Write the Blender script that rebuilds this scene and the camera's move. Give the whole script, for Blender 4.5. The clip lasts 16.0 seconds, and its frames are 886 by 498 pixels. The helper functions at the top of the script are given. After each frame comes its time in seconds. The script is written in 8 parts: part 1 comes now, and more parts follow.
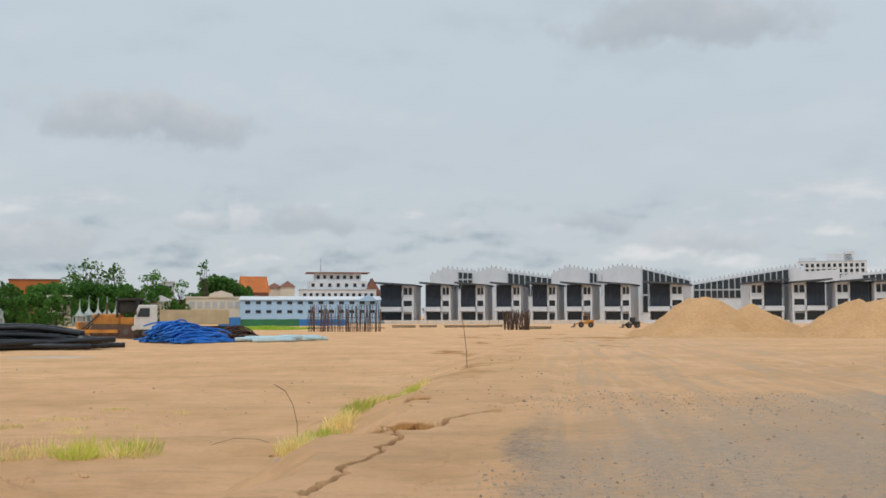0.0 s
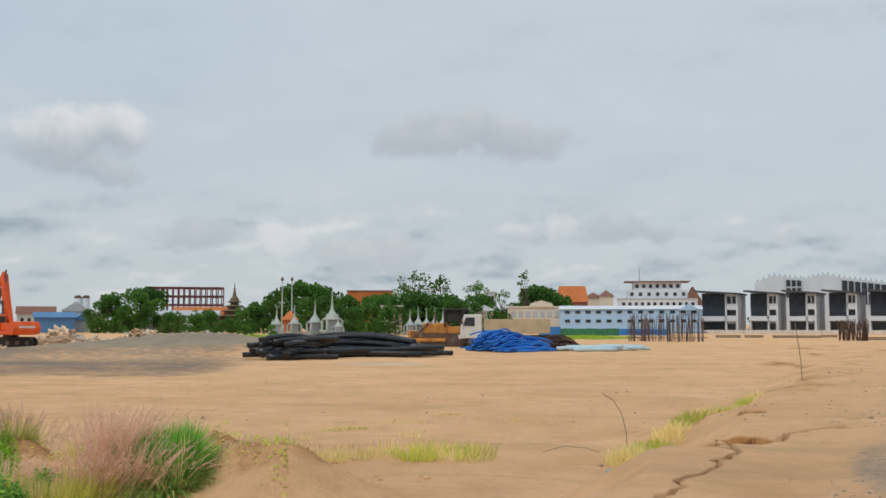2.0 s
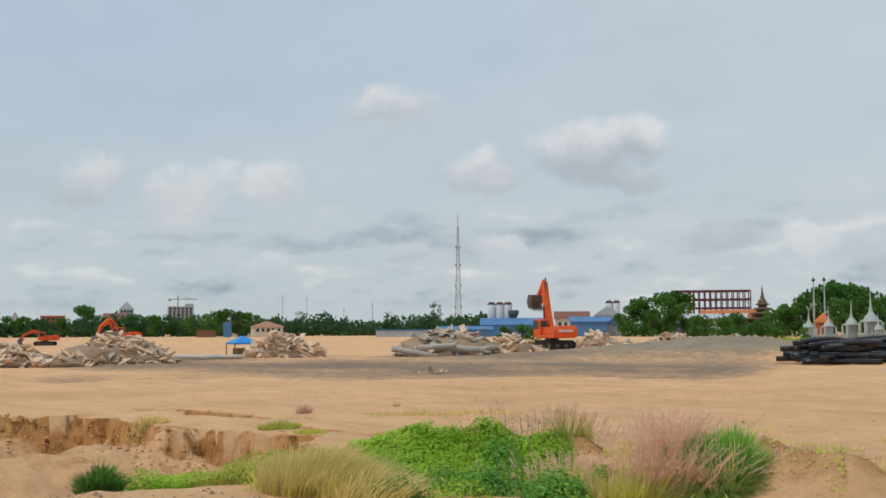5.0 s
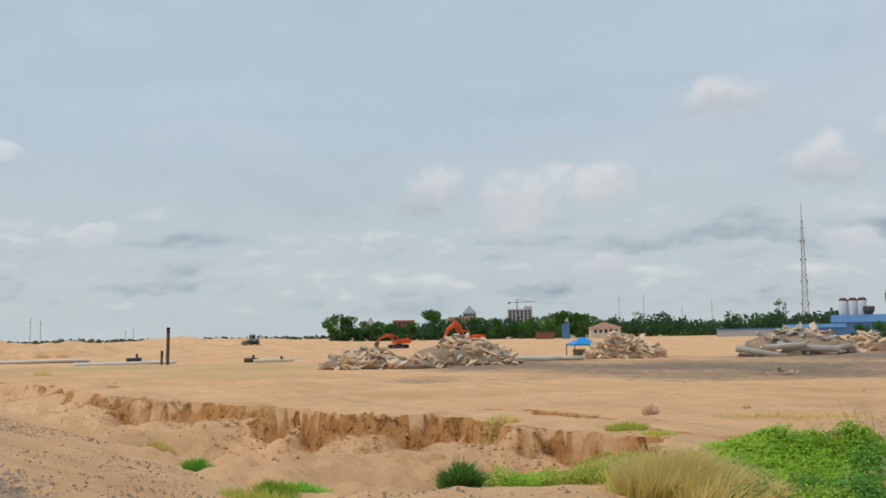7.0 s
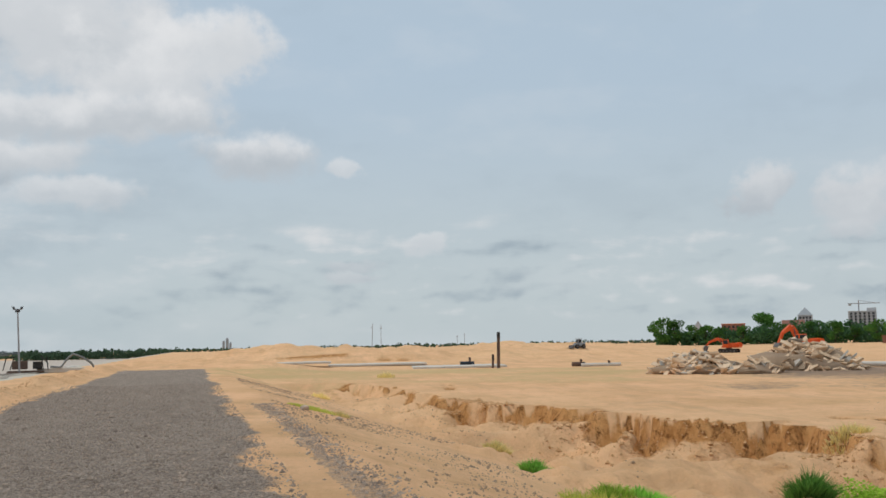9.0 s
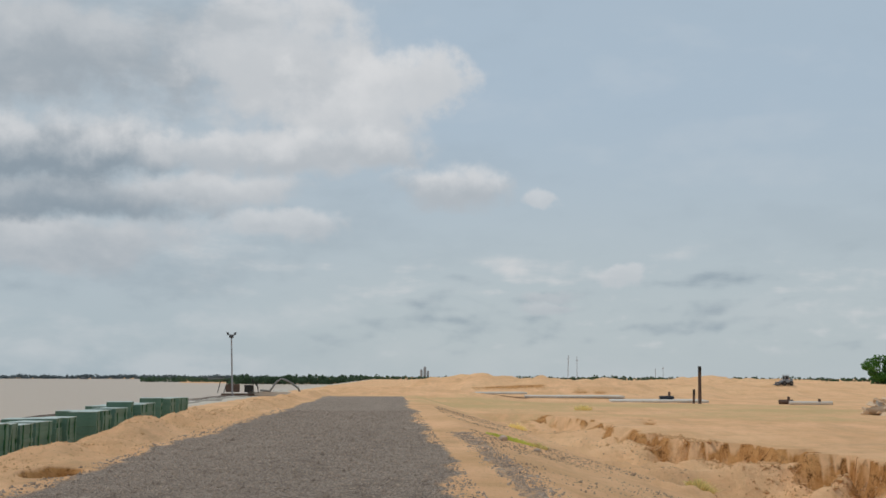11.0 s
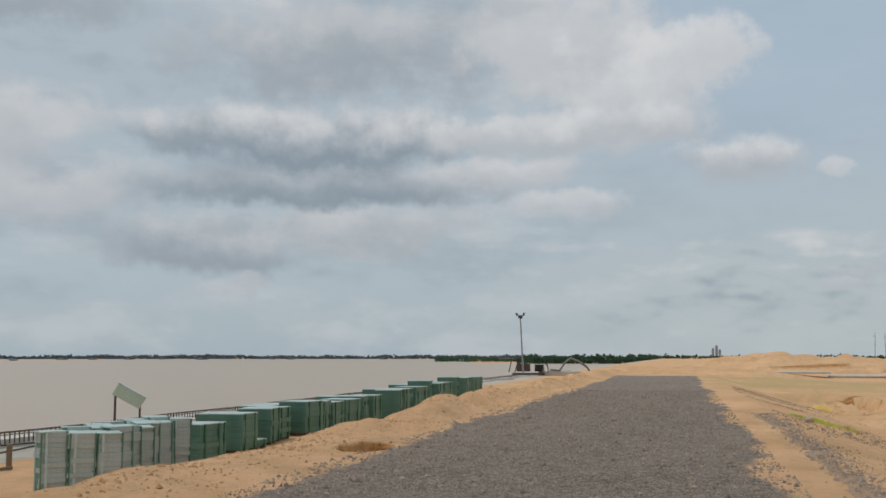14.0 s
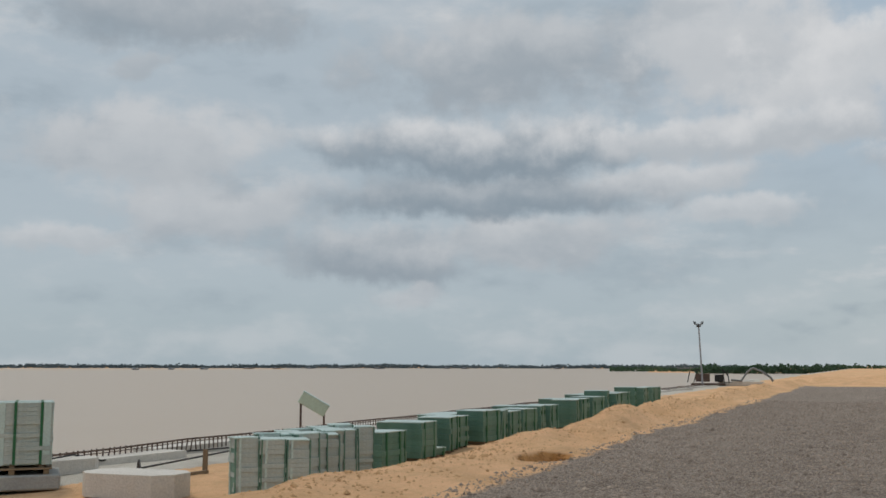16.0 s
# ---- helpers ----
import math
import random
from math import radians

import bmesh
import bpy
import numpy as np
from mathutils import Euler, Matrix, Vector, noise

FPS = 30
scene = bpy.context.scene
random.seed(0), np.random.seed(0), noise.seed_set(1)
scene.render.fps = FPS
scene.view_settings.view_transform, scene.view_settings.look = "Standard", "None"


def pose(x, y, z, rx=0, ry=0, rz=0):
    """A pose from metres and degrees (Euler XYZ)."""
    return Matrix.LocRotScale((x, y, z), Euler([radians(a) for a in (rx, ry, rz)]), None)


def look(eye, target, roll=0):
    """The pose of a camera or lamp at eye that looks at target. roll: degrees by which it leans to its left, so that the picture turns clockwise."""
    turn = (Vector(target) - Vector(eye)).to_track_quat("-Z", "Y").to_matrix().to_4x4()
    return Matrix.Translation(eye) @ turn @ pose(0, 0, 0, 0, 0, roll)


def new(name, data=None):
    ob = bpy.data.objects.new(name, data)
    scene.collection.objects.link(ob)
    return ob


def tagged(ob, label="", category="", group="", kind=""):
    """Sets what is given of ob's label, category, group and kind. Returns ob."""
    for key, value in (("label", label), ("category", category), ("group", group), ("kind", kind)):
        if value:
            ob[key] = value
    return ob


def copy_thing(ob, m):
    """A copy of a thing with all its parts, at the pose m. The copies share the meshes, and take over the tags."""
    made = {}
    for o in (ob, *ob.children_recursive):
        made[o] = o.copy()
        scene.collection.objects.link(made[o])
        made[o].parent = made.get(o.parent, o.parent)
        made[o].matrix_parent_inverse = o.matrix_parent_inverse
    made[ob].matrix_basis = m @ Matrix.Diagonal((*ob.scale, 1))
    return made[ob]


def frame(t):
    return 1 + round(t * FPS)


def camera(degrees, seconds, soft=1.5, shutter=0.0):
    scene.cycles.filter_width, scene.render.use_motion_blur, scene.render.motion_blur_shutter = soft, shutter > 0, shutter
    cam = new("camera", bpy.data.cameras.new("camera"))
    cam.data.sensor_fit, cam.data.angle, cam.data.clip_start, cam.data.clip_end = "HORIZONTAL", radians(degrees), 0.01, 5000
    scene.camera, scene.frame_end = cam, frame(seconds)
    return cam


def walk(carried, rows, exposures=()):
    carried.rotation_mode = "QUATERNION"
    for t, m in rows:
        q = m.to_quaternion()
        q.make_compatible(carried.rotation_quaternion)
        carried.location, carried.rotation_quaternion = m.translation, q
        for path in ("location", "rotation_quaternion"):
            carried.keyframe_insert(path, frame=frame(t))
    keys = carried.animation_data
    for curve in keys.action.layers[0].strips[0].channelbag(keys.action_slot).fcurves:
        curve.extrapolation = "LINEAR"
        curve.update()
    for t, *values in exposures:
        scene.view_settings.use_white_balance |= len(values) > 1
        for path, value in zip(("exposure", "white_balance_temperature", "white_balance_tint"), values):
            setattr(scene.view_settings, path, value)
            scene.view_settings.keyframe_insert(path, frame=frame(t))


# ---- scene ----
import collections

# ---- camera: a person turning on the spot, the phone held half a metre out ----
EYE_Z = 2.3
ARM = 0.48
PATH = [
    (0, 0.00, 3.61, 0.10), (0.5, 3.57, 3.69, 0.02), (1, 7.31, 3.97, 0.12), (1.5, 11.62, 4.01, 0.0),
    (2, 17.30, 4.14, 0.01), (2.5, 21.99, 4.45, 0.06), (3, 25.82, 4.68, -0.01), (3.5, 28.90, 4.68, -0.04),
    (4, 32.25, 4.67, 0.05), (4.5, 38.03, 4.61, -0.45), (5, 45.48, 4.39, 0.27), (5.2, 47.64, 4.32, 0.35),
    (7.5, 68.51, 4.93, 1.29), (8, 73.59, 5.19, 1.45), (8.5, 77.64, 5.25, 1.39), (9, 81.28, 5.21, 1.13),
    (9.2, 82.63, 5.32, 0.92), (11.3, 92.81, 6.79, -0.19), (11.5, 93.36, 6.54, -0.12), (12, 97.30, 6.20, 0.06),
    (12.5, 100.40, 6.19, 0.06), (13, 103.01, 6.47, 0.10), (13.5, 104.83, 6.48, 0.26), (14, 107.58, 5.84, 0.0),
    (14.5, 110.49, 5.49, 0.10), (15, 113.17, 5.64, 0.07), (15.5, 114.82, 5.99, 0.01), (16, 117.03, 6.35, -0.07),
]


def eye_pose(yaw, pitch, roll):
    a, p = radians(yaw), radians(pitch)
    eye = Vector((-math.sin(a) * ARM, math.cos(a) * ARM, EYE_Z))
    way = Vector((-math.sin(a) * math.cos(p), math.cos(a) * math.cos(p), math.sin(p)))
    return look(eye, eye + way, -roll)


cam = camera(45.92, 16.0, soft=1.6)
walk(cam, [(t, eye_pose(a, p, r)) for t, a, p, r in PATH], [(0, 0.04), (5, 0.02), (9, 0.0), (11.5, -0.18), (16, -0.22)])

# ---- sky ----
SUN_AZ, SUN_EL = 158.0, 58.0
world = bpy.data.worlds.new("overcast_sky")
scene.world = world
world.use_nodes = True
wt = world.node_tree
wt.nodes.clear()


def wnode(kind, **inputs):
    n = wt.nodes.new(kind)
    for k, v in inputs.items():
        n.inputs[int(k[1:])].default_value = v
    return n


def wlink(a, b):
    wt.links.new(a, b)


def wmath(op, a, b=None, clamp=False):
    n = wt.nodes.new("ShaderNodeMath")
    n.operation, n.use_clamp = op, clamp
    for i, v in enumerate((a, b)):
        if v is None:
            continue
        if isinstance(v, (int, float)):
            n.inputs[i].default_value = v
        else:
            wlink(v, n.inputs[i])
    return n.outputs[0]


def wmix(fac, a, b):
    n = wt.nodes.new("ShaderNodeMix")
    n.data_type = "RGBA"
    for sock, v in ((n.inputs[0], fac), (n.inputs[6], a), (n.inputs[7], b)):
        if isinstance(v, (int, float)):
            sock.default_value = v
        elif isinstance(v, tuple):
            sock.default_value = (*v, 1)
        else:
            wlink(v, sock)
    return n.outputs[2]


def wramp(value, lo, hi):
    n = wt.nodes.new("ShaderNodeMapRange")
    n.interpolation_type = "SMOOTHSTEP"
    n.inputs[1].default_value, n.inputs[2].default_value = lo, hi
    wlink(value, n.inputs[0])
    return n.outputs[0]


def wnoise(vec, scale, detail, rough=0.55):
    n = wt.nodes.new("ShaderNodeTexNoise")
    n.inputs["Scale"].default_value, n.inputs["Detail"].default_value, n.inputs["Roughness"].default_value = scale, detail, rough
    wlink(vec, n.inputs["Vector"])
    return n


coords = wnode("ShaderNodeTexCoord")
split = wnode("ShaderNodeSeparateXYZ")
wlink(coords.outputs["Generated"], split.inputs[0])
az = wmath("MULTIPLY", wmath("ARCTAN2", wmath("MULTIPLY", split.outputs[0], -1.0), split.outputs[1]), 57.2958)
el = wmath("MULTIPLY", wmath("ARCSINE", split.outputs[2]), 57.2958)
flat = wnode("ShaderNodeCombineXYZ")
wlink(az, flat.inputs[0])
wlink(el, flat.inputs[1])


def wrung(scale, push_x, push_y):
    """Sky position in degrees, wrung by noise so that cloud outlines billow."""
    n = wnoise(flat.outputs[0], scale, 7.0, 0.58)
    shift = wnode("ShaderNodeVectorMath")
    shift.operation = "SUBTRACT"
    wlink(n.outputs["Color"], shift.inputs[0])
    shift.inputs[1].default_value = (0.5, 0.5, 0.5)
    warped = wnode("ShaderNodeVectorMath")
    warped.operation = "MULTIPLY_ADD"
    wlink(shift.outputs[0], warped.inputs[0])
    warped.inputs[1].default_value = (push_x, push_y, 0.0)
    wlink(flat.outputs[0], warped.inputs[2])
    return warped.outputs[0]


wrung_broad, wrung_fine = wrung(0.15, 11.0, 5.5), wrung(0.34, 4.2, 2.2)
bill = wmath("SUBTRACT", wnoise(flat.outputs[0], 0.42, 7.0, 0.56).outputs["Fac"], 0.5)


def stretched(kx, ky, dx=0.0, dy=0.0):
    n = wnode("ShaderNodeVectorMath")
    n.operation = "MULTIPLY_ADD"
    wlink(flat.outputs[0], n.inputs[0])
    n.inputs[1].default_value = (kx, ky, 0.0)
    n.inputs[2].default_value = (dx, dy, 0.0)
    return n.outputs[0]


nishita = wnode("ShaderNodeTexSky")
nishita.sky_type, nishita.sun_disc = "NISHITA", False
nishita.sun_elevation, nishita.sun_rotation = radians(SUN_EL), radians(-SUN_AZ)
air = wnode("ShaderNodeVectorMath")
air.operation = "SCALE"
wlink(nishita.outputs[0], air.inputs[0])
air.inputs["Scale"].default_value = 0.1

west = wramp(az, 15.0, 70.0)
river = wramp(az, 90.0, 112.0)
high = wramp(el, 3.0, 16.0)
veil = wmix(west, wmix(high, (0.53, 0.585, 0.625), (0.545, 0.62, 0.68)), wmix(high, (0.51, 0.58, 0.615), (0.455, 0.56, 0.66)))
veil = wmix(river, veil, wmix(wramp(el, 0.0, 6.0), (0.43, 0.52, 0.58), (0.48, 0.555, 0.61)))
# cloud thickness: broad billows, their relief lit from above, and the named clouds
n0 = wnoise(stretched(0.05, 0.135), 1.0, 8.0, 0.6).outputs["Fac"]
n1 = wnoise(stretched(0.05, 0.135, 0.02, 0.17), 1.0, 8.0, 0.6).outputs["Fac"]
n2 = wnoise(stretched(0.30, 0.62), 1.0, 6.0, 0.62).outputs["Fac"]
low_band = wmath("MULTIPLY", wmath("MULTIPLY", wramp(el, 0.0, 2.0), wmath("SUBTRACT", 1.0, wramp(el, 5.0, 9.0))), wmath("SUBTRACT", 1.0, wmath("MULTIPLY", river, 0.8)))
amp = wmath("ADD", 0.30, wmath("ADD", wmath("MULTIPLY", river, wmath("MULTIPLY", wramp(el, 3.0, 9.0), 0.75)), wmath("MULTIPLY", low_band, 0.7)))
body = wmath("ADD", wmath("SUBTRACT", n0, 0.5), wmath("MULTIPLY", wmath("SUBTRACT", n0, n1), 1.1))
body = wmath("ADD", body, wmath("MULTIPLY", wmath("SUBTRACT", n2, 0.5), 0.12))
m0 = wnoise(stretched(0.20, 0.52), 1.0, 4.0, 0.5).outputs["Fac"]
m1 = wnoise(stretched(0.20, 0.52, 0.03, 0.22), 1.0, 4.0, 0.5).outputs["Fac"]
puffs = wmath("ADD", wmath("SUBTRACT", m0, 0.5), wmath("MULTIPLY", wmath("SUBTRACT", m0, m1), 1.2))
body = wmath("ADD", body, wmath("MULTIPLY", wmath("SUBTRACT", puffs, 0.05), wmath("MULTIPLY", low_band, 0.75)))
v = wmath("ADD", 0.5, wmath("MULTIPLY", body, amp))
sky = wmix(0.08, veil, air.outputs[0])
sky = wmix(wramp(v, 0.54, 0.95), sky, (0.69, 0.705, 0.72))
sky = wmix(wmath("SUBTRACT", 1.0, wramp(v, -0.2, 0.46)), sky, (0.27, 0.345, 0.41))


def cumulus(a, e, half_w, half_h, top, base):
    """One cloud over the sky so far: bright billowing top, flatter grey base."""
    global sky
    broad = half_h > 1.5
    n = wnode("ShaderNodeVectorMath")
    n.operation = "MULTIPLY_ADD"
    wlink(wrung_broad if broad else wrung_fine, n.inputs[0])
    n.inputs[1].default_value = (1 / half_w, 1 / half_h, 0)
    n.inputs[2].default_value = (-a / half_w, -e / half_h, 0)
    ln = wnode("ShaderNodeVectorMath")
    ln.operation = "LENGTH"
    wlink(n.outputs[0], ln.inputs[0])
    sp = wnode("ShaderNodeSeparateXYZ")
    wlink(n.outputs[0], sp.inputs[0])
    if a < 72:
        top, base = top * 0.87, base * 0.86
    rag = wmath("MULTIPLY", bill, 1.15)
    inside = wramp(wmath("ADD", wmath("SUBTRACT", 1.08, ln.outputs["Value"]), rag), 0.0, 0.6)
    lit = wramp(wmath("ADD", sp.outputs[1], wmath("MULTIPLY", bill, 1.7)), -0.55, 1.0)

    def tone(k):
        return 0.27 + 0.50 * k, 0.335 + 0.445 * k, 0.395 + 0.40 * k

    sky = wmix(wmath("MULTIPLY", inside, min(0.94, 0.48 + 0.32 * half_h)), sky, wmix(lit, tone(base), tone(top)))


# clouds by azimuth and elevation, half width and half height in degrees, tone of top and base
cumulus(112.0, 7.0, 8.0, 1.7, 0.68, 0.48)
cumulus(129.0, 8.6, 8.0, 2.2, 0.72, 0.5)
cumulus(104.0, 9.6, 6.0, 1.6, 0.85, 0.55)
cumulus(101.1, 8.2, 4.80, 0.93, 0.85, 0.62)
cumulus(120.9, 5.5, 5.88, 2.3, 0.66, 0.14)
cumulus(118.9, 3.9, 2.32, 0.77, 0.6, 0.38)
cumulus(133.1, 11.6, 8.05, 2.63, 0.7, 0.5)
cumulus(136.8, 6.6, 3.87, 0.77, 0.75, 0.52)
cumulus(114.5, 9.2, 11.92, 1.32, 0.5, 0.02)
cumulus(114.6, 12.1, 12.07, 2.17, 0.9, 0.02)
cumulus(102.5, 11.9, 9.44, 1.32, 0.92, 0.5)
cumulus(99.5, 15.6, 6.35, 2.63, 0.88, 0.62)
cumulus(112.6, 16.6, 11.30, 2.94, 0.62, 0.22)
cumulus(131.6, 19.0, 8.67, 2.32, 0.5, 0.2)
cumulus(133.7, 15.7, 1.70, 0.77, 0.5, 0.35)
cumulus(101.6, 17.8, 5.26, 3.72, 0.85, 0.65)
cumulus(96.5, 14.2, 5.26, 3.72, 0.98, 0.66)
cumulus(98.1, 12.0, 4.95, 1.63, 0.92, 0.46)
cumulus(91.6, 10.4, 4.2, 1.5, 1, 0.42)
cumulus(86.6, 9.9, 1.08, 0.53, 0.9, 0.7)
cumulus(82.2, 5.4, 1.24, 0.59, 0.85, 0.65)
cumulus(86.7, 4.5, 1.86, 0.40, 0.6, 0.45)
cumulus(92.5, 15.3, 2.94, 1.70, 0.85, 0.7)
cumulus(86.8, 3.8, 1.86, 0.46, 0.65, 0.48)
cumulus(64.8, 7.3, 1.55, 1.81, 0.85, 0.45)
cumulus(59.4, 7.4, 2.48, 2.14, 0.88, 0.62)
cumulus(54.8, 7.8, 2.17, 1.42, 0.95, 0.62)
cumulus(54.6, 3.4, 1.55, 0.71, 0.85, 0.62)
cumulus(60.1, 5.5, 1.39, 0.62, 0.75, 0.55)
cumulus(48.5, 12.0, 2.63, 1.36, 0.98, 0.5)
cumulus(35.2, 8.1, 2.94, 0.88, 0.58, 0.34)
cumulus(36.4, 9.8, 4.57, 1.93, 0.96, 0.36)
cumulus(43.1, 8.5, 2.32, 1.46, 0.96, 0.48)
cumulus(42.3, 4.2, 1.78, 0.91, 0.92, 0.62)
cumulus(47.3, 4.1, 1.86, 0.62, 0.68, 0.46)
cumulus(30.9, 4.9, 2.94, 0.84, 0.58, 0.36)
cumulus(15.8, 10.3, 7.12, 1.70, 0.62, 0.36)
cumulus(26.4, 4.9, 1.86, 1.21, 1.1, 0.84)
cumulus(13.4, 5.3, 1.55, 0.65, 0.92, 0.55)
cumulus(10.8, 5.2, 1.24, 0.87, 1, 0.72)
cumulus(21.0, 4.0, 3.87, 1.24, 0.75, 0.45)
cumulus(7.3, 5.1, 3.25, 0.87, 0.58, 0.36)
cumulus(-1.0, 4.9, 1.39, 0.71, 0.92, 0.55)
cumulus(-8.0, 5.0, 2.79, 0.71, 0.6, 0.36)
cumulus(-13.1, 15.8, 7.74, 1.64, 0.5, 0.36)
cumulus(-14.2, 4.0, 3.87, 0.77, 0.7, 0.45)
# billows of the thick river-side deck, and a faint echo of them elsewhere
b0 = wnoise(stretched(0.07, 0.14, 3.1, 1.7), 1.0, 9.0, 0.55).outputs["Fac"]
b1 = wnoise(stretched(0.07, 0.14, 3.12, 1.9), 1.0, 9.0, 0.55).outputs["Fac"]
relief = wmath("ADD", wmath("SUBTRACT", b0, b1), wmath("MULTIPLY", wmath("SUBTRACT", b0, 0.5), 0.35))
deck = wmath("ADD", 0.11, wmath("MULTIPLY", wramp(az, 92.0, 106.0), 0.20))
sky = wmix(wmath("MULTIPLY", wramp(relief, 0.015, 0.20), deck), sky, (0.74, 0.75, 0.765))
sky = wmix(wmath("MULTIPLY", wramp(wmath("MULTIPLY", relief, -1.0), 0.015, 0.20), deck), sky, (0.27, 0.345, 0.41))
ground_glow = wmix(wramp(el, -3.0, -0.2), (0.34, 0.27, 0.19), sky)
back = wnode("ShaderNodeBackground")
wlink(ground_glow, back.inputs[0])
back.inputs[1].default_value = 1.0
wout = wnode("ShaderNodeOutputWorld")
wlink(back.outputs[0], wout.inputs[0])

sun = new("sun", bpy.data.lights.new("sun", "SUN"))
sun.data.energy, sun.data.angle, sun.data.color = 1.35, radians(9), (1.0, 0.94, 0.85)
sun_way = Vector((-math.sin(radians(SUN_AZ)) * math.cos(radians(SUN_EL)), math.cos(radians(SUN_AZ)) * math.cos(radians(SUN_EL)), math.sin(radians(SUN_EL))))
sun.matrix_basis = look(sun_way * 50, (0, 0, 0))
scene.view_settings.exposure = 0.0

# ---- materials ----
def surface(name, base, other=None, scale=3.0, rough=0.8, metal=0.0, bump=0.3, grain=25.0, spread=0.5, vary=0.0, object_space=True, stretch=(1, 1, 1), spec=0.3):
    """Two-scale procedural surface: broad stains between two colours, fine grain, bump; vary shifts each object's value."""
    m = bpy.data.materials.new(name)
    m.use_nodes = True
    t = m.node_tree
    bsdf = t.nodes["Principled BSDF"]
    bsdf.inputs["Roughness"].default_value = rough
    bsdf.inputs["Metallic"].default_value = metal
    bsdf.inputs["Specular IOR Level"].default_value = spec
    other = other or tuple(c * 0.72 for c in base)
    tc = t.nodes.new("ShaderNodeTexCoord")
    mp = t.nodes.new("ShaderNodeMapping")
    mp.inputs["Scale"].default_value = stretch
    if object_space:
        t.links.new(tc.outputs["Object"], mp.inputs[0])
    else:
        geo = t.nodes.new("ShaderNodeNewGeometry")
        t.links.new(geo.outputs["Position"], mp.inputs[0])
    big = t.nodes.new("ShaderNodeTexNoise")
    big.inputs["Scale"].default_value, big.inputs["Detail"].default_value = scale, 4
    fine = t.nodes.new("ShaderNodeTexNoise")
    fine.inputs["Scale"].default_value, fine.inputs["Detail"].default_value = grain, 3
    for n in (big, fine):
        t.links.new(mp.outputs[0], n.inputs["Vector"])
    ramp = t.nodes.new("ShaderNodeMapRange")
    ramp.inputs[1].default_value, ramp.inputs[2].default_value = 0.5 - spread / 2, 0.5 + spread / 2
    t.links.new(big.outputs["Fac"], ramp.inputs[0])
    mix = t.nodes.new("ShaderNodeMix")
    mix.data_type = "RGBA"
    mix.inputs[6].default_value, mix.inputs[7].default_value = (*base, 1), (*other, 1)
    t.links.new(ramp.outputs[0], mix.inputs[0])
    hsv = t.nodes.new("ShaderNodeHueSaturation")
    val = t.nodes.new("ShaderNodeMath")
    val.operation = "MULTIPLY_ADD"
    val.inputs[1].default_value, val.inputs[2].default_value = 0.5, 0.75
    t.links.new(fine.outputs["Fac"], val.inputs[0])
    out = val.outputs[0]
    if vary:
        info = t.nodes.new("ShaderNodeObjectInfo")
        isl = t.nodes.new("ShaderNodeNewGeometry")
        add = t.nodes.new("ShaderNodeMath")
        add.operation = "ADD"
        t.links.new(info.outputs["Random"], add.inputs[0])
        t.links.new(isl.outputs["Random Per Island"], add.inputs[1])
        v2 = t.nodes.new("ShaderNodeMath")
        v2.operation = "MULTIPLY_ADD"
        v2.inputs[1].default_value, v2.inputs[2].default_value = vary, 1 - vary
        t.links.new(add.outputs[0], v2.inputs[0])
        v3 = t.nodes.new("ShaderNodeMath")
        v3.operation = "MULTIPLY"
        t.links.new(out, v3.inputs[0])
        t.links.new(v2.outputs[0], v3.inputs[1])
        out = v3.outputs[0]
    t.links.new(out, hsv.inputs["Value"])
    t.links.new(mix.outputs[2], hsv.inputs["Color"])
    t.links.new(hsv.outputs[0], bsdf.inputs["Base Color"])
    if bump:
        b = t.nodes.new("ShaderNodeBump")
        b.inputs["Strength"].default_value, b.inputs["Distance"].default_value = bump, 0.05
        t.links.new(fine.outputs["Fac"], b.inputs["Height"])
        t.links.new(b.outputs[0], bsdf.inputs["Normal"])
    return m


def leafy(name, base, other, scale, vary, through_=0.45):
    """Thin foliage: light passes through the blades."""
    m = surface(name, base, other, scale, 0.65, bump=0.0, vary=vary, spec=0.15)
    t = m.node_tree
    b, o = t.nodes["Principled BSDF"], t.nodes["Material Output"]
    tr = t.nodes.new("ShaderNodeBsdfTranslucent")
    col = b.inputs["Base Color"].links[0].from_socket
    t.links.new(col, tr.inputs["Color"])
    mx = t.nodes.new("ShaderNodeMixShader")
    mx.inputs[0].default_value = through_
    t.links.new(b.outputs[0], mx.inputs[1])
    t.links.new(tr.outputs[0], mx.inputs[2])
    t.links.new(mx.outputs[0], o.inputs["Surface"])
    return m


M = {}
M["sand_pile"] = surface("piled_sand", (0.64, 0.39, 0.20), (0.53, 0.315, 0.15), 0.35, 0.95, bump=0.9, grain=4.0)
M["white"] = surface("white_render", (0.72, 0.755, 0.80), (0.58, 0.62, 0.67), 0.25, 0.8, bump=0.05)
M["white_grey"] = surface("grey_render", (0.50, 0.53, 0.56), (0.40, 0.43, 0.46), 0.3, 0.85, bump=0.05)
M["dark_panel"] = surface("dark_cladding", (0.024, 0.034, 0.052), (0.04, 0.052, 0.07), 0.6, 0.6, bump=0.05)
# glass of real windows, and the painted shade of open bays
M["window"] = surface("glass_and_bay_shade", (0.02, 0.025, 0.03), (0.03, 0.04, 0.05), 0.5, 0.15, bump=0.0, spec=0.5)
M["dark_roof"] = surface("dark_roof_sheet", (0.05, 0.06, 0.075), (0.08, 0.09, 0.10), 0.5, 0.6, bump=0.05)
M["concrete"] = surface("raw_concrete", (0.42, 0.41, 0.38), (0.30, 0.29, 0.27), 1.2, 0.9, bump=0.3)
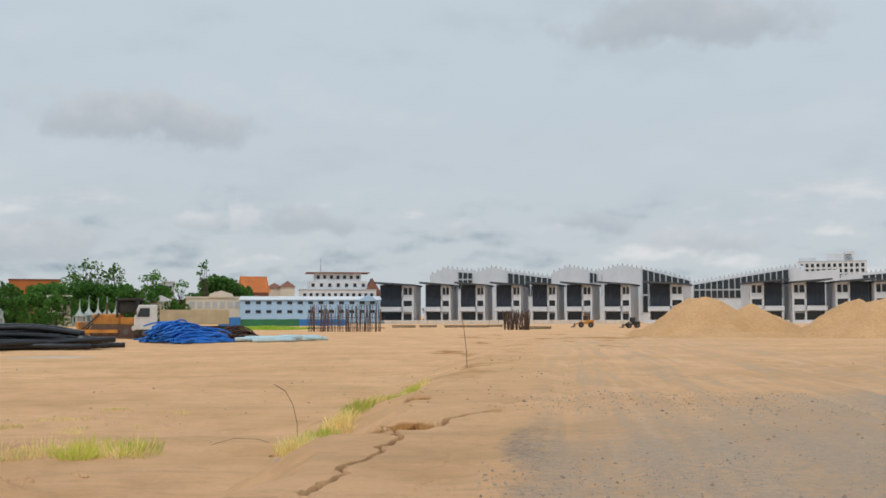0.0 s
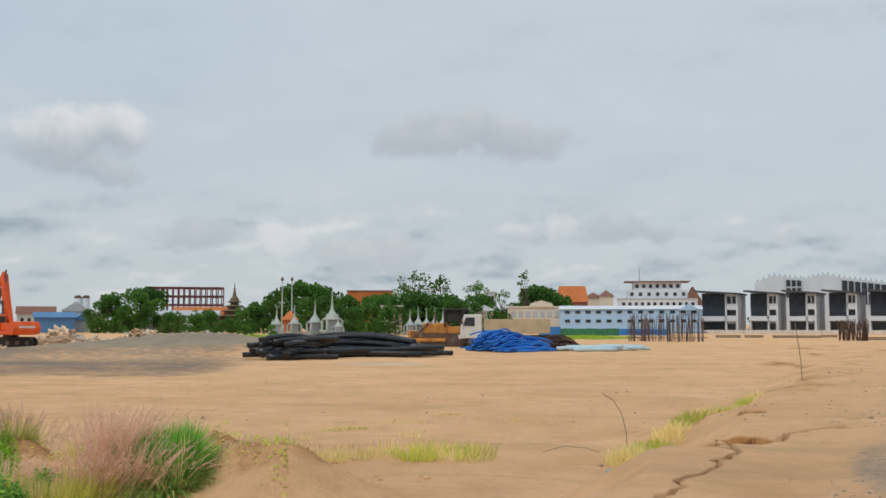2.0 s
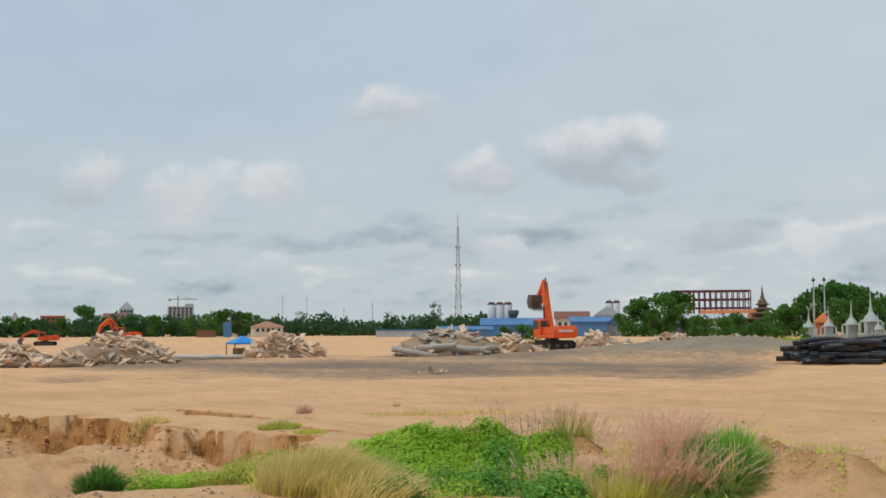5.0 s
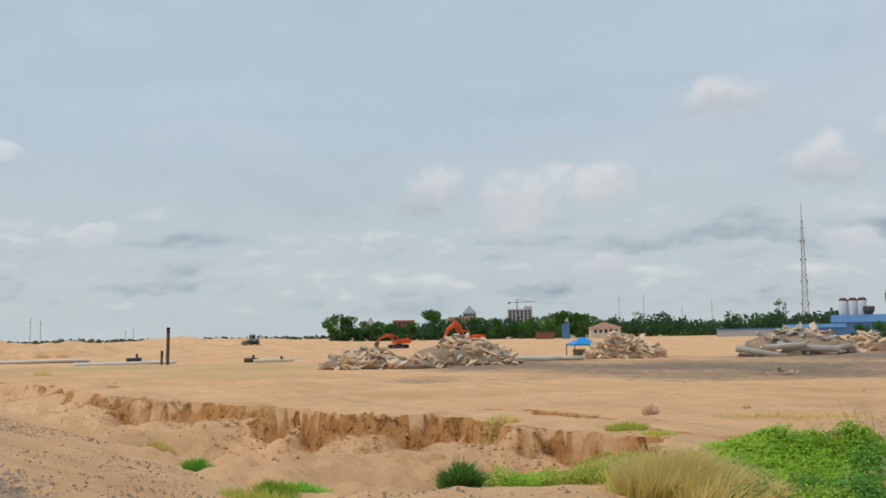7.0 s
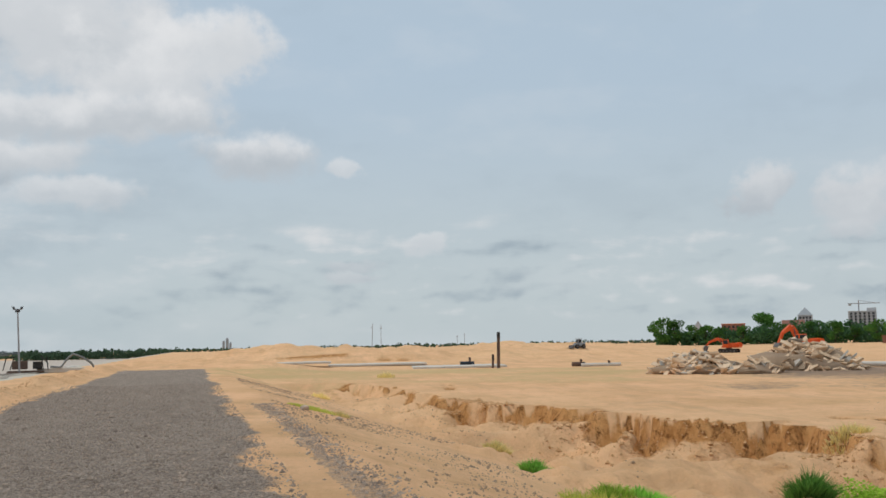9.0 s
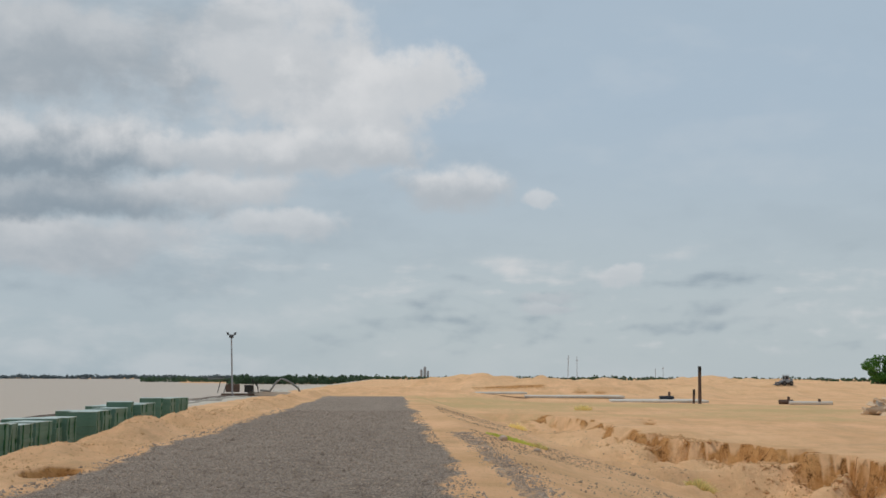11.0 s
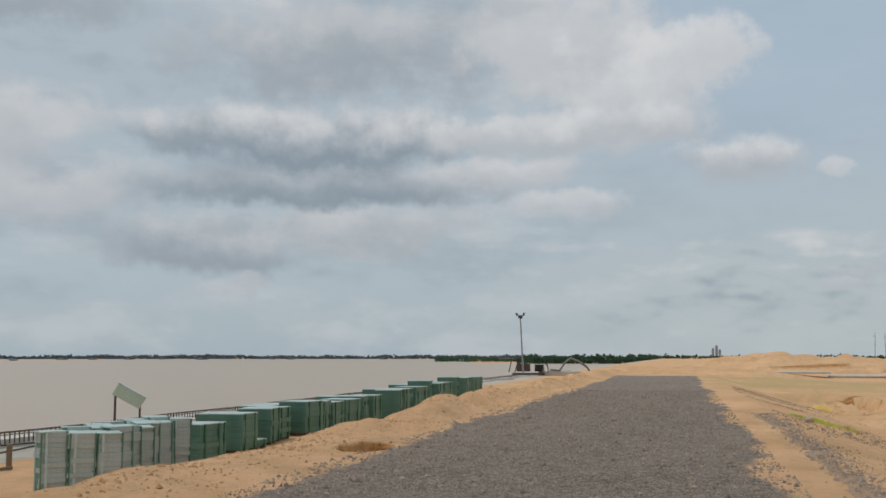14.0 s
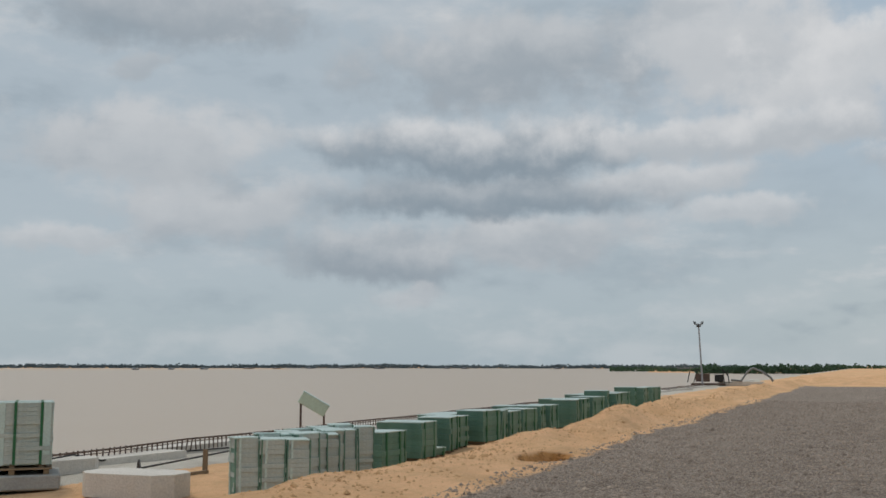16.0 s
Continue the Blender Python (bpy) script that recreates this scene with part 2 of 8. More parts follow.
M["pale_concrete"] = surface("pale_concrete", (0.70, 0.65, 0.58), (0.56, 0.51, 0.45), 0.8, 0.9, bump=0.3)
M["rubble"] = surface("broken_concrete", (0.76, 0.57, 0.40), (0.54, 0.40, 0.27), 1.0, 0.95, bump=0.5, vary=0.28)
M["rubble_grey"] = surface("grey_broken_pipe", (0.52, 0.47, 0.41), (0.36, 0.33, 0.29), 1.0, 0.9, bump=0.4, vary=0.22)
M["orange"] = surface("orange_machine_paint", (0.80, 0.125, 0.025), (0.60, 0.09, 0.02), 1.2, 0.45, bump=0.05)
M["yellow"] = surface("yellow_machine_paint", (0.66, 0.29, 0.055), (0.38, 0.15, 0.04), 1.2, 0.55, bump=0.1)
M["rust"] = surface("rusty_steel", (0.15, 0.095, 0.07), (0.085, 0.06, 0.05), 2.0, 0.85, bump=0.3, vary=0.2)
M["steel"] = surface("bucket_steel", (0.18, 0.17, 0.16), (0.10, 0.09, 0.09), 2.0, 0.5, 0.6, bump=0.2)
M["rubber"] = surface("black_rubber", (0.022, 0.022, 0.022), (0.05, 0.045, 0.04), 2.0, 0.8, bump=0.2)
M["black_pipe"] = surface("black_plastic_pipe", (0.006, 0.007, 0.009), (0.018, 0.02, 0.026), 0.8, 0.27, bump=0.05, vary=0.25, spec=0.5)
M["blue_pipe"] = surface("blue_plastic_pipe", (0.015, 0.125, 0.50), (0.03, 0.22, 0.70), 1.0, 0.45, bump=0.05, vary=0.25)
M["pale_pipe"] = surface("pale_blue_pipe", (0.55, 0.70, 0.74), (0.40, 0.58, 0.66), 1.0, 0.5, bump=0.05, vary=0.15)
M["brown_pipe"] = surface("dark_rusty_pipe", (0.075, 0.045, 0.04), (0.12, 0.07, 0.05), 1.0, 0.8, bump=0.2, vary=0.3)
M["truck_white"] = surface("white_truck_paint", (0.68, 0.69, 0.68), (0.52, 0.52, 0.50), 1.0, 0.4, bump=0.02)
M["truck_bed"] = surface("cream_truck_bed", (0.56, 0.47, 0.31), (0.42, 0.34, 0.22), 1.0, 0.6, bump=0.1)
M["blue_wall"] = surface("pale_blue_wall", (0.40, 0.60, 0.82), (0.34, 0.52, 0.74), 0.1, 0.8, bump=0.02)
M["cream"] = surface("cream_wall", (0.72, 0.67, 0.56), (0.60, 0.56, 0.47), 0.2, 0.85, bump=0.02)
M["orange_tile"] = surface("orange_roof_tiles", (0.62, 0.20, 0.06), (0.48, 0.15, 0.05), 0.3, 0.8, bump=0.3, grain=3.0)
M["brown_tile"] = surface("brown_roof_tiles", (0.28, 0.13, 0.09), (0.20, 0.10, 0.08), 0.3, 0.85, bump=0.3, grain=3.0)
M["red_frame"] = surface("red_steel_frame", (0.17, 0.05, 0.06), (0.10, 0.045, 0.06), 0.2, 0.8, bump=0.0)
M["blue_roof"] = surface("blue_metal_roof", (0.10, 0.24, 0.46), (0.07, 0.18, 0.38), 0.3, 0.5, bump=0.05)
M["tarp"] = surface("blue_tarpaulin", (0.02, 0.26, 0.72), (0.03, 0.33, 0.80), 1.0, 0.45, bump=0.1)
M["gold_stone"] = surface("weathered_gilt_stone", (0.20, 0.14, 0.08), (0.12, 0.09, 0.06), 0.8, 0.85, bump=0.2)
M["stupa"] = surface("whitewashed_stupa", (0.50, 0.55, 0.52), (0.34, 0.40, 0.38), 0.8, 0.85, bump=0.1)
M["mast"] = surface("grey_mast_steel", (0.30, 0.32, 0.34), (0.36, 0.33, 0.33), 0.05, 0.6, 0.3, bump=0.0)
M["tower_grey"] = surface("grey_tower_block", (0.36, 0.39, 0.42), (0.28, 0.31, 0.34), 0.05, 0.85, bump=0.0)
M["trunk"] = surface("tree_bark", (0.11, 0.085, 0.06), (0.07, 0.055, 0.04), 2.0, 0.95, bump=0.4)
M["leaf"] = leafy("tree_leaves", (0.13, 0.28, 0.055), (0.055, 0.145, 0.034), 0.25, 0.45)
# green paled towards grey, so the colour carries the haze of distance
M["leaf_far"] = leafy("distant_leaves_with_haze", (0.10, 0.16, 0.09), (0.075, 0.13, 0.08), 0.05, 0.30)
M["leaf_wood"] = leafy("dark_wood_leaves", (0.075, 0.155, 0.06), (0.04, 0.095, 0.042), 0.08, 0.4)
# blue-grey of distance haze is painted into this leaf colour
M["leaf_haze"] = leafy("far_leaves_haze_tinted", (0.17, 0.215, 0.235), (0.14, 0.185, 0.205), 0.02, 0.2)
M["plant"] = leafy("creeper_leaves", (0.47, 0.63, 0.09), (0.25, 0.45, 0.05), 0.9, 0.45)
M["grass"] = leafy("green_grass", (0.68, 0.66, 0.15), (0.50, 0.56, 0.11), 0.8, 0.35)
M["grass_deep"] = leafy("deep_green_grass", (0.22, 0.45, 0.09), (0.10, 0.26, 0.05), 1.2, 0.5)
M["grass_dry"] = leafy("straw_grass", (0.90, 0.76, 0.36), (0.80, 0.67, 0.27), 0.8, 0.35)
M["bush_green"] = leafy("fresh_bush_green", (0.36, 0.66, 0.12), (0.20, 0.48, 0.07), 2.0, 0.5)
M["plume"] = leafy("pinkish_grass_plumes", (0.85, 0.57, 0.45), (0.76, 0.52, 0.37), 1.5, 0.35)
# brown of earth clods, and painted shade between rubble pieces
M["rubble_dark"] = surface("gap_shade_and_clod_brown", (0.42, 0.30, 0.20), (0.28, 0.20, 0.14), 1.0, 0.95, bump=0.6)
M["terracotta"] = surface("terracotta_tiles", (0.45, 0.25, 0.17), (0.36, 0.20, 0.14), 0.4, 0.85, bump=0.3, grain=3.0)
M["slab_pale"] = surface("pale_green_paving_slabs", (0.47, 0.51, 0.47), (0.34, 0.39, 0.355), 2.0, 0.8, bump=0.2, vary=0.08)
M["slab_green"] = surface("dark_green_wrapped_slabs", (0.065, 0.15, 0.105), (0.14, 0.25, 0.195), 1.5, 0.5, bump=0.1, vary=0.2)
M["strap"] = surface("green_strap", (0.02, 0.11, 0.045), (0.03, 0.14, 0.06), 3.0, 0.5, bump=0.0)
M["film"] = surface("pale_wrap_film", (0.52, 0.62, 0.57), (0.42, 0.52, 0.48), 1.0, 0.35, bump=0.1)
M["timber"] = surface("grey_timber", (0.26, 0.19, 0.12), (0.18, 0.13, 0.08), 2.0, 0.9, bump=0.3, vary=0.2)
M["sign_green"] = surface("pale_green_enamel", (0.50, 0.58, 0.46), (0.42, 0.50, 0.40), 1.0, 0.5, bump=0.02)
M["stone"] = surface("gravel_stones", (0.58, 0.455, 0.355), (0.23, 0.175, 0.14), 3.0, 0.9, bump=0.3, vary=0.35)
M["lamp_head"] = surface("dark_lamp_heads", (0.06, 0.065, 0.07), (0.10, 0.10, 0.11), 2.0, 0.5, bump=0.0)
M["hose"] = surface("grey_hose", (0.25, 0.26, 0.25), (0.17, 0.18, 0.18), 1.0, 0.7, bump=0.1)
M["green_net"] = surface("green_hoarding", (0.05, 0.22, 0.10), (0.04, 0.16, 0.08), 0.5, 0.8, bump=0.1)
M["blue_net"] = surface("blue_hoarding", (0.03, 0.16, 0.46), (0.05, 0.22, 0.52), 0.5, 0.7, bump=0.1)


def water_material():
    m = bpy.data.materials.new("silty_river")
    m.use_nodes = True
    t = m.node_tree
    b = t.nodes["Principled BSDF"]
    geo = t.nodes.new("ShaderNodeNewGeometry")
    mp = t.nodes.new("ShaderNodeMapping")
    mp.inputs["Scale"].default_value = (0.02, 0.05, 1)
    t.links.new(geo.outputs["Position"], mp.inputs[0])
    n = t.nodes.new("ShaderNodeTexNoise")
    n.inputs["Scale"].default_value, n.inputs["Detail"].default_value = 1.0, 4
    t.links.new(mp.outputs[0], n.inputs["Vector"])
    mix = t.nodes.new("ShaderNodeMix")
    mix.data_type = "RGBA"
    mix.inputs[6].default_value, mix.inputs[7].default_value = (0.465, 0.36, 0.265, 1), (0.50, 0.395, 0.295, 1)
    t.links.new(n.outputs["Fac"], mix.inputs[0])
    t.links.new(mix.outputs[2], b.inputs["Base Color"])
    b.inputs["Roughness"].default_value = 0.35
    b.inputs["Specular IOR Level"].default_value = 0.25
    rip = t.nodes.new("ShaderNodeTexNoise")
    rip.inputs["Scale"].default_value, rip.inputs["Detail"].default_value = 1.2, 4
    t.links.new(geo.outputs["Position"], rip.inputs["Vector"])
    bp = t.nodes.new("ShaderNodeBump")
    bp.inputs["Strength"].default_value, bp.inputs["Distance"].default_value = 0.6, 0.2
    t.links.new(rip.outputs["Fac"], bp.inputs["Height"])
    t.links.new(bp.outputs[0], b.inputs["Normal"])
    return m


def ground_material():
    """Sand, with gravel, dark dirt, brown scarp soil with painted crevice shade, and pale concrete where the attribute
    of each says so.
    """
    m = bpy.data.materials.new("site_ground")
    m.use_nodes = True
    t = m.node_tree
    b = t.nodes["Principled BSDF"]
    b.inputs["Roughness"].default_value = 0.95
    b.inputs["Specular IOR Level"].default_value = 0.1
    geo = t.nodes.new("ShaderNodeNewGeometry")

    def tex(scale, detail=4, rough=0.55, stretch=(1, 1, 1)):
        mp = t.nodes.new("ShaderNodeMapping")
        mp.inputs["Scale"].default_value = stretch
        t.links.new(geo.outputs["Position"], mp.inputs[0])
        n = t.nodes.new("ShaderNodeTexNoise")
        n.inputs["Scale"].default_value, n.inputs["Detail"].default_value, n.inputs["Roughness"].default_value = scale, detail, rough
        t.links.new(mp.outputs[0], n.inputs["Vector"])
        return n.outputs["Fac"]

    def mixer(f, a, c):
        n = t.nodes.new("ShaderNodeMix")
        n.data_type = "RGBA"
        for s, v in ((n.inputs[0], f), (n.inputs[6], a), (n.inputs[7], c)):
            if isinstance(v, tuple):
                s.default_value = (*v, 1)
            else:
                t.links.new(v, s)
        return n.outputs[2]

    def rng(v, lo, hi, to0=0.0, to1=1.0):
        n = t.nodes.new("ShaderNodeMapRange")
        for i, x in enumerate((lo, hi, to0, to1)):
            n.inputs[i + 1].default_value = x
        t.links.new(v, n.inputs[0])
        return n.outputs[0]

    def attr(name):
        n = t.nodes.new("ShaderNodeAttribute")
        n.attribute_name = name
        return n.outputs["Fac"]

    def mth(op, a, c):
        n = t.nodes.new("ShaderNodeMath")
        n.operation, n.use_clamp = op, True
        for i, v in enumerate((a, c)):
            if isinstance(v, (int, float)):
                n.inputs[i].default_value = v
            else:
                t.links.new(v, n.inputs[i])
        return n.outputs[0]

    sand = mixer(rng(tex(0.22, 5), 0.35, 0.65), (0.87, 0.53, 0.297), (0.75, 0.445, 0.236))
    sand = mixer(rng(tex(0.9, 8, 0.72), 0.48, 0.74, 0, 0.55), sand, (0.54, 0.31, 0.15))
    sand = mixer(rng(tex(0.05, 4, 0.6), 0.45, 0.7, 0, 0.5), sand, (0.84, 0.545, 0.305))
    sand = mixer(rng(tex(14.0, 3, 0.7), 0.55, 0.8, 0, 0.4), sand, (0.48, 0.28, 0.14))
    sand = mixer(rng(tex(0.16, 8, 0.72, (0.7, 1.25, 1)), 0.50, 0.70, 0, 0.5), sand, (0.54, 0.31, 0.145))
    sand = mixer(rng(tex(3.2, 5, 0.75), 0.6, 0.78, 0, 0.4), sand, (0.46, 0.265, 0.13))
    sand = mixer(rng(tex(0.6, 6, 0.7, (0.12, 1.3, 1)), 0.5, 0.72, 0, 0.55), sand, (0.53, 0.33, 0.18))
    sand = mixer(rng(tex(0.35, 7, 0.75, (1.0, 0.5, 1)), 0.56, 0.70, 0, 0.45), sand, (0.50, 0.32, 0.19))
    sand = mixer(rng(tex(1.9, 9, 0.8, (0.6, 1.5, 1)), 0.53, 0.66, 0, 0.42), sand, (0.50, 0.295, 0.15))
    sand = mixer(rng(tex(0.9, 8, 0.75, (1.3, 0.7, 1)), 0.55, 0.70, 0, 0.40), sand, (0.88, 0.565, 0.315))
    # wheel tracks running with the sandy track
    lanes = t.nodes.new("ShaderNodeMapping")
    lanes.vector_type = "TEXTURE"
    lanes.inputs["Rotation"].default_value = (0, 0, radians(-6.2))
    lanes.inputs["Scale"].default_value = (0.42, 9.0, 1.0)
    t.links.new(geo.outputs["Position"], lanes.inputs[0])
    lane = t.nodes.new("ShaderNodeTexNoise")
    lane.inputs["Scale"].default_value, lane.inputs["Detail"].default_value, lane.inputs["Roughness"].default_value = 1.0, 6, 0.7
    t.links.new(lanes.outputs[0], lane.inputs["Vector"])
    worn = mth("MULTIPLY", rng(lane.outputs["Fac"], 0.48, 0.62, 0, 0.6), attr("ruts"))
    sand = mixer(worn, sand, (0.58, 0.42, 0.295))
    pressed = mth("MULTIPLY", rng(lane.outputs["Fac"], 0.47, 0.36, 0, 0.6), attr("ruts"))
    sand = mixer(pressed, sand, (0.80, 0.56, 0.36))
    grains = t.nodes.new("ShaderNodeTexVoronoi")
    grains.inputs["Scale"].default_value = 34.0
    t.links.new(geo.outputs["Position"], grains.inputs["Vector"])
    sep = t.nodes.new("ShaderNodeSeparateColor")
    t.links.new(grains.outputs["Color"], sep.inputs[0])
    gravel = mixer(sep.outputs[0], (0.15, 0.115, 0.092), (0.46, 0.375, 0.305))
    gravel = mixer(rng(tex(0.35, 4, 0.6, (0.3, 1.4, 1)), 0.42, 0.68, 0, 0.45), gravel, (0.40, 0.322, 0.26))
    gravel = mixer(rng(tex(30.0, 3, 0.8), 0.50, 0.62, 0, 0.6), gravel, (0.085, 0.066, 0.054))
    gravel = mixer(rng(tex(1.6, 7, 0.75, (0.5, 1, 1)), 0.52, 0.66, 0, 0.5), gravel, (0.12, 0.092, 0.074))
    gravel = mixer(rng(tex(42.0, 2, 0.7), 0.57, 0.66, 0, 0.7), gravel, (0.60, 0.51, 0.43))
    gravel = mixer(rng(attr("ruts"), 0.0, 1.0, 0.0, 0.62), gravel, (0.66, 0.50, 0.37))
    dirt = mixer(rng(tex(0.12, 5, 0.6, (0.5, 1, 1)), 0.35, 0.65), (0.33, 0.225, 0.155), (0.22, 0.175, 0.14))
    dirt = mixer(rng(tex(0.9, 5, 0.65), 0.5, 0.7, 0, 0.6), dirt, (0.46, 0.32, 0.20))
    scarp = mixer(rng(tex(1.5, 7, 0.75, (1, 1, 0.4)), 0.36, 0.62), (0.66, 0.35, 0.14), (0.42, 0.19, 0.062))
    # near-black streaks paint the shade of crevices into the soil colour
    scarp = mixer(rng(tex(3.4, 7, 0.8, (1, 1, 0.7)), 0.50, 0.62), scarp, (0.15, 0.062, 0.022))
    slab = mixer(rng(tex(0.6, 4), 0.35, 0.7), (0.62, 0.57, 0.49), (0.52, 0.46, 0.38))
    heap = mixer(rng(tex(0.5, 5, 0.65), 0.35, 0.65), (0.37, 0.305, 0.22), (0.28, 0.24, 0.18))
    rough_edge = tex(1.5, 5, 0.7)

    fine_edge = tex(8.0, 4, 0.7)

    def edge(name, rag=None):
        v = mth("ADD", attr(name), 0.0)
        n = t.nodes.new("ShaderNodeMath")
        n.operation = "MULTIPLY_ADD"
        t.links.new(rag or rough_edge, n.inputs[0])
        n.inputs[1].default_value = 0.7
        t.links.new(v, n.inputs[2])
        return rng(n.outputs[0], 0.68, 1.0)

    straw = mixer(rng(tex(0.8, 5, 0.7), 0.3, 0.7), (0.58, 0.41, 0.20), (0.60, 0.42, 0.21))
    col = mixer(edge("straw"), sand, straw)
    col = mixer(edge("dirt"), col, dirt)
    col = mixer(edge("heap"), col, heap)
    col = mixer(edge("gravel", fine_edge), col, gravel)
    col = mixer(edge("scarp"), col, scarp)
    col = mixer(edge("slab"), col, slab)
    t.links.new(col, b.inputs["Base Color"])
    bp = t.nodes.new("ShaderNodeBump")
    bp.inputs["Strength"].default_value, bp.inputs["Distance"].default_value = 0.8, 0.09
    t.links.new(tex(4.0, 8, 0.78), bp.inputs["Height"])
    swell = t.nodes.new("ShaderNodeBump")
    swell.inputs["Strength"].default_value, swell.inputs["Distance"].default_value = 0.6, 0.22
    t.links.new(tex(1.1, 8, 0.72), swell.inputs["Height"])
    t.links.new(swell.outputs[0], bp.inputs["Normal"])
    t.links.new(bp.outputs[0], b.inputs["Normal"])
    return m


M["water"] = water_material()
M["ground"] = ground_material()


# ---- building helpers ----
def at(az_deg, dist):
    """Plan position at a bearing (anticlockwise from +y) and distance from the viewpoint."""
    a = radians(az_deg)
    return -math.sin(a) * dist, math.cos(a) * dist


def thing(name, label, category, m=None, group="", kind=""):
    ob = new(name)
    ob.matrix_basis = m or Matrix()
    return tagged(ob, label, category, group, kind)


def part(name, bm, material, parent, label=""):
    me = bpy.data.meshes.new(name)
    bm.to_mesh(me)
    bm.free()
    me.materials.append(material)
    ob = new(name, me)
    ob.parent = parent
    if label:
        tagged(ob, label)
    return ob


def shared(name, me, parent, m):
    """Another object on a mesh that already exists."""
    ob = new(name, me)
    ob.parent = parent
    ob.matrix_basis = m
    return ob


def smooth(ob):
    for p in ob.data.polygons:
        p.use_smooth = True
    return ob


def box(bm, c, s, m=None, bevel=0.0):
    """A box of size s centred on c, moved by m."""
    mm = (m or Matrix()) @ Matrix.Translation(c) @ Matrix.Diagonal((*s, 1))
    r = bmesh.ops.create_cube(bm, size=1, matrix=mm)
    if bevel:
        edges = {e for v in r["verts"] for e in v.link_edges}
        bmesh.ops.bevel(bm, geom=list(edges), offset=bevel, segments=1, affect="EDGES")
    return bm


def tube(bm, a, b, r0, r1=None, seg=8, caps=True):
    a, b = Vector(a), Vector(b)
    d = b - a
    m = Matrix.Translation((a + b) / 2) @ d.to_track_quat("Z", "Y").to_matrix().to_4x4()
    bmesh.ops.create_cone(bm, cap_ends=caps, segments=seg, radius1=r0, radius2=r0 if r1 is None else r1, depth=d.length, matrix=m)
    return bm


def prism(bm, outline, y0, y1, m=None):
    """An outline in x,z extruded from y0 to y1."""
    m = m or Matrix()
    a = [bm.verts.new(m @ Vector((x, y0, z))) for x, z in outline]
    b = [bm.verts.new(m @ Vector((x, y1, z))) for x, z in outline]
    bm.faces.new(a)
    bm.faces.new(b[::-1])
    n = len(a)
    for i in range(n):
        bm.faces.new((a[i], b[i], b[(i + 1) % n], a[(i + 1) % n]))
    bmesh.ops.recalc_face_normals(bm, faces=bm.faces)
    return bm


def lathe(bm, profile, seg=12, m=None):
    """Profile of (radius, z) turned about the z axis."""
    m = m or Matrix()
    rings = []
    for r, z in profile:
        rings.append([bm.verts.new(m @ Vector((r * math.cos(2 * math.pi * i / seg), r * math.sin(2 * math.pi * i / seg), z))) for i in range(seg)])
    for a, b in zip(rings, rings[1:]):
        for i in range(seg):
            bm.faces.new((a[i], a[(i + 1) % seg], b[(i + 1) % seg], b[i]))
    bm.faces.new(rings[0][::-1])
    bm.faces.new(rings[-1])
    return bm


def bm_new():
    return bmesh.new()


# ---- the ground ----
def lattice(ix, iy, seed):
    h = np.sin(ix * 127.1 + iy * 311.7 + seed * 74.7) * 43758.5453
    return h - np.floor(h)


def vnoise(x, y, seed=0):
    ix, iy = np.floor(x), np.floor(y)
    fx, fy = x - ix, y - iy
    fx, fy = fx * fx * (3 - 2 * fx), fy * fy * (3 - 2 * fy)
    a = lattice(ix, iy, seed) * (1 - fx) + lattice(ix + 1, iy, seed) * fx
    b = lattice(ix, iy + 1, seed) * (1 - fx) + lattice(ix + 1, iy + 1, seed) * fx
    return a * (1 - fy) + b * fy - 0.5


def fbm(x, y, octaves=4, seed=0):
    total, amp = 0.0, 1.0
    for i in range(octaves):
        total = total + amp * vnoise(x * 2 ** i, y * 2 ** i, seed + i)
        amp *= 0.5
    return total


def sstep(v, lo, hi):
    t = np.clip((v - lo) / (hi - lo), 0, 1)
    return t * t * (3 - 2 * t)


SCARP_X = [-66, -55, -46, -39.5, -34, -30.6, -29, -26, -24, -21.5, -19.6, -17, -14]
SCARP_Y = [4.6, 6.0, 7.6, 9.4, 10.6, 11.6, 13.4, 13.9, 13.7, 14.3, 14.2, 13.5, 12.0]
SCARP_D = [0.3, 1.0, 1.2, 1.35, 1.35, 1.45, 1.45, 1.35, 1.3, 1.2, 1.0, 0.7, 0.0]
CRACK = [(-1.3, 9.6), (-1.13, 10.6), (-1.0, 11.4), (-0.9, 12.3), (-0.66, 13.6), (-0.62, 14.6), (-0.70, 15.5), (-0.33, 15.8), (0.13, 16.85), (0.6, 17.7), (1.0, 18.5)]
RIDGE = [(-6.4, 13.4), (-7.2, 14.2), (-8.8, 15.0), (-10.6, 15.0), (-12.4, 13.9), (-14.2, 11.8), (-15.0, 10.2)]


def seg_dist(x, y, pts):
    best = np.full(np.shape(x), 1e9)
    for (ax, ay), (bx, by) in zip(pts, pts[1:]):
        dx, dy = bx - ax, by - ay
        t = np.clip(((x - ax) * dx + (y - ay) * dy) / (dx * dx + dy * dy), 0, 1)
        best = np.minimum(best, np.hypot(x - ax - t * dx, y - ay - t * dy))
    return best


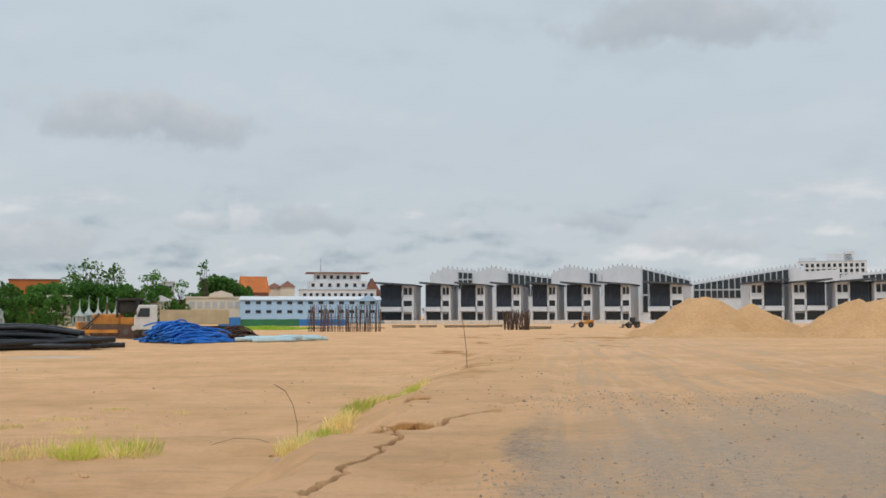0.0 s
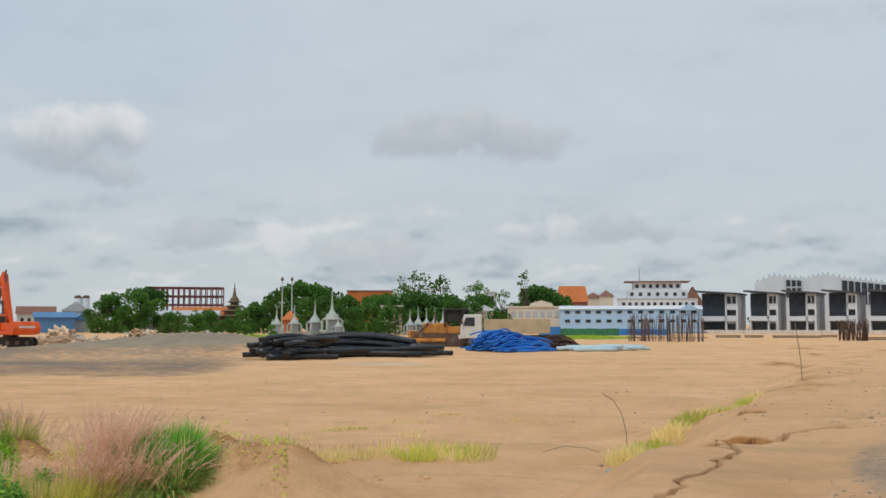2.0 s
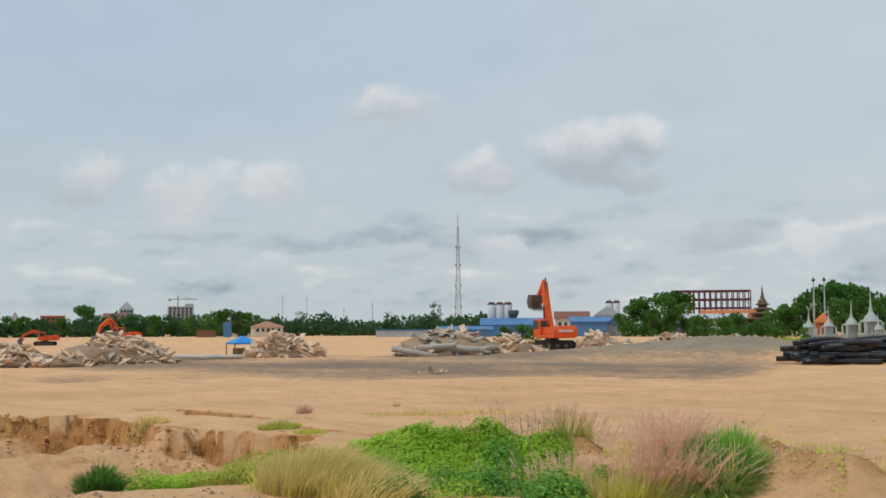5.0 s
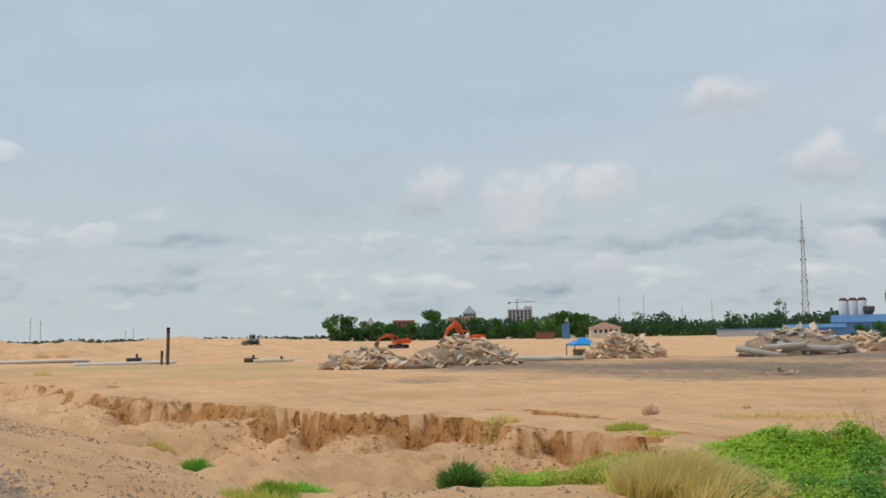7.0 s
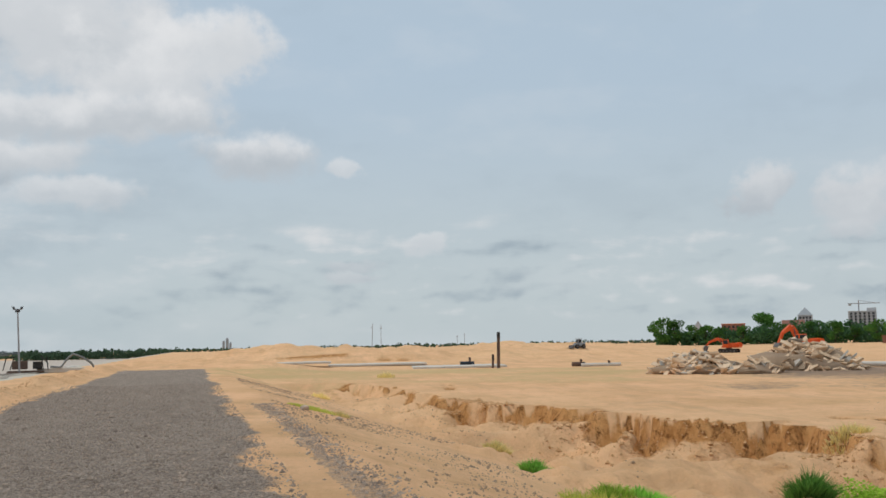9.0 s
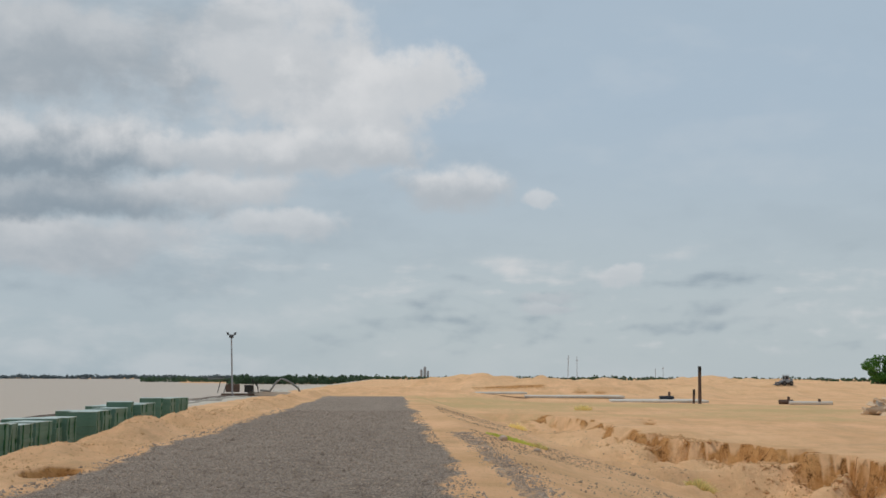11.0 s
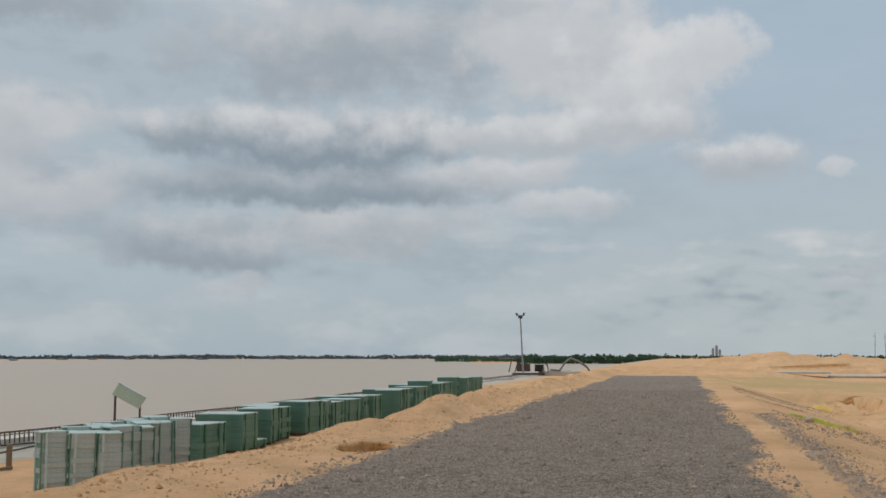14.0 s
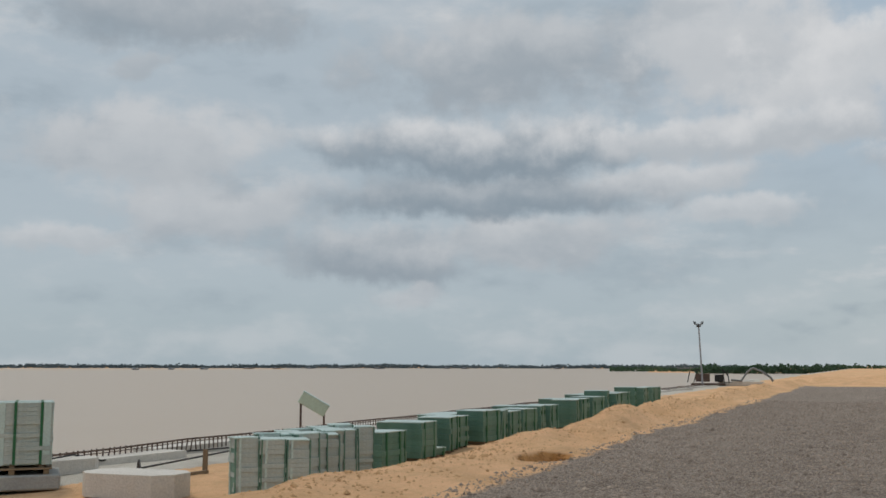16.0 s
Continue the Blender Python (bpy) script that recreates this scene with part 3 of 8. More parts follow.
def ground(x, y):
    """Heights and surface masks of the site at x, y (arrays)."""
    x, y = np.asarray(x, float), np.asarray(y, float)
    u = -x
    w = y + 0.086 * (u - 12)
    d = np.hypot(x, y)
    a = np.degrees(np.arctan2(-x, y))
    calm = 1 - sstep(d, 150, 500)
    n_big, n_mid, n_fine = fbm(x / 35, y / 35, 3, 1), fbm(x / 5, y / 5, 4, 5), fbm(x / 0.9, y / 0.9, 3, 9)
    plain = 0.22 * n_big * calm + 0.10 * n_mid * calm + 0.05 * n_fine * calm * (1 - sstep(d, 60, 140))
    # dunes of dredged sand beyond the gully
    dune = sstep(a, 66, 76) * (1 - sstep(a, 92.5, 95)) * sstep(d, 110, 170) * (1 - sstep(d, 330, 520))
    plain = plain + dune * (1.15 + 2.2 * fbm(x / 40, y / 22, 5, 21) + 0.7 * n_mid + 1.2 * np.abs(fbm(x / 15, y / 9, 4, 23)))
    cut = dune * sstep(fbm(x / 26, y / 40, 3, 25), 0.10, 0.13) * 0.7
    plain = plain - cut
    # a low cut bank before the dunes
    bank_d = d - 138 - 14 * n_big - 3 * n_mid
    zone = sstep(a, 80.5, 82) * (1 - sstep(a, 90.5, 92))
    plain = plain + 0.75 * zone * sstep(bank_d, 0, 1.2) * (1 - sstep(bank_d, 25, 60))
    far_scarp = zone * sstep(bank_d, -1.5, -0.3) * (1 - sstep(bank_d, 1.5, 3.0))
    # sand thrown up where the gravel road ends
    plain = plain + 1.0 * np.exp(-((u - 108) / 16) ** 2) * sstep(w, -14, -8) * (1 - sstep(w, 4, 14)) * (1 + 0.6 * n_mid)
    # the gully and its scarp
    sy = np.interp(x, SCARP_X, SCARP_Y) + 2.6 * fbm(x / 4.2, y * 0 + 3.3, 5, 31) + 1.0 * fbm(x / 0.9, y / 1.6, 4, 33)
    depth = np.interp(x, SCARP_X, SCARP_D, left=0, right=0) * np.clip(0.92 + 1.1 * fbm(x / 3.0, y * 0 + 8.1, 3, 35), 0.25, 1.5)
    into = sy - y
    steep = 0.30 + 0.5 * np.clip(0.5 + 1.6 * fbm(x / 1.8, y * 0 + 1.7, 3, 36), 0, 1.6)
    drop = sstep(into, -0.05, steep) * 0.62 + sstep(into, 0.3, 4.0) * 0.38
    gully = plain - depth * drop + (into > 0.1) * depth * (0.55 * n_mid + 0.34 * n_fine)
    gully = gully + (into > 0.3) * depth * 0.16 * fbm(x / 0.55, y / 0.55, 3, 49)
    flute = 0.5 + 1.8 * fbm(x / 0.45, y / 1.5, 4, 37)
    gully = gully - depth * 0.22 * sstep(into, 0.02, 0.2) * (1 - sstep(into, 0.4, 0.9)) * flute
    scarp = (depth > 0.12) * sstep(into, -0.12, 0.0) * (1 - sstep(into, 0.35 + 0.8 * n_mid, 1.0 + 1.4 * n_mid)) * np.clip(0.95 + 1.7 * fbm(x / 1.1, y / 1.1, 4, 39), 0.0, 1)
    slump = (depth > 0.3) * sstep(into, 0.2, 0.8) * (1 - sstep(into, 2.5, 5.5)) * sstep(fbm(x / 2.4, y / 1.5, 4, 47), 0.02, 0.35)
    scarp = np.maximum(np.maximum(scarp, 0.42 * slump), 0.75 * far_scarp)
    # smaller cracks behind the scarp, cut in and also darkened with the scarp colour
    for ax, ay, bx, by in ((-30, 16.5, -22, 17.8), (-23, 15.8, -17, 16.4), (-62, 9.5, -55, 8.8)):
        dd = seg_dist(x + 0.8 * n_mid, y + 0.8 * fbm(x / 1.5, y / 1.5, 3, 44), [(ax, ay), (bx, by)])
        gully = gully - 0.25 * (1 - sstep(dd, 0.05, 0.35))
        scarp = np.maximum(scarp, 0.9 * (1 - sstep(dd, 0.15, 0.4)))
    z = gully
    # embankment of the gravel road, falling to the gully
    road_len = 1 - sstep(u, 92, 120)
    bank = 0.72 - 0.27 * np.maximum(w - 1.4 + 0.5 * n_mid, 0) + 0.10 * n_mid * sstep(w, 0.8, 2.5) + 0.03 * n_fine * sstep(w, 0.4, 1.5)
    left = sstep(w, -9.6, -8.0)
    road_z = bank * left * road_len + plain * (1 - left * road_len)
    near_side = u > -60
    z = np.where(near_side & (w < 12), np.maximum(z, np.where(w > -8.2, bank * road_len - 2 * (1 - road_len), road_z)), z)
    z = np.where(near_side & (w < -8.0), np.maximum(road_z, plain), z)
    # low berm of loose sand on the river side of the road
    berm = np.exp(-((w + 7.5 + 0.6 * fbm(u / 5, u * 0, 3, 51)) / 0.85) ** 2) * (1 - sstep(u, 95, 115))
    z = z + berm * (0.10 + 0.22 * sstep(u, 15, 26) + 0.55 * fbm(x / 2.0, y / 2.0, 5, 53) * (0.35 + 0.65 * sstep(u, 14, 24))) * (u > -60)
    # a collapsed hollow in the berm
    hol = np.hypot((x + 17.4) / 1.0, (y + 6.9) / 0.45)
    z = z - 0.32 * (1 - sstep(hol, 0.5, 1.0))
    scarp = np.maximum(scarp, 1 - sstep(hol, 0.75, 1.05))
    # raised sandy track towards the houses
    edge = np.where(y < 22, -1.6 + 0.11 * (y - 11.8), -0.48 + (y - 22) * 0.12) + 0.5 * fbm(y / 1.6, y * 0 + 2, 4, 61)
    rut = fbm((x - 0.115 * y) / 0.55, y / 14, 3, 67)
    lift = 0.7 * (1 - sstep(y, 35, 130))
    off = edge - x
    sharp = sstep(y, 9.5, 11) * (1 - sstep(y, 19.0, 21.5))
    side = np.where(off < 0, 1.0, np.maximum(0, 1 - np.maximum(off, 0) / (2.4 - 1.2 * sharp)))
    ahead = (y > 2) & (x > -9)
    track = lift * side + 0.03 * n_fine + 0.05 * n_mid + 0.09 * rut * (off < -1.5) * (1 - sstep(y, 60, 110))
    z = np.where(ahead, np.maximum(z, track), z)
    cd = seg_dist(x + 0.24 * fbm(x / 0.5, y / 0.5, 3, 63), y + 0.3 * fbm(x / 0.6, y / 0.6, 3, 65), CRACK)
    cw = 0.012 + 0.07 * sstep(y, 15.2, 15.6) * (1 - sstep(y, 16.0, 16.9))
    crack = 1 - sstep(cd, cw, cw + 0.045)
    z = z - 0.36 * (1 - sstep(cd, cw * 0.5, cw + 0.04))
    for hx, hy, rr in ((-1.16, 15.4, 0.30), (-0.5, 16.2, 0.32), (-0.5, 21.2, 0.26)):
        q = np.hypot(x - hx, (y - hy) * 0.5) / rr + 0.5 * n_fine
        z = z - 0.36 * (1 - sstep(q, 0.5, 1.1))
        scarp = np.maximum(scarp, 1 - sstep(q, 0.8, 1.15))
    # the crack takes the scarp colour too, which paints shade into it
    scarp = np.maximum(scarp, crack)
    lip = ahead * (np.abs(off + 0.2) < 0.9 + 1.2 * n_mid) * sstep(y, 20, 30) * (1 - sstep(y, 80, 110))
    scarp = np.maximum(scarp, 0.45 * lip * np.clip(0.7 + 1.2 * fbm(x / 0.8, y / 2.5, 4, 83), 0, 1))
    churn = ahead * sstep(y, 45, 60) * (1 - sstep(y, 110, 150)) * sstep(x + 0.02 * y, -2, 2) * (1 - sstep(x - 0.1 * y, 6, 16)) * sstep(fbm(x / 3, y / 7, 4, 85), 0.0, 0.4)
    scarp = np.maximum(scarp, 0.6 * churn)
    # weedy ridge
    rd = seg_dist(x + 0.6 * n_mid, y + 0.6 * fbm(x / 3, y / 3, 3, 71), RIDGE)
    ridge = np.exp(-(rd / 0.95) ** 2) * (1 - 0.75 * sstep(a, 46, 52))
    z = z + ridge * (0.56 + 0.35 * n_mid + 0.28 * n_fine)
    scarp = np.maximum(scarp, 0.52 * ridge)
    # grey gravel heap and dark dirt yard
    hx, hy = at(30.5, 88)
    heap = np.exp(-(((x - hx) * 0.87 + (y - hy) * 0.5) / 13) ** 2 - ((-(x - hx) * 0.5 + (y - hy) * 0.87) / 7.5) ** 2)
    z = z + heap * (1.5 + 0.25 * n_mid)
    fx = -x * math.sin(radians(48)) + y * math.cos(radians(48)) + 5 * n_mid
    dirt = (0.72 + 0.5 * fbm(x / 14, y / 9, 4, 81)) * sstep(a + 5 * n_big, 22, 30) * (1 - sstep(a + 5 * n_big, 62, 72)) * sstep(d, 49 + 3.5 * n_mid, 54 + 3.5 * n_mid) * (1 - sstep(d, 88, 104))
    # river
    shore = sstep(-w, 19.15, 19.25) * (u > -900)
    far = np.where(a > 106, 2560 + 100 * n_big, 1020 + (a - 92) * 6)
    far_land = sstep(d, far, far * 1.03) * (a > 95) * (a < 175)
    spit = (a > 94.5) & (a < 107) & (d > far * 0.98)
    bar = sstep(d, 1850, 1900) * (1 - sstep(d, 2150, 2200)) * sstep(a, 122, 126) * 2.5
    river_bed = -9.0 + np.maximum(far_land * 4.15, np.where(spit, 3.9, 0)) + np.where(far_land > 0, 0, bar * 1.75)
    z = np.where(shore > 0, z * (1 - shore) + river_bed * shore, z)
    # masks
    gravel = sstep(w - 0.45 * n_mid - 0.3 * n_fine, -6.25, -5.75) * (1 - sstep(w - 0.4 * n_mid - 0.3 * n_fine, -0.15, 0.35)) * (u > 2) * (u < 86)
    gravel = gravel * (0.75 + 0.25 * (u > 20))
    strip = (np.abs(w - 1.0 - 0.15 * n_mid) < 0.17 + 0.2 * n_fine) & (u > 9) & (u < 31) & (np.abs(u - 24.5) > 1.1)
    corner = np.maximum(sstep(x + 0.22 - 0.155 * (y - 9.1) - 0.5 * n_mid - 0.3 * n_fine, -0.1, 0.7), (y < 2.5)) * (u < 9) * (w > -6.5)
    corner = corner * (0.54 - 0.28 * sstep(y - 0.35 * x, 12 + 5 * n_mid, 20) + 0.20 * rut + 0.22 * np.exp(-((y - 20 - 3 * n_mid) / 2.6) ** 2) * sstep(x, 4.5, 7.5))
    ruts = ahead * sstep(x - 0.107 * y + 0.5 * n_mid, -1.2, 0.6) * (1 - sstep(x - 0.14 * y, 7, 12)) * (1 - sstep(y, 90, 150))
    g = np.clip(np.maximum(np.maximum(gravel, strip * 0.50), corner), 0, 1)
    slab = ((w < -16.4 + 1.2 * n_mid) & (w > -19.3) & (u > 8)) * 1.0
    wx, wy = at(21.2, 64)
    slab = np.maximum(slab, 0.6 * (np.hypot((x - wx) / 4.5, (y - wy) / 1.6) < 1 + 0.8 * n_mid))
    g = np.maximum(g, ahead * np.clip(0.27 + 0.30 * rut, 0, 0.42) * sstep(x - 0.06 * y, -0.3, 1.5) * (1 - sstep(x - 0.12 * y, 4, 8)) * (1 - sstep(y, 70, 120)))
    straw = sstep(a, 66, 72) * (1 - sstep(a, 93, 96)) * sstep(d, 52, 62) * (1 - sstep(d, 92, 104)) * (0.36 + 0.6 * n_big + 0.3 * n_mid) + 0.30 * (np.hypot((x + 24.2) / 2.0, (y - 14.6) / 0.6) < 1 + n_mid)
    straw = straw + 0.3 * sstep(a, 35, 40) * (1 - sstep(a, 48, 52)) * (np.abs(d - 29.5) < 1.2 + 1.5 * n_mid)
    return z, dict(ruts=np.clip(ruts, 0, 1), straw=np.clip(straw, 0, 1), gravel=g, dirt=dirt * 0.85, heap=np.clip(np.maximum(heap * 1.3, 0.44 * sstep(a, 27, 31) * (1 - sstep(a, 48, 54)) * sstep(d, 62, 70) * (1 - sstep(d, 92, 104))), 0, 1) * 0.9, scarp=scarp, slab=slab)


def height(x, y):
    return float(ground(np.array([x]), np.array([y]))[0][0])


def make_ground():
    az_list = np.concatenate([np.arange(-32, -2, 0.2), np.arange(-2, 8, 0.07), np.arange(8, 152, 0.2), np.arange(152, 328, 4.0)])
    radii = np.concatenate([[0.01, 0.6], np.geomspace(1.2, 9, 24, endpoint=False), np.geomspace(9, 21, 280, endpoint=False), np.geomspace(21, 46, 120, endpoint=False),
                            np.geomspace(46, 130, 90, endpoint=False), np.geomspace(130, 560, 60, endpoint=False), np.geomspace(560, 4600, 40)])
    aa, rr = np.meshgrid(np.radians(az_list), radii)
    x, y = -np.sin(aa) * rr, np.cos(aa) * rr
    z, masks = ground(x, y)
    nr, na = x.shape
    co = np.stack([x, y, z], -1).reshape(-1, 3)
    i = np.arange(nr * na).reshape(nr, na)
    a, b = i[:-1], i[1:]
    quads = np.stack([a, np.roll(a, -1, 1), np.roll(b, -1, 1), b], -1).reshape(-1, 4)
    me = bpy.data.meshes.new("ground")
    me.vertices.add(len(co))
    me.vertices.foreach_set("co", co.ravel())
    me.loops.add(quads.size)
    me.loops.foreach_set("vertex_index", quads.ravel())
    me.polygons.add(len(quads))
    me.polygons.foreach_set("loop_start", np.arange(0, quads.size, 4))
    me.polygons.foreach_set("loop_total", np.full(len(quads), 4))
    me.update(calc_edges=True)
    me.polygons.foreach_set("use_smooth", np.ones(len(quads), bool))
    for name, v in masks.items():
        at_ = me.attributes.new(name, "FLOAT", "POINT")
        at_.data.foreach_set("value", np.ascontiguousarray(np.broadcast_to(v, x.shape), dtype=np.float32).ravel())
    me.materials.append(M["ground"])
    return tagged(new("ground", me), "sandy building site ground with gravel road and eroded gully", "ground", kind="structure")


make_ground()
water_me = bpy.data.meshes.new("water")
water_me.from_pydata([(600, -4600, -5), (600, 300, -5), (-4600, 300, -5), (-4600, -4600, -5)], [], [(0, 1, 2, 3)])
water_me.materials.append(M["water"])
tagged(new("water", water_me), "wide silty brown river under a grey sky", "water", kind="structure")


def facing(az_deg, dist, turn=0.0, z=None):
    """A pose whose y points away from the viewpoint, x to the right, standing on the ground."""
    x, y = at(az_deg, dist)
    return pose(x, y, height(x, y) if z is None else z, 0, 0, az_deg + turn)


# ---- houses under construction ----
def row_house(m, dark_w, white_w, mirrored, label):
    """Three-storey row house: dark clad upper front beside a white window bay, garage below, thin dark roof."""
    hse = thing("row_house", label, "house", m, "row houses under construction")
    s = -1 if mirrored else 1
    wd, dp, ht = dark_w + white_w, 12.0, 11.0
    x0 = -wd / 2

    def bx(bm, xa, xb, ya, yb, za, zb):
        xa, xb = sorted((s * (x0 + xa), s * (x0 + xb)))
        return box(bm, ((xa + xb) / 2, (ya + yb) / 2, (za + zb) / 2), (xb - xa, yb - ya, zb - za))

    wall = bm_new()
    bx(wall, 0, wd, 1.2, dp, 0, ht - 0.3)
    bx(wall, dark_w, wd, 0, 1.2, 7.2, 7.9)
    bx(wall, dark_w, wd, 0, 1.2, 3.2, 4.7)
    bx(wall, dark_w, wd, 0, 1.2, 6.3, 7.25)
    bx(wall, dark_w, wd, 0, 1.2, 9.9, ht - 0.35)
    bx(wall, dark_w, dark_w + 0.45, 0, 1.2, 0, ht - 0.4)
    bx(wall, wd - 0.45, wd, -0.3, 1.2, 0, ht - 0.2)
    bx(wall, dark_w + white_w * 0.48, dark_w + white_w * 0.56, 0, 1.2, 7.9, 9.9)
    part("wall", wall, M["white"], hse)
    clad = bm_new()
    bx(clad, 0.25, dark_w, 0.5, 1.15, 4.6, ht - 0.4)
    for k in range(1, 4):
        bx(clad, 0.25 + k * (dark_w - 0.25) / 4 - 0.05, 0.25 + k * (dark_w - 0.25) / 4 + 0.05, 0.4, 0.5, 4.6, ht - 0.5)
    part("cladding", clad, M["dark_panel"], hse, "dark blue-black cladding panel")
    bal = bm_new()
    bx(bal, -0.1, dark_w + 0.2, -0.7, 1.2, 3.3, 3.75)
    bx(bal, -0.1, dark_w, -0.7, -0.5, 3.75, 4.5)
    part("balcony", bal, M["white"], hse)
    pil = bm_new()
    bx(pil, 0, 0.45, -0.5, 1.2, 0, 3.3)
    part("pillar", pil, M["white"], hse)
    # a dark sheet stands in for the shade inside the garage
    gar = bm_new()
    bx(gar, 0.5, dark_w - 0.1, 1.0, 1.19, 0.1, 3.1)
    part("garage_shade", gar, M["window"], hse, "dark sheet painting the shade of the open garage bay")
    for xa, xb, za, zb in ((dark_w + 0.5, dark_w + white_w * 0.47, 7.95, 9.85), (dark_w + white_w * 0.57, wd - 0.5, 7.95, 9.85),
                           (dark_w + 0.5, wd - 0.5, 4.75, 6.25), (dark_w + 0.5, wd - 0.9, 0.3, 2.6)):
        win = bm_new()
        bx(win, xa, xb, 0.95, 1.17, za, zb)
        part("window", win, M["window"], hse)
    roof = bm_new()
    ya, yb = -1.8, dp + 0.3
    xs = sorted((s * (x0 - 1.2), s * (x0 + wd + 0.4)))
    hi, lo = (ht + 0.55, ht - 0.25) if s > 0 else (ht - 0.25, ht + 0.55)
    prism(roof, [(xs[0], hi - 0.5), (xs[1], lo - 0.45), (xs[1], lo), (xs[0], hi)], ya, yb)
    part("roof", roof, M["dark_roof"], hse)
    curb = bm_new()
    bx(curb, -0.5, wd + 0.5, -4.2, -4.0, 0, 0.9)
    part("yard_wall", curb, M["white"], hse)
    return hse


LEFT_ROW = [(2.55, 6.4, 3.4), (0.30, 4.6, 2.8), (-1.60, 4.5, 2.7), (-3.55, 4.6, 2.7), (-5.50, 4.5, 2.7), (-7.38, 4.5, 2.9), (-9.42, 4.8, 2.8), (-12.0, 5.9, 3.6)]
for k, (a, dw, ww) in enumerate(LEFT_ROW):
    row_house(facing(a, 292, -11, 0.0), dw, ww, False, "white three-storey row house with dark cladding, half finished")
for a in (-17.15, -19.25, -21.35, -23.2, -25.2, -27.2):
    row_house(facing(a, 285, 12, 0.0), 4.9, 3.6, True, "white three-storey row house with dark cladding behind sand piles")


def shell_block(az_left, dist, outline, bay, label):
    """Tall unfinished block: white gable wall with a stepped or sloping top, dark framed bays, rebar stubs on the ridge."""
    blk = thing("unfinished_block", label, "building", facing(az_left, dist, 0, 0.0), "unfinished blocks")
    bm = bm_new()
    prism(bm, [(x, z) for x, z in outline], 0.0, 14.0)
    part("gable_wall", bm, M["white"], blk)
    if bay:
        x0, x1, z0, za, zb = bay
        # dark sheet on the wall front in place of shaded open floors
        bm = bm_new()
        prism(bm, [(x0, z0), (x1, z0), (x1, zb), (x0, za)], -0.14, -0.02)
        part("open_bay_shade", bm, M["window"], blk, "dark sheet painting the shade inside unglazed floors")
        n = max(3, int((x1 - x0) / 1.7))
        for k in range(n + 1):
            t = k / n
            bm = bm_new()
            box(bm, (x0 + t * (x1 - x0), -0.3, (z0 + za + t * (zb - za)) / 2), (0.32, 0.3, za + t * (zb - za) - z0))
            part("column", bm, M["white_grey"], blk)
        bm = bm_new()
        zm = (z0 + min(za, zb)) / 2 + 0.5
        box(bm, ((x0 + x1) / 2, -0.35, zm), (x1 - x0, 0.25, 0.45))
        part("floor_edge", bm, M["white_grey"], blk)
    top = [(x, z) for x, z in outline if z > 5]
    cube = bm_new()
    box(cube, (0, 0, 0), (0.35, 0.35, 0.75))
    stub_mesh = bpy.data.meshes.new("roof_stub")
    cube.to_mesh(stub_mesh)
    cube.free()
    stub_mesh.materials.append(M["white_grey"])
    for (xa, za), (xb, zb) in zip(top, top[1:]):
        n = int(abs(xb - xa) / 1.3)
        for k in range(n):
            t = (k + 0.5) / n
            x, z = xa + (xb - xa) * t, za + (zb - za) * t
            shared("roof_stub", stub_mesh, blk, pose(x, 0.4, z + 0.3))
    return blk


shell_block(0.0, 320, [(-4, 0), (9.5, 0), (9.5, 15.6), (0.8, 16.6), (-4, 14.4)], (4.6, 9.0, 10.2, 15.3, 15.0), "tall white unfinished block with sloping top")
shell_block(-1.6, 320, [(0, 0), (25, 0), (25, 13.8), (11, 15.7), (6.5, 16.8), (0, 15.3)], (10.8, 24.6, 8.0, 15.0, 13.2), "tall white unfinished block with dark open floors")
shell_block(-5.9, 320, [(0, 0), (15.5, 0), (15.5, 15.0), (5, 17.0), (0, 14.8)], (11.5, 15.2, 8.0, 15.0, 14.4), "tall white unfinished block with sloping top")
shell_block(-8.35, 320, [(0, 0), (28, 0), (28, 12.6), (17, 15.6), (7, 17.2), (0, 15.4)], (13.5, 27.5, 3.0, 15.9, 12.3), "tall white unfinished block with dark roof edge")
shell_block(-13.4, 340, [(0, 0), (30, 0), (33.5, 0), (33.5, 17.3), (30, 17.2), (0, 12.3)], (0.3, 29.0, 7.5, 11.6, 16.2), "long unfinished terrace with dark latticed upper floor")
shell_block(-18.5, 330, [(0, 0), (13, 0), (13, 15.6), (4, 15.0), (0, 16.5)], None, "white unfinished block with blank gable wall")
shell_block(-20.8, 335, [(0, 0), (30, 0), (30, 16.4), (0, 14.0)], (6, 29.5, 9.5, 13.8, 15.6), "long unfinished terrace with open bays")


def windowed(bm_owner, name, x0, x1, z0, z1, cols, rows, w, h, y=-0.06, mat_="window"):
    """Rows of window panes as parts of a building."""
    for r in range(rows):
        for c in range(cols):
            bm = bm_new()
            box(bm, (x0 + (c + 0.5) * (x1 - x0) / cols, y, z0 + (r + 0.5) * (z1 - z0) / rows), (w, 0.12, h))
            part(name, bm, M[mat_], bm_owner)


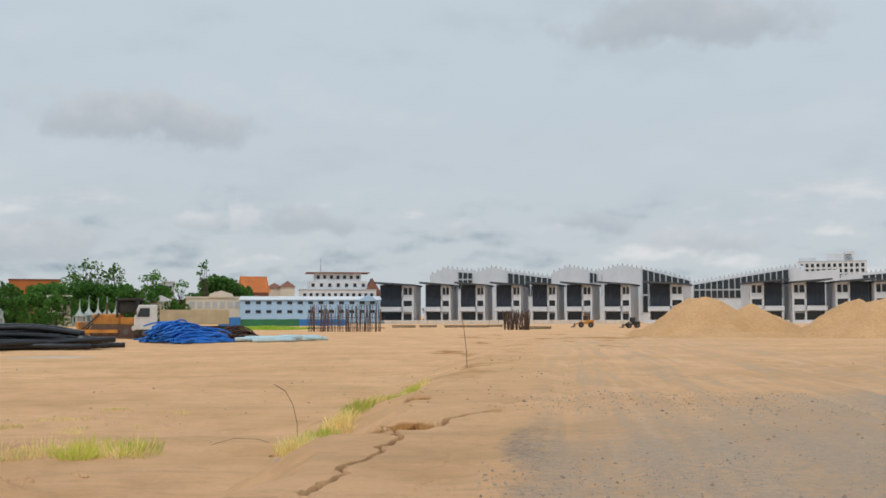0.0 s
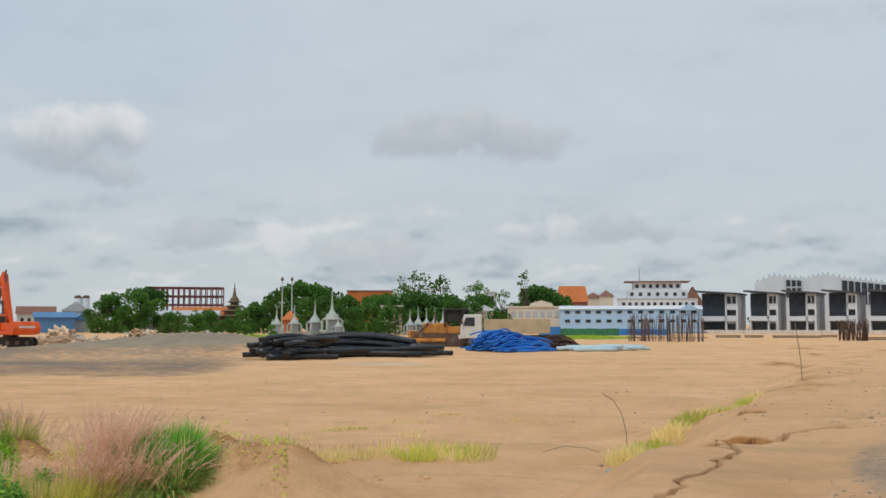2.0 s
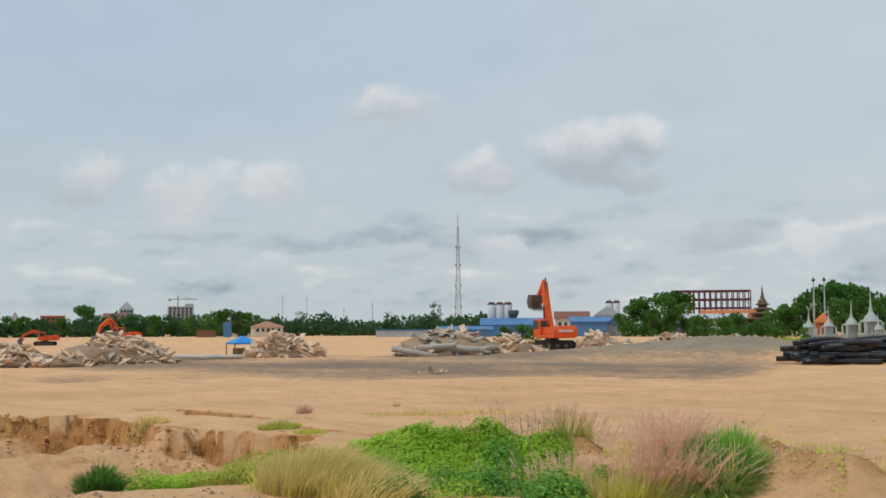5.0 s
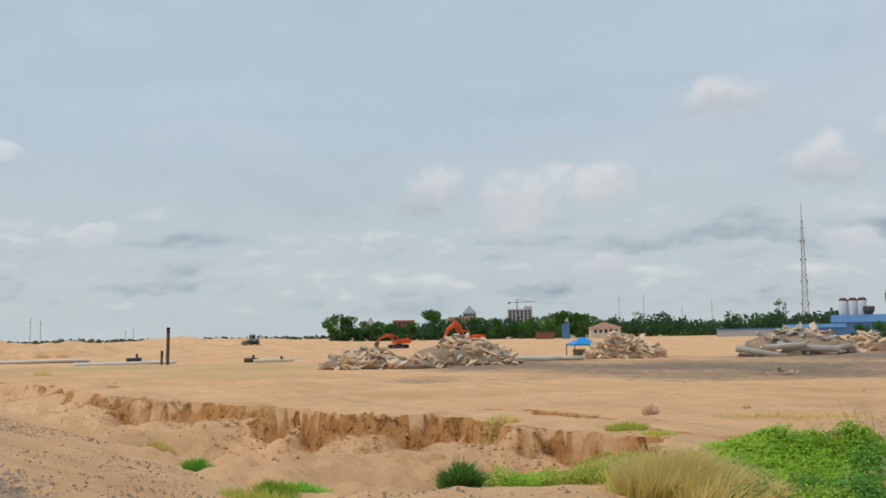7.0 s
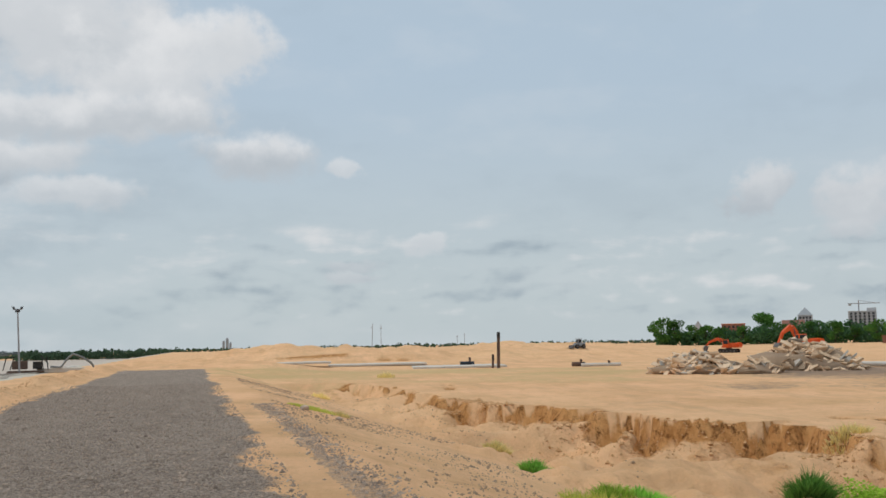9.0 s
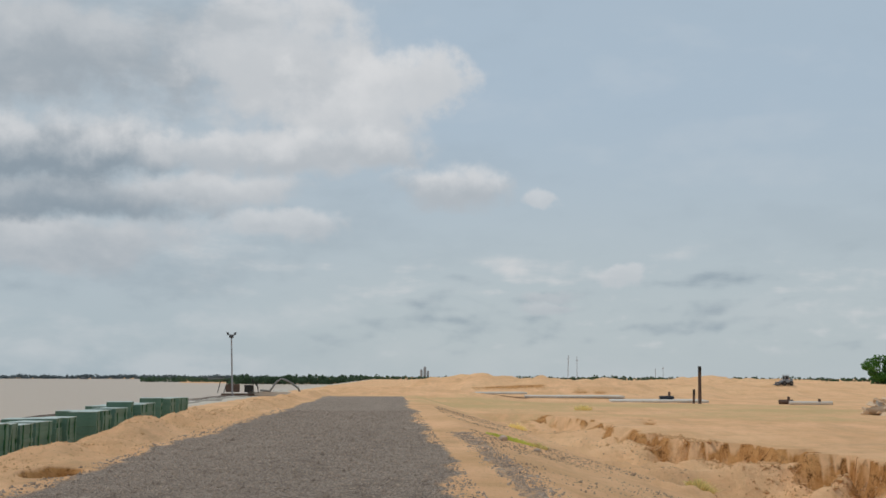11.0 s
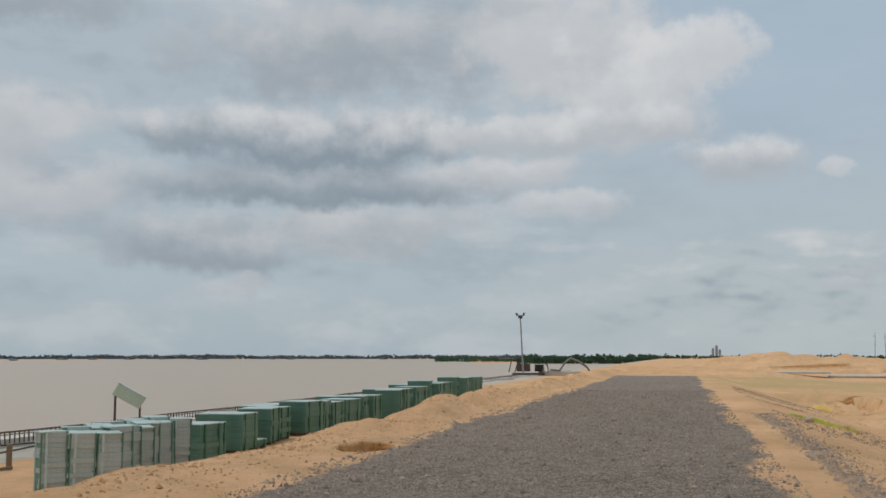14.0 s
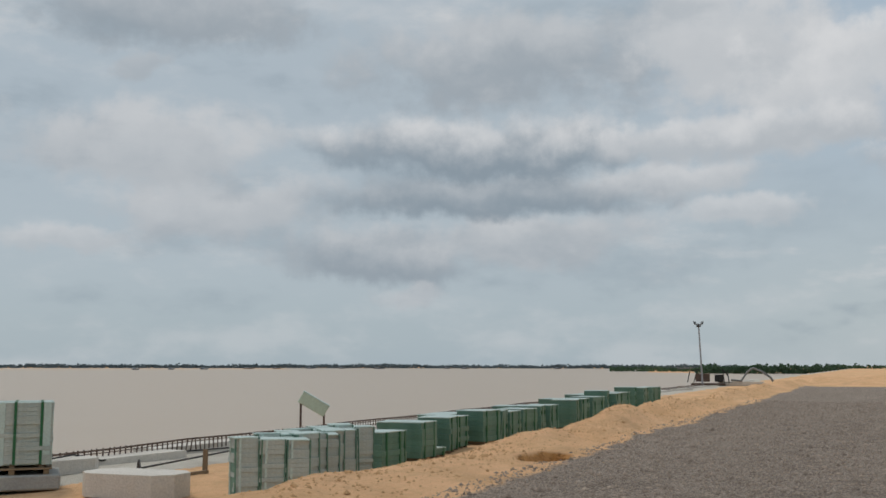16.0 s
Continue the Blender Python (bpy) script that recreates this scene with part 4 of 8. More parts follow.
def plain_building(name, label, m, w, d, h, wall, roof="flat", roof_mat="white_grey", roof_h=2.0, wins=None, over=0.4):
    b = thing(name, label, "building", m)
    bm = bm_new()
    box(bm, (0, d / 2, h / 2), (w, d, h))
    part("wall", bm, M[wall], b)
    bm = bm_new()
    if roof == "flat":
        box(bm, (0, d / 2, h + 0.2), (w + over, d + over, 0.4))
    elif roof == "gable":
        prism(bm, [(-w / 2 - over, h), (w / 2 + over, h), (w / 2 + over, h + 0.15), (0, h + roof_h), (-w / 2 - over, h + 0.15)], -over, d + over)
    elif roof == "long":
        v = [(-w / 2 - over, -over, h), (w / 2 + over, -over, h), (w / 2 + over, d + over, h), (-w / 2 - over, d + over, h), (-w / 2 - over, d / 2, h + roof_h), (w / 2 + over, d / 2, h + roof_h)]
        vs = [bm.verts.new(c) for c in v]
        for f in ((0, 1, 5, 4), (2, 3, 4, 5), (1, 2, 5), (3, 0, 4), (3, 2, 1, 0)):
            bm.faces.new([vs[i] for i in f])
    elif roof == "hip":
        k = min(w, d) / 2
        v = [(-w / 2 - over, -over, h), (w / 2 + over, -over, h), (w / 2 + over, d + over, h), (-w / 2 - over, d + over, h), (-w / 2 + k, d / 2, h + roof_h), (w / 2 - k + 0.05, d / 2, h + roof_h)]
        vs = [bm.verts.new(c) for c in v]
        for f in ((0, 1, 5, 4), (2, 3, 4, 5), (1, 2, 5), (3, 0, 4), (3, 2, 1, 0)):
            bm.faces.new([vs[i] for i in f])
    part("roof", bm, M[roof_mat], b)
    if wins:
        cols, rows, ww, wh, z0, z1 = wins
        windowed(b, "window", -w / 2 + 0.6, w / 2 - 0.6, z0, z1, cols, rows, ww, wh)
    return b


# long pale blue dormitory, cream hall beside it
dorm = plain_building("dormitory", "long pale blue two-storey building with small dark windows", facing(7.2, 275, 0, 0.0), 36.0, 10, 6.3, "blue_wall", "long", "white", 1.0, (13, 2, 1.25, 0.75, 2.1, 6.7))
bm = bm_new()
prism(bm, [(12.2, 6.0), (17.6, 6.0), (14.9, 7.7)], -0.9, 4.0)
part("gable", bm, M["blue_wall"], dorm)
hall = plain_building("cream_hall", "cream two-storey hall with a low pediment", facing(12.3, 280, 0, 0.0), 14.5, 10, 6.8, "cream", "flat", "cream", 1.0, None)
windowed(hall, "window", -6.6, 6.8, 3.9, 6.2, 7, 1, 1.2, 1.6, -0.05, "white_grey")
bm = bm_new()
prism(bm, [(-1.6, 7.0), (5.0, 7.0), (4.6, 7.9), (1.7, 8.8), (-1.2, 7.9)], -0.4, 5.0)
part("pediment", bm, M["cream"], hall)
shed = plain_building("white_shed", "small white shed behind the truck", facing(15.05, 262, 0, 0.0), 5.6, 7, 5.6, "cream", "gable", "white", 1.6, None)
apt = plain_building("apartment_building", "white tiered apartment building with dark windows", facing(5.7, 430, 4, 0.0), 31, 18, 12.5, "white", "flat", "white_grey", 1, (12, 3, 1.2, 1.3, 3.5, 12.0))
for k, (w, z, h) in enumerate(((24, 12.9, 3.4), (19, 16.3, 3.2))):
    bm = bm_new()
    box(bm, (0, 9, z + h / 2), (w, 14 - 3 * k, h))
    part("upper_storey", bm, M["white"], apt)
    for c in range(7):
        bm = bm_new()
        box(bm, (-w / 2 + (c + 0.5) * w / 7, 1.95 + 1.5 * k, z + h / 2), (1.3, 0.12, 1.4))
        part("window", bm, M["window"], apt)
bm = bm_new()
box(bm, (0, 9, 19.75), (26, 14, 0.35))
part("canopy_roof", bm, M["brown_tile"], apt)
bm = bm_new()
tube(bm, (-7, 5, 19.8), (-7, 5, 25.5), 0.12)
part("antenna", bm, M["mast"], apt)
bm = bm_new()
prism(bm, [(10, 10), (18.5, 10), (14, 17.5)], 1, 9)
part("side_roof", bm, M["brown_tile"], apt)
plain_building("temple_hall", "large orange tiled temple roof above trees", facing(10.1, 360, 14, 0.0), 8.5, 9, 10.0, "brown_tile", "long", "orange_tile", 5.6, None)
plain_building("tiled_house", "house with brown tiled hip roof", facing(9.15, 380, 0, 0.0), 6, 8, 12.0, "cream", "hip", "brown_tile", 2.0, None)
plain_building("tiled_house", "house with brown tiled hip roof", facing(8.45, 375, 0, 0.0), 5, 8, 12.4, "cream", "hip", "brown_tile", 2.2, None)
plain_building("orange_house", "orange-red walled house behind trees", facing(21.3, 340, 0, 0.0), 14.5, 10, 13.0, "orange_tile", "flat", "brown_tile", 1.0, None)
plain_building("small_cream_house", "cream wall seen among trees", facing(20.1, 250, 0, 0.0), 5, 5, 6.5, "cream", "flat", "cream", 1.0, None)
plain_building("grey_tower_house", "narrow grey building behind trees", facing(14.7, 400, 0, 0.0), 4.5, 6, 14.5, "white_grey", "flat", "white_grey", 1.0, (2, 4, 0.8, 1.2, 3, 14))
hotel = plain_building("hotel_tower", "large grey-white hotel far behind the houses", facing(-20.4, 620, 0, 0.0), 36, 20, 31.5, "white", "flat", "white_grey", 1, (12, 7, 1.6, 2.0, 10, 31.0))
for x, w, z in ((-13, 9, 34.0), (4, 13, 36.0), (9, 5, 37.5)):
    bm = bm_new()
    box(bm, (x, 9, (31.9 + z) / 2), (w, 10, z - 31.9))
    part("roof_block", bm, M["white"], hotel)


# hoardings in front of the dormitory
def hoarding(m, w, h, material, label):
    f = thing("hoarding", label, "fence", m, "site hoardings")
    n = max(2, int(w / 2.2))
    for k in range(n):
        bm = bm_new()
        box(bm, (-w / 2 + (k + 0.5) * w / n, 0, h / 2 + 0.05 * (k % 2)), (w / n - 0.06, 0.08, h))
        part("panel", bm, M[material], f)
    for k in range(n + 1):
        bm = bm_new()
        box(bm, (-w / 2 + k * w / n, 0.1, h / 2), (0.08, 0.1, h + 0.1))
        part("post", bm, M["rust"], f)


hoarding(facing(9.6, 225, 0), 14, 1.5, "green_net", "green hoarding panels before the dormitory")
hoarding(facing(11.5, 222, 0), 4.5, 1.9, "blue_net", "blue hoarding panels before the dormitory")
hoarding(facing(6.6, 230, 0), 11, 1.4, "blue_net", "blue hoarding panels before the dormitory")

# ---- temple grounds ----
def stupa(m, h, label):
    s = thing("stupa", label, "stupa", m, "temple stupas")
    bm = bm_new()
    box(bm, (0, 0, h * 0.04), (h * 0.4, h * 0.4, h * 0.08))
    box(bm, (0, 0, h * 0.10), (h * 0.44, h * 0.44, h * 0.04))
    part("plinth", bm, M["stupa"], s)
    for sx in (-1, 1):
        for sy in (-1, 1):
            bm = bm_new()
            tube(bm, (sx * h * 0.17, sy * h * 0.17, h * 0.11), (sx * h * 0.17, sy * h * 0.17, h * 0.34), h * 0.035)
            part("column", bm, M["stupa"], s)
    bm = bm_new()
    box(bm, (0, 0, h * 0.22), (h * 0.22, h * 0.22, h * 0.22))
    part("chamber", bm, M["white_grey"], s)
    bm = bm_new()
    lathe(bm, [(h * 0.22, h * 0.34), (h * 0.23, h * 0.37), (h * 0.14, h * 0.41), (h * 0.135, h * 0.46), (h * 0.08, h * 0.50), (h * 0.04, h * 0.58), (h * 0.022, h * 0.70), (h * 0.012, h * 0.86), (h * 0.004, h)], 10)
    smooth(part("spire", bm, M["stupa"], s))
    return s


for a, d, h, lab in ((32.95, 300, 9.6, "small whitewashed stupa before trees"), (31.0, 300, 7.6, "low whitewashed stupa beside shrubs"), (26.3, 235, 7.6, "pale stupa with pointed spire"),
                     (25.35, 240, 8.0, "whitewashed stupa with slender spire"), (24.25, 232, 9.2, "tall white stupa with pointed spire"), (22.35 + 0.98, 228, 11.2, "large white pavilion stupa on columns"),
                     (19.1, 238, 7.0, "white stupa behind the bulldozer"), (18.65, 240, 7.6, "white stupa behind the bulldozer"), (18.2, 238, 7.2, "white stupa behind the bulldozer"), (17.75, 240, 7.4, "white stupa behind the bulldozer"), (17.3, 238, 7.3, "white stupa behind the bulldozer"), (14.9, 240, 6.8, "white stupa behind the truck"), (23.0, 226, 6.0, "white stupa behind the pipes"), (22.7, 236, 7.4, "pale stupa with pointed spire")):
    stupa(facing(a, d, 20, 0.0), h * 0.86, lab)

prasat = thing("temple_tower", "dark weathered tiered temple tower with spire", "temple", facing(28.55, 330, 0, 0.0))
for k, (w, z0, z1) in enumerate(((9.5, 0, 3.4), (7.4, 3.4, 5.2), (6.0, 5.2, 6.8), (4.6, 6.8, 8.2), (3.2, 8.2, 9.6))):
    bm = bm_new()
    box(bm, (0, 0, (z0 + z1) / 2), (w * 0.82, w * 0.82, z1 - z0))
    part("tier", bm, M["gold_stone"], prasat)
    bm = bm_new()
    lathe(bm, [(w * 0.62, z1 - 0.45), (w * 0.66, z1 - 0.25), (w * 0.48, z1 + 0.15)], 8)
    part("cornice", bm, M["gold_stone"], prasat)
bm = bm_new()
lathe(bm, [(1.4, 9.6), (1.2, 10.4), (0.6, 11.2), (0.35, 12.6), (0.04, 15.2)], 10)
part("spire", bm, M["gold_stone"], prasat)
plain_building("temple_gallery", "long low gallery with pale sloping roof", facing(31.1, 320, -8, 0.0), 19, 6, 5.0, "brown_tile", "long", "white_grey", 1.6, None)
plain_building("temple_roofs", "orange-red tiled hall below the steel frame", facing(30.3, 330, 0, 0.0), 16, 9, 4.6, "brown_tile", "long", "orange_tile", 3.2, None)
plain_building("shrine", "small orange shrine among stupas", facing(25.6, 242, 0, 0.0), 3.4, 3.4, 3.4, "orange_tile", "hip", "orange_tile", 2.2, None)
for a in (26.02, 25.5):
    fp = thing("flagpole", "tall pale flagpole in the temple yard", "flagpole", facing(a, 250, 0, 0.0), "flagpoles")
    bm = bm_new()
    tube(bm, (0, 0, 0), (0, 0, 12.6), 0.22, 0.12)
    part("pole", bm, M["stupa"], fp)
    bm = bm_new()
    lathe(bm, [(0.1, 12.6), (0.4, 12.8), (0.32, 13.2), (0.02, 13.6)], 8)
    part("finial", bm, M["gold_stone"], fp)

# unfinished red steel frame
frame_b = thing("steel_frame_building", "unfinished red steel frame building of five open floors", "building", facing(31.15, 430, 3, 0.0))
FW, FH, NX = 30.5, 17.0, 15
for row in (0, 9):
    for k in range(NX):
        bm = bm_new()
        box(bm, (-FW / 2 + k * FW / (NX - 1), row, FH / 2), (0.42, 0.42, FH))
        part("column", bm, M["red_frame"], frame_b)
    for fl in range(1, 6):
        bm = bm_new()
        box(bm, (0, row, fl * FH / 5), (FW, 0.6, 0.75))
        part("beam", bm, M["red_frame"], frame_b)
for fl in range(1, 5):
    bm = bm_new()
    box(bm, (0, 4.5, fl * FH / 5 + 0.1), (FW, 9, 0.25))
    part("floor_deck", bm, M["red_frame"], frame_b)
for k in range(NX):
    bm = bm_new()
    box(bm, (-FW / 2 + k * FW / (NX - 1), 4.5, FH), (0.3, 9, 0.4))
    part("roof_beam", bm, M["mast"], frame_b)

# lattice radio mast
mast = thing("radio_mast", "tall grey lattice radio mast", "mast", facing(44.66, 700, 0, 0.0))
MH = 82.0
for sx, sy in ((-1, -1), (1, -1), (1, 1), (-1, 1)):
    bm = bm_new()
    tube(bm, (sx * 2.2, sy * 2.2, 0), (sx * 0.45, sy * 0.45, MH * 0.86), 0.24, 0.16, 6)
    part("leg", bm, M["mast"], mast)
bm = bm_new()
levels = 22
for k in range(levels):
    z0, z1 = MH * 0.86 * k / levels, MH * 0.86 * (k + 1) / levels
    r0, r1 = 2.2 - 1.75 * k / levels, 2.2 - 1.75 * (k + 1) / levels
    for s in (-1, 1):
        tube(bm, (-r0, s * r0, z0), (r1, s * r1, z1), 0.11, None, 4)
        tube(bm, (r0, s * r0, z0), (-r1, s * r1, z1), 0.11, None, 4)
    tube(bm, (-r1, -r1, z1), (r1, -r1, z1), 0.11, None, 4)
part("bracing", bm, M["mast"], mast)
for z, r in ((16, 1.6), (30, 1.3), (44, 1.0), (56, 0.8)):
    bm = bm_new()
    for s in (-1, 1):
        tube(bm, (s * r, -r, z), (s * (r + 0.9), -r - 0.6, z + 1.8), 0.45, 0.3, 8)
    part("antenna_drum", bm, M["mast"], mast)
bm = bm_new()
tube(bm, (0, 0, MH * 0.86), (0, 0, MH), 0.3, 0.14, 6)
part("top_pole", bm, M["mast"], mast)

# works beyond the excavator
bw = plain_building("blue_roof_shed", "long blue metal roofed shed", facing(41.6, 330, 0, 0.0), 21, 10, 3.6, "blue_roof", "long", "blue_roof", 2.2, None)
plain_building("blue_roof_shed", "blue metal roofed shed beside the excavator", facing(37.6, 320, 0, 0.0), 11, 9, 4.4, "blue_roof", "long", "blue_roof", 1.6, None)
plain_building("blue_roof_shed", "blue metal roofed shed with pale front", facing(36.0, 330, 10, 0.0), 9, 9, 3.6, "white_grey", "gable", "blue_roof", 2.6, None)
plain_building("pale_workshop", "pale grey gabled workshop", facing(36.6, 350, 0, 0.0), 8, 9, 6.6, "white_grey", "gable", "white_grey", 3.0, None)
plain_building("brown_roof_house", "house with red-brown roof behind the excavator", facing(38.5, 345, 0, 0.0), 11, 8, 5.6, "cream", "long", "brown_tile", 2.4, (5, 1, 0.9, 1.2, 2.5, 5))
plain_building("grey_house", "pale wall house behind shrubs", facing(35.4, 330, 0, 0.0), 5, 6, 6.0, "cream", "flat", "cream", 1, (2, 2, 0.8, 1.1, 1, 6))
plain_building("low_wall_shed", "long low pale shed before the woods", facing(46.9, 330, 0, 0.0), 26, 6, 1.9, "white_grey", "flat", "blue_roof", 1, None)
plain_building("low_blue_shed", "long low shed with blue roof", facing(44.3, 310, 0, 0.0), 16, 6, 2.2, "blue_roof", "long", "blue_roof", 1.0, None)


def silo(m, n, r, h, label):
    s = thing("silo", label, "silo", m, "silos")
    for k in range(n):
        bm = bm_new()
        lathe(bm, [(0.4, h * 0.25), (r, h * 0.4), (r, h * 0.93), (r * 0.6, h * 0.99), (0.2, h)], 12, Matrix.Translation(((k - (n - 1) / 2) * 2.05 * r, 0, 0)))
        smooth(part("tank", bm, M["white"], s))
        bm = bm_new()
        lathe(bm, [(r * 1.03, h * 0.92), (r * 1.04, h * 0.94), (r * 0.62, h)], 12, Matrix.Translation(((k - (n - 1) / 2) * 2.05 * r, 0, 0)))
        part("red_cap", bm, M["brown_pipe"], s, "red-brown painted cap")
        for sx in (-0.6, 0.6):
            bm = bm_new()
            tube(bm, ((k - (n - 1) / 2) * 2.05 * r + sx * r, 0, 0), ((k - (n - 1) / 2) * 2.05 * r + sx * r, 0, h * 0.5), 0.2)
            part("leg", bm, M["mast"], s)


silo(facing(42.4, 340, 0, 0.0), 3, 1.3, 11.0, "white cement silos with red tops")
silo(facing(36.3, 360, 0, 0.0), 2, 1.2, 11.8, "grey cement silos with red tops")
hop = thing("loading_hopper", "dark steel loading hopper beside silos", "hopper", facing(41.65, 338, 0, 0.0))
for z, w in ((2.5, 1.2), (5.5, 2.4)):
    bm = bm_new()
    lathe(bm, [(w * 0.35, z), (w * 0.7, z + 1.6), (w * 0.7, z + 2.8)], 8)
    part("funnel", bm, M["steel"], hop)
bm = bm_new()
box(bm, (0, 0, 3.0), (0.6, 0.6, 6.0))
part("stand", bm, M["steel"], hop)

# villa, towers and masts on the skyline
villa = plain_building("villa", "cream two-storey villa with terracotta hip roof", facing(54.95, 360, 6, 0.0), 10.0, 9, 3.4, "cream", "hip", "terracotta", 1.9, (5, 1, 0.9, 1.1, 1.4, 3.2), 0.7)
plain_building("blue_cabin", "narrow blue site cabin before trees", facing(57.1, 350, 0, 0.0), 2.6, 3, 4.6, "blue_roof", "flat", "blue_roof", 1, None)
plain_building("brick_hut", "low brick hut before trees", facing(58.2, 350, 0, 0.0), 6, 4, 2.0, "brown_tile", "flat", "brown_tile", 1, None)
tw = plain_building("tower_block", "grey concrete tower block under construction", facing(59.55, 900, 0, 0.0), 21, 14, 22.0, "tower_grey", "flat", "white_grey", 1, (6, 7, 1.6, 1.8, 5, 21.5))
bm = bm_new()
box(bm, (7, 7, 23.4), (7, 10, 2.8))
part("core", bm, M["white_grey"], tw)
crane = thing("tower_crane", "tower crane over the unfinished block", "crane", facing(59.7, 905, 0, 0.0))
bm = bm_new()
box(bm, (0, 0, 15.5), (0.9, 0.9, 31.0))
part("mast", bm, M["mast"], crane)
bm = bm_new()
box(bm, (4.0, 0, 28.5), (24, 0.6, 0.6))
tube(bm, (0, 0, 31), (12, 0, 28.7), 0.15)
part("jib", bm, M["mast"], crane)
bm = bm_new()
box(bm, (-6.6, 0, 27.6), (2.2, 1.2, 1.6))
part("counterweight", bm, M["concrete"], crane)
plain_building("tower_block", "grey tower with stepped top behind trees", facing(62.3, 800, 0, 0.0), 10, 10, 18.0, "tower_grey", "hip", "tower_grey", 6, (4, 5, 1.4, 1.6, 6, 17.5))
plain_building("brown_roof_house", "house with brown roof under the grey tower", facing(62.9, 700, 0, 0.0), 13, 9, 10.5, "cream", "long", "brown_tile", 3, None)
plain_building("red_building", "red-brown block among the trees", facing(65.9, 600, 0, 0.0), 12.5, 8, 10.2, "brown_tile", "flat", "orange_tile", 1, (5, 2, 1.2, 1.2, 5, 10))
plain_building("pale_gable", "pale steep gable among trees", facing(67.7, 620, 0, 0.0), 5, 6, 8.5, "white_grey", "gable", "white_grey", 4.5, None)
for a, d, h in ((49.35, 800, 24), (52.9, 900, 33), (54.2, 950, 34), (50.9, 900, 22), (84.75, 900, 20), (85.25, 900, 21), (80.2, 1100, 14), (80.6, 1100, 12)):
    ms = thing("distant_mast", "thin distant mast on the skyline", "mast", facing(a, d, 0, 0.0), "distant masts")
    bm = bm_new()
    tube(bm, (0, 0, 0), (0.8 if a > 84.9 else 0, 0, h), 0.3, 0.2, 6)
    part("pole", bm, M["mast"], ms)
    bm = bm_new()
    tube(bm, (-0.9, 0, h * 0.85), (0.9, 0, h * 0.85), 0.2, None, 5)
    part("crossarm", bm, M["mast"], ms)
plant = thing("batching_tower", "grey batching towers on the far bank", "tower", facing(93.05, 1150, 0, -3.8))
for x, w, h in ((-2.6, 2.6, 14.5), (1.2, 3.0, 17.5), (4.6, 2.4, 13)):
    bm = bm_new()
    lathe(bm, [(w * 0.5, 0), (w * 0.5, h * 0.9), (w * 0.3, h)], 10, Matrix.Translation((x, 0, 0)))
    part("shaft", bm, M["tower_grey"], plant)


# ---- trees ----
def leaf_mesh(name, centres, radii, per, size, seed, material, squash=0.8):
    """Many small leaf-clump quads scattered in lobes; returns one mesh."""
    rng = np.random.default_rng(seed)
    pts = []
    for c, r in zip(centres, radii):
        n = max(6, int(per * r * r))
        d = rng.normal(size=(n, 3))
        d /= np.linalg.norm(d, axis=1)[:, None]
        d *= (r * rng.uniform(0.45, 1.06, n) ** 0.6)[:, None]
        d[:, 2] *= squash
        pts.append(np.asarray(c) + d)
    pts = np.concatenate(pts)
    n = len(pts)
    u = rng.normal(size=(n, 3))
    u /= np.linalg.norm(u, axis=1)[:, None]
    v = np.cross(u, rng.normal(size=(n, 3)))
    v /= np.linalg.norm(v, axis=1)[:, None]
    s = (size * rng.uniform(0.5, 1.3, n))[:, None]
    co = np.stack([pts - u * s, pts - v * s * 0.6, pts + u * s, pts + v * s * 0.6], 1).reshape(-1, 3)
    me = bpy.data.meshes.new(name)
    me.from_pydata(co.tolist(), [], np.arange(n * 4).reshape(-1, 4).tolist())
    me.materials.append(material)
    return me


def make_tree(h, spread, lobes, seed, low=0.35, airy=False, label=""):
    """A tapered trunk with limbs and an uneven crown."""
    rng = random.Random(seed)
    tr = thing("tree", label, "tree", None, "temple trees")
    bm = bm_new()
    tube(bm, (0, 0, -0.3), (0.1, 0, h * 0.5), h * 0.022, h * 0.012, 7)
    centres, radii = [], []
    for k in range(lobes):
        ang = rng.uniform(0, 6.28)
        z = h * rng.uniform(low, 0.9)
        reach = spread * rng.uniform(0.15, 1.0) * (1.1 - 0.65 * max(0, z / h - 0.45))
        c = (math.cos(ang) * reach, math.sin(ang) * reach, z)
        r = spread * rng.uniform(0.22, 0.42) * (0.7 if airy else 1)
        centres.append(c)
        radii.append(r)
        tube(bm, (0.05, 0, h * rng.uniform(0.25, 0.5)), c, h * 0.008, h * 0.003, 5)
    centres.append((0, 0, h * 0.93))
    radii.append(spread * 0.25)
    part("trunk", bm, M["trunk"], tr)
    me = leaf_mesh("crown", centres, radii, 26 if airy else 55, 0.34 if airy else 0.36, seed, M["leaf"])
    new("crown", me).parent = tr
    return tr


proto = [make_tree(9, 4.2, 15, 1, 0.25, False, "broad green tree in the temple grounds"), make_tree(10, 4.4, 17, 2, 0.2, False, "dense dark green tree in the temple grounds"),
         make_tree(13, 3.6, 12, 3, 0.45, True, "tall airy tree with open crown"), make_tree(15, 2.8, 9, 4, 0.55, True, "tall thin tree with sparse crown"),
         make_tree(6, 3.8, 13, 5, 0.15, False, "low spreading green shrub tree")]
used = set()


def plant_tree(k, a, d, s, turn=0.0):
    x, y = at(a, d)
    m = pose(x, y, height(x, y), 0, 0, turn) @ Matrix.Scale(s, 4)
    if k in used:
        c = copy_thing(proto[k], Matrix())
        c.matrix_basis = m
    else:
        used.add(k)
        proto[k].matrix_basis = m


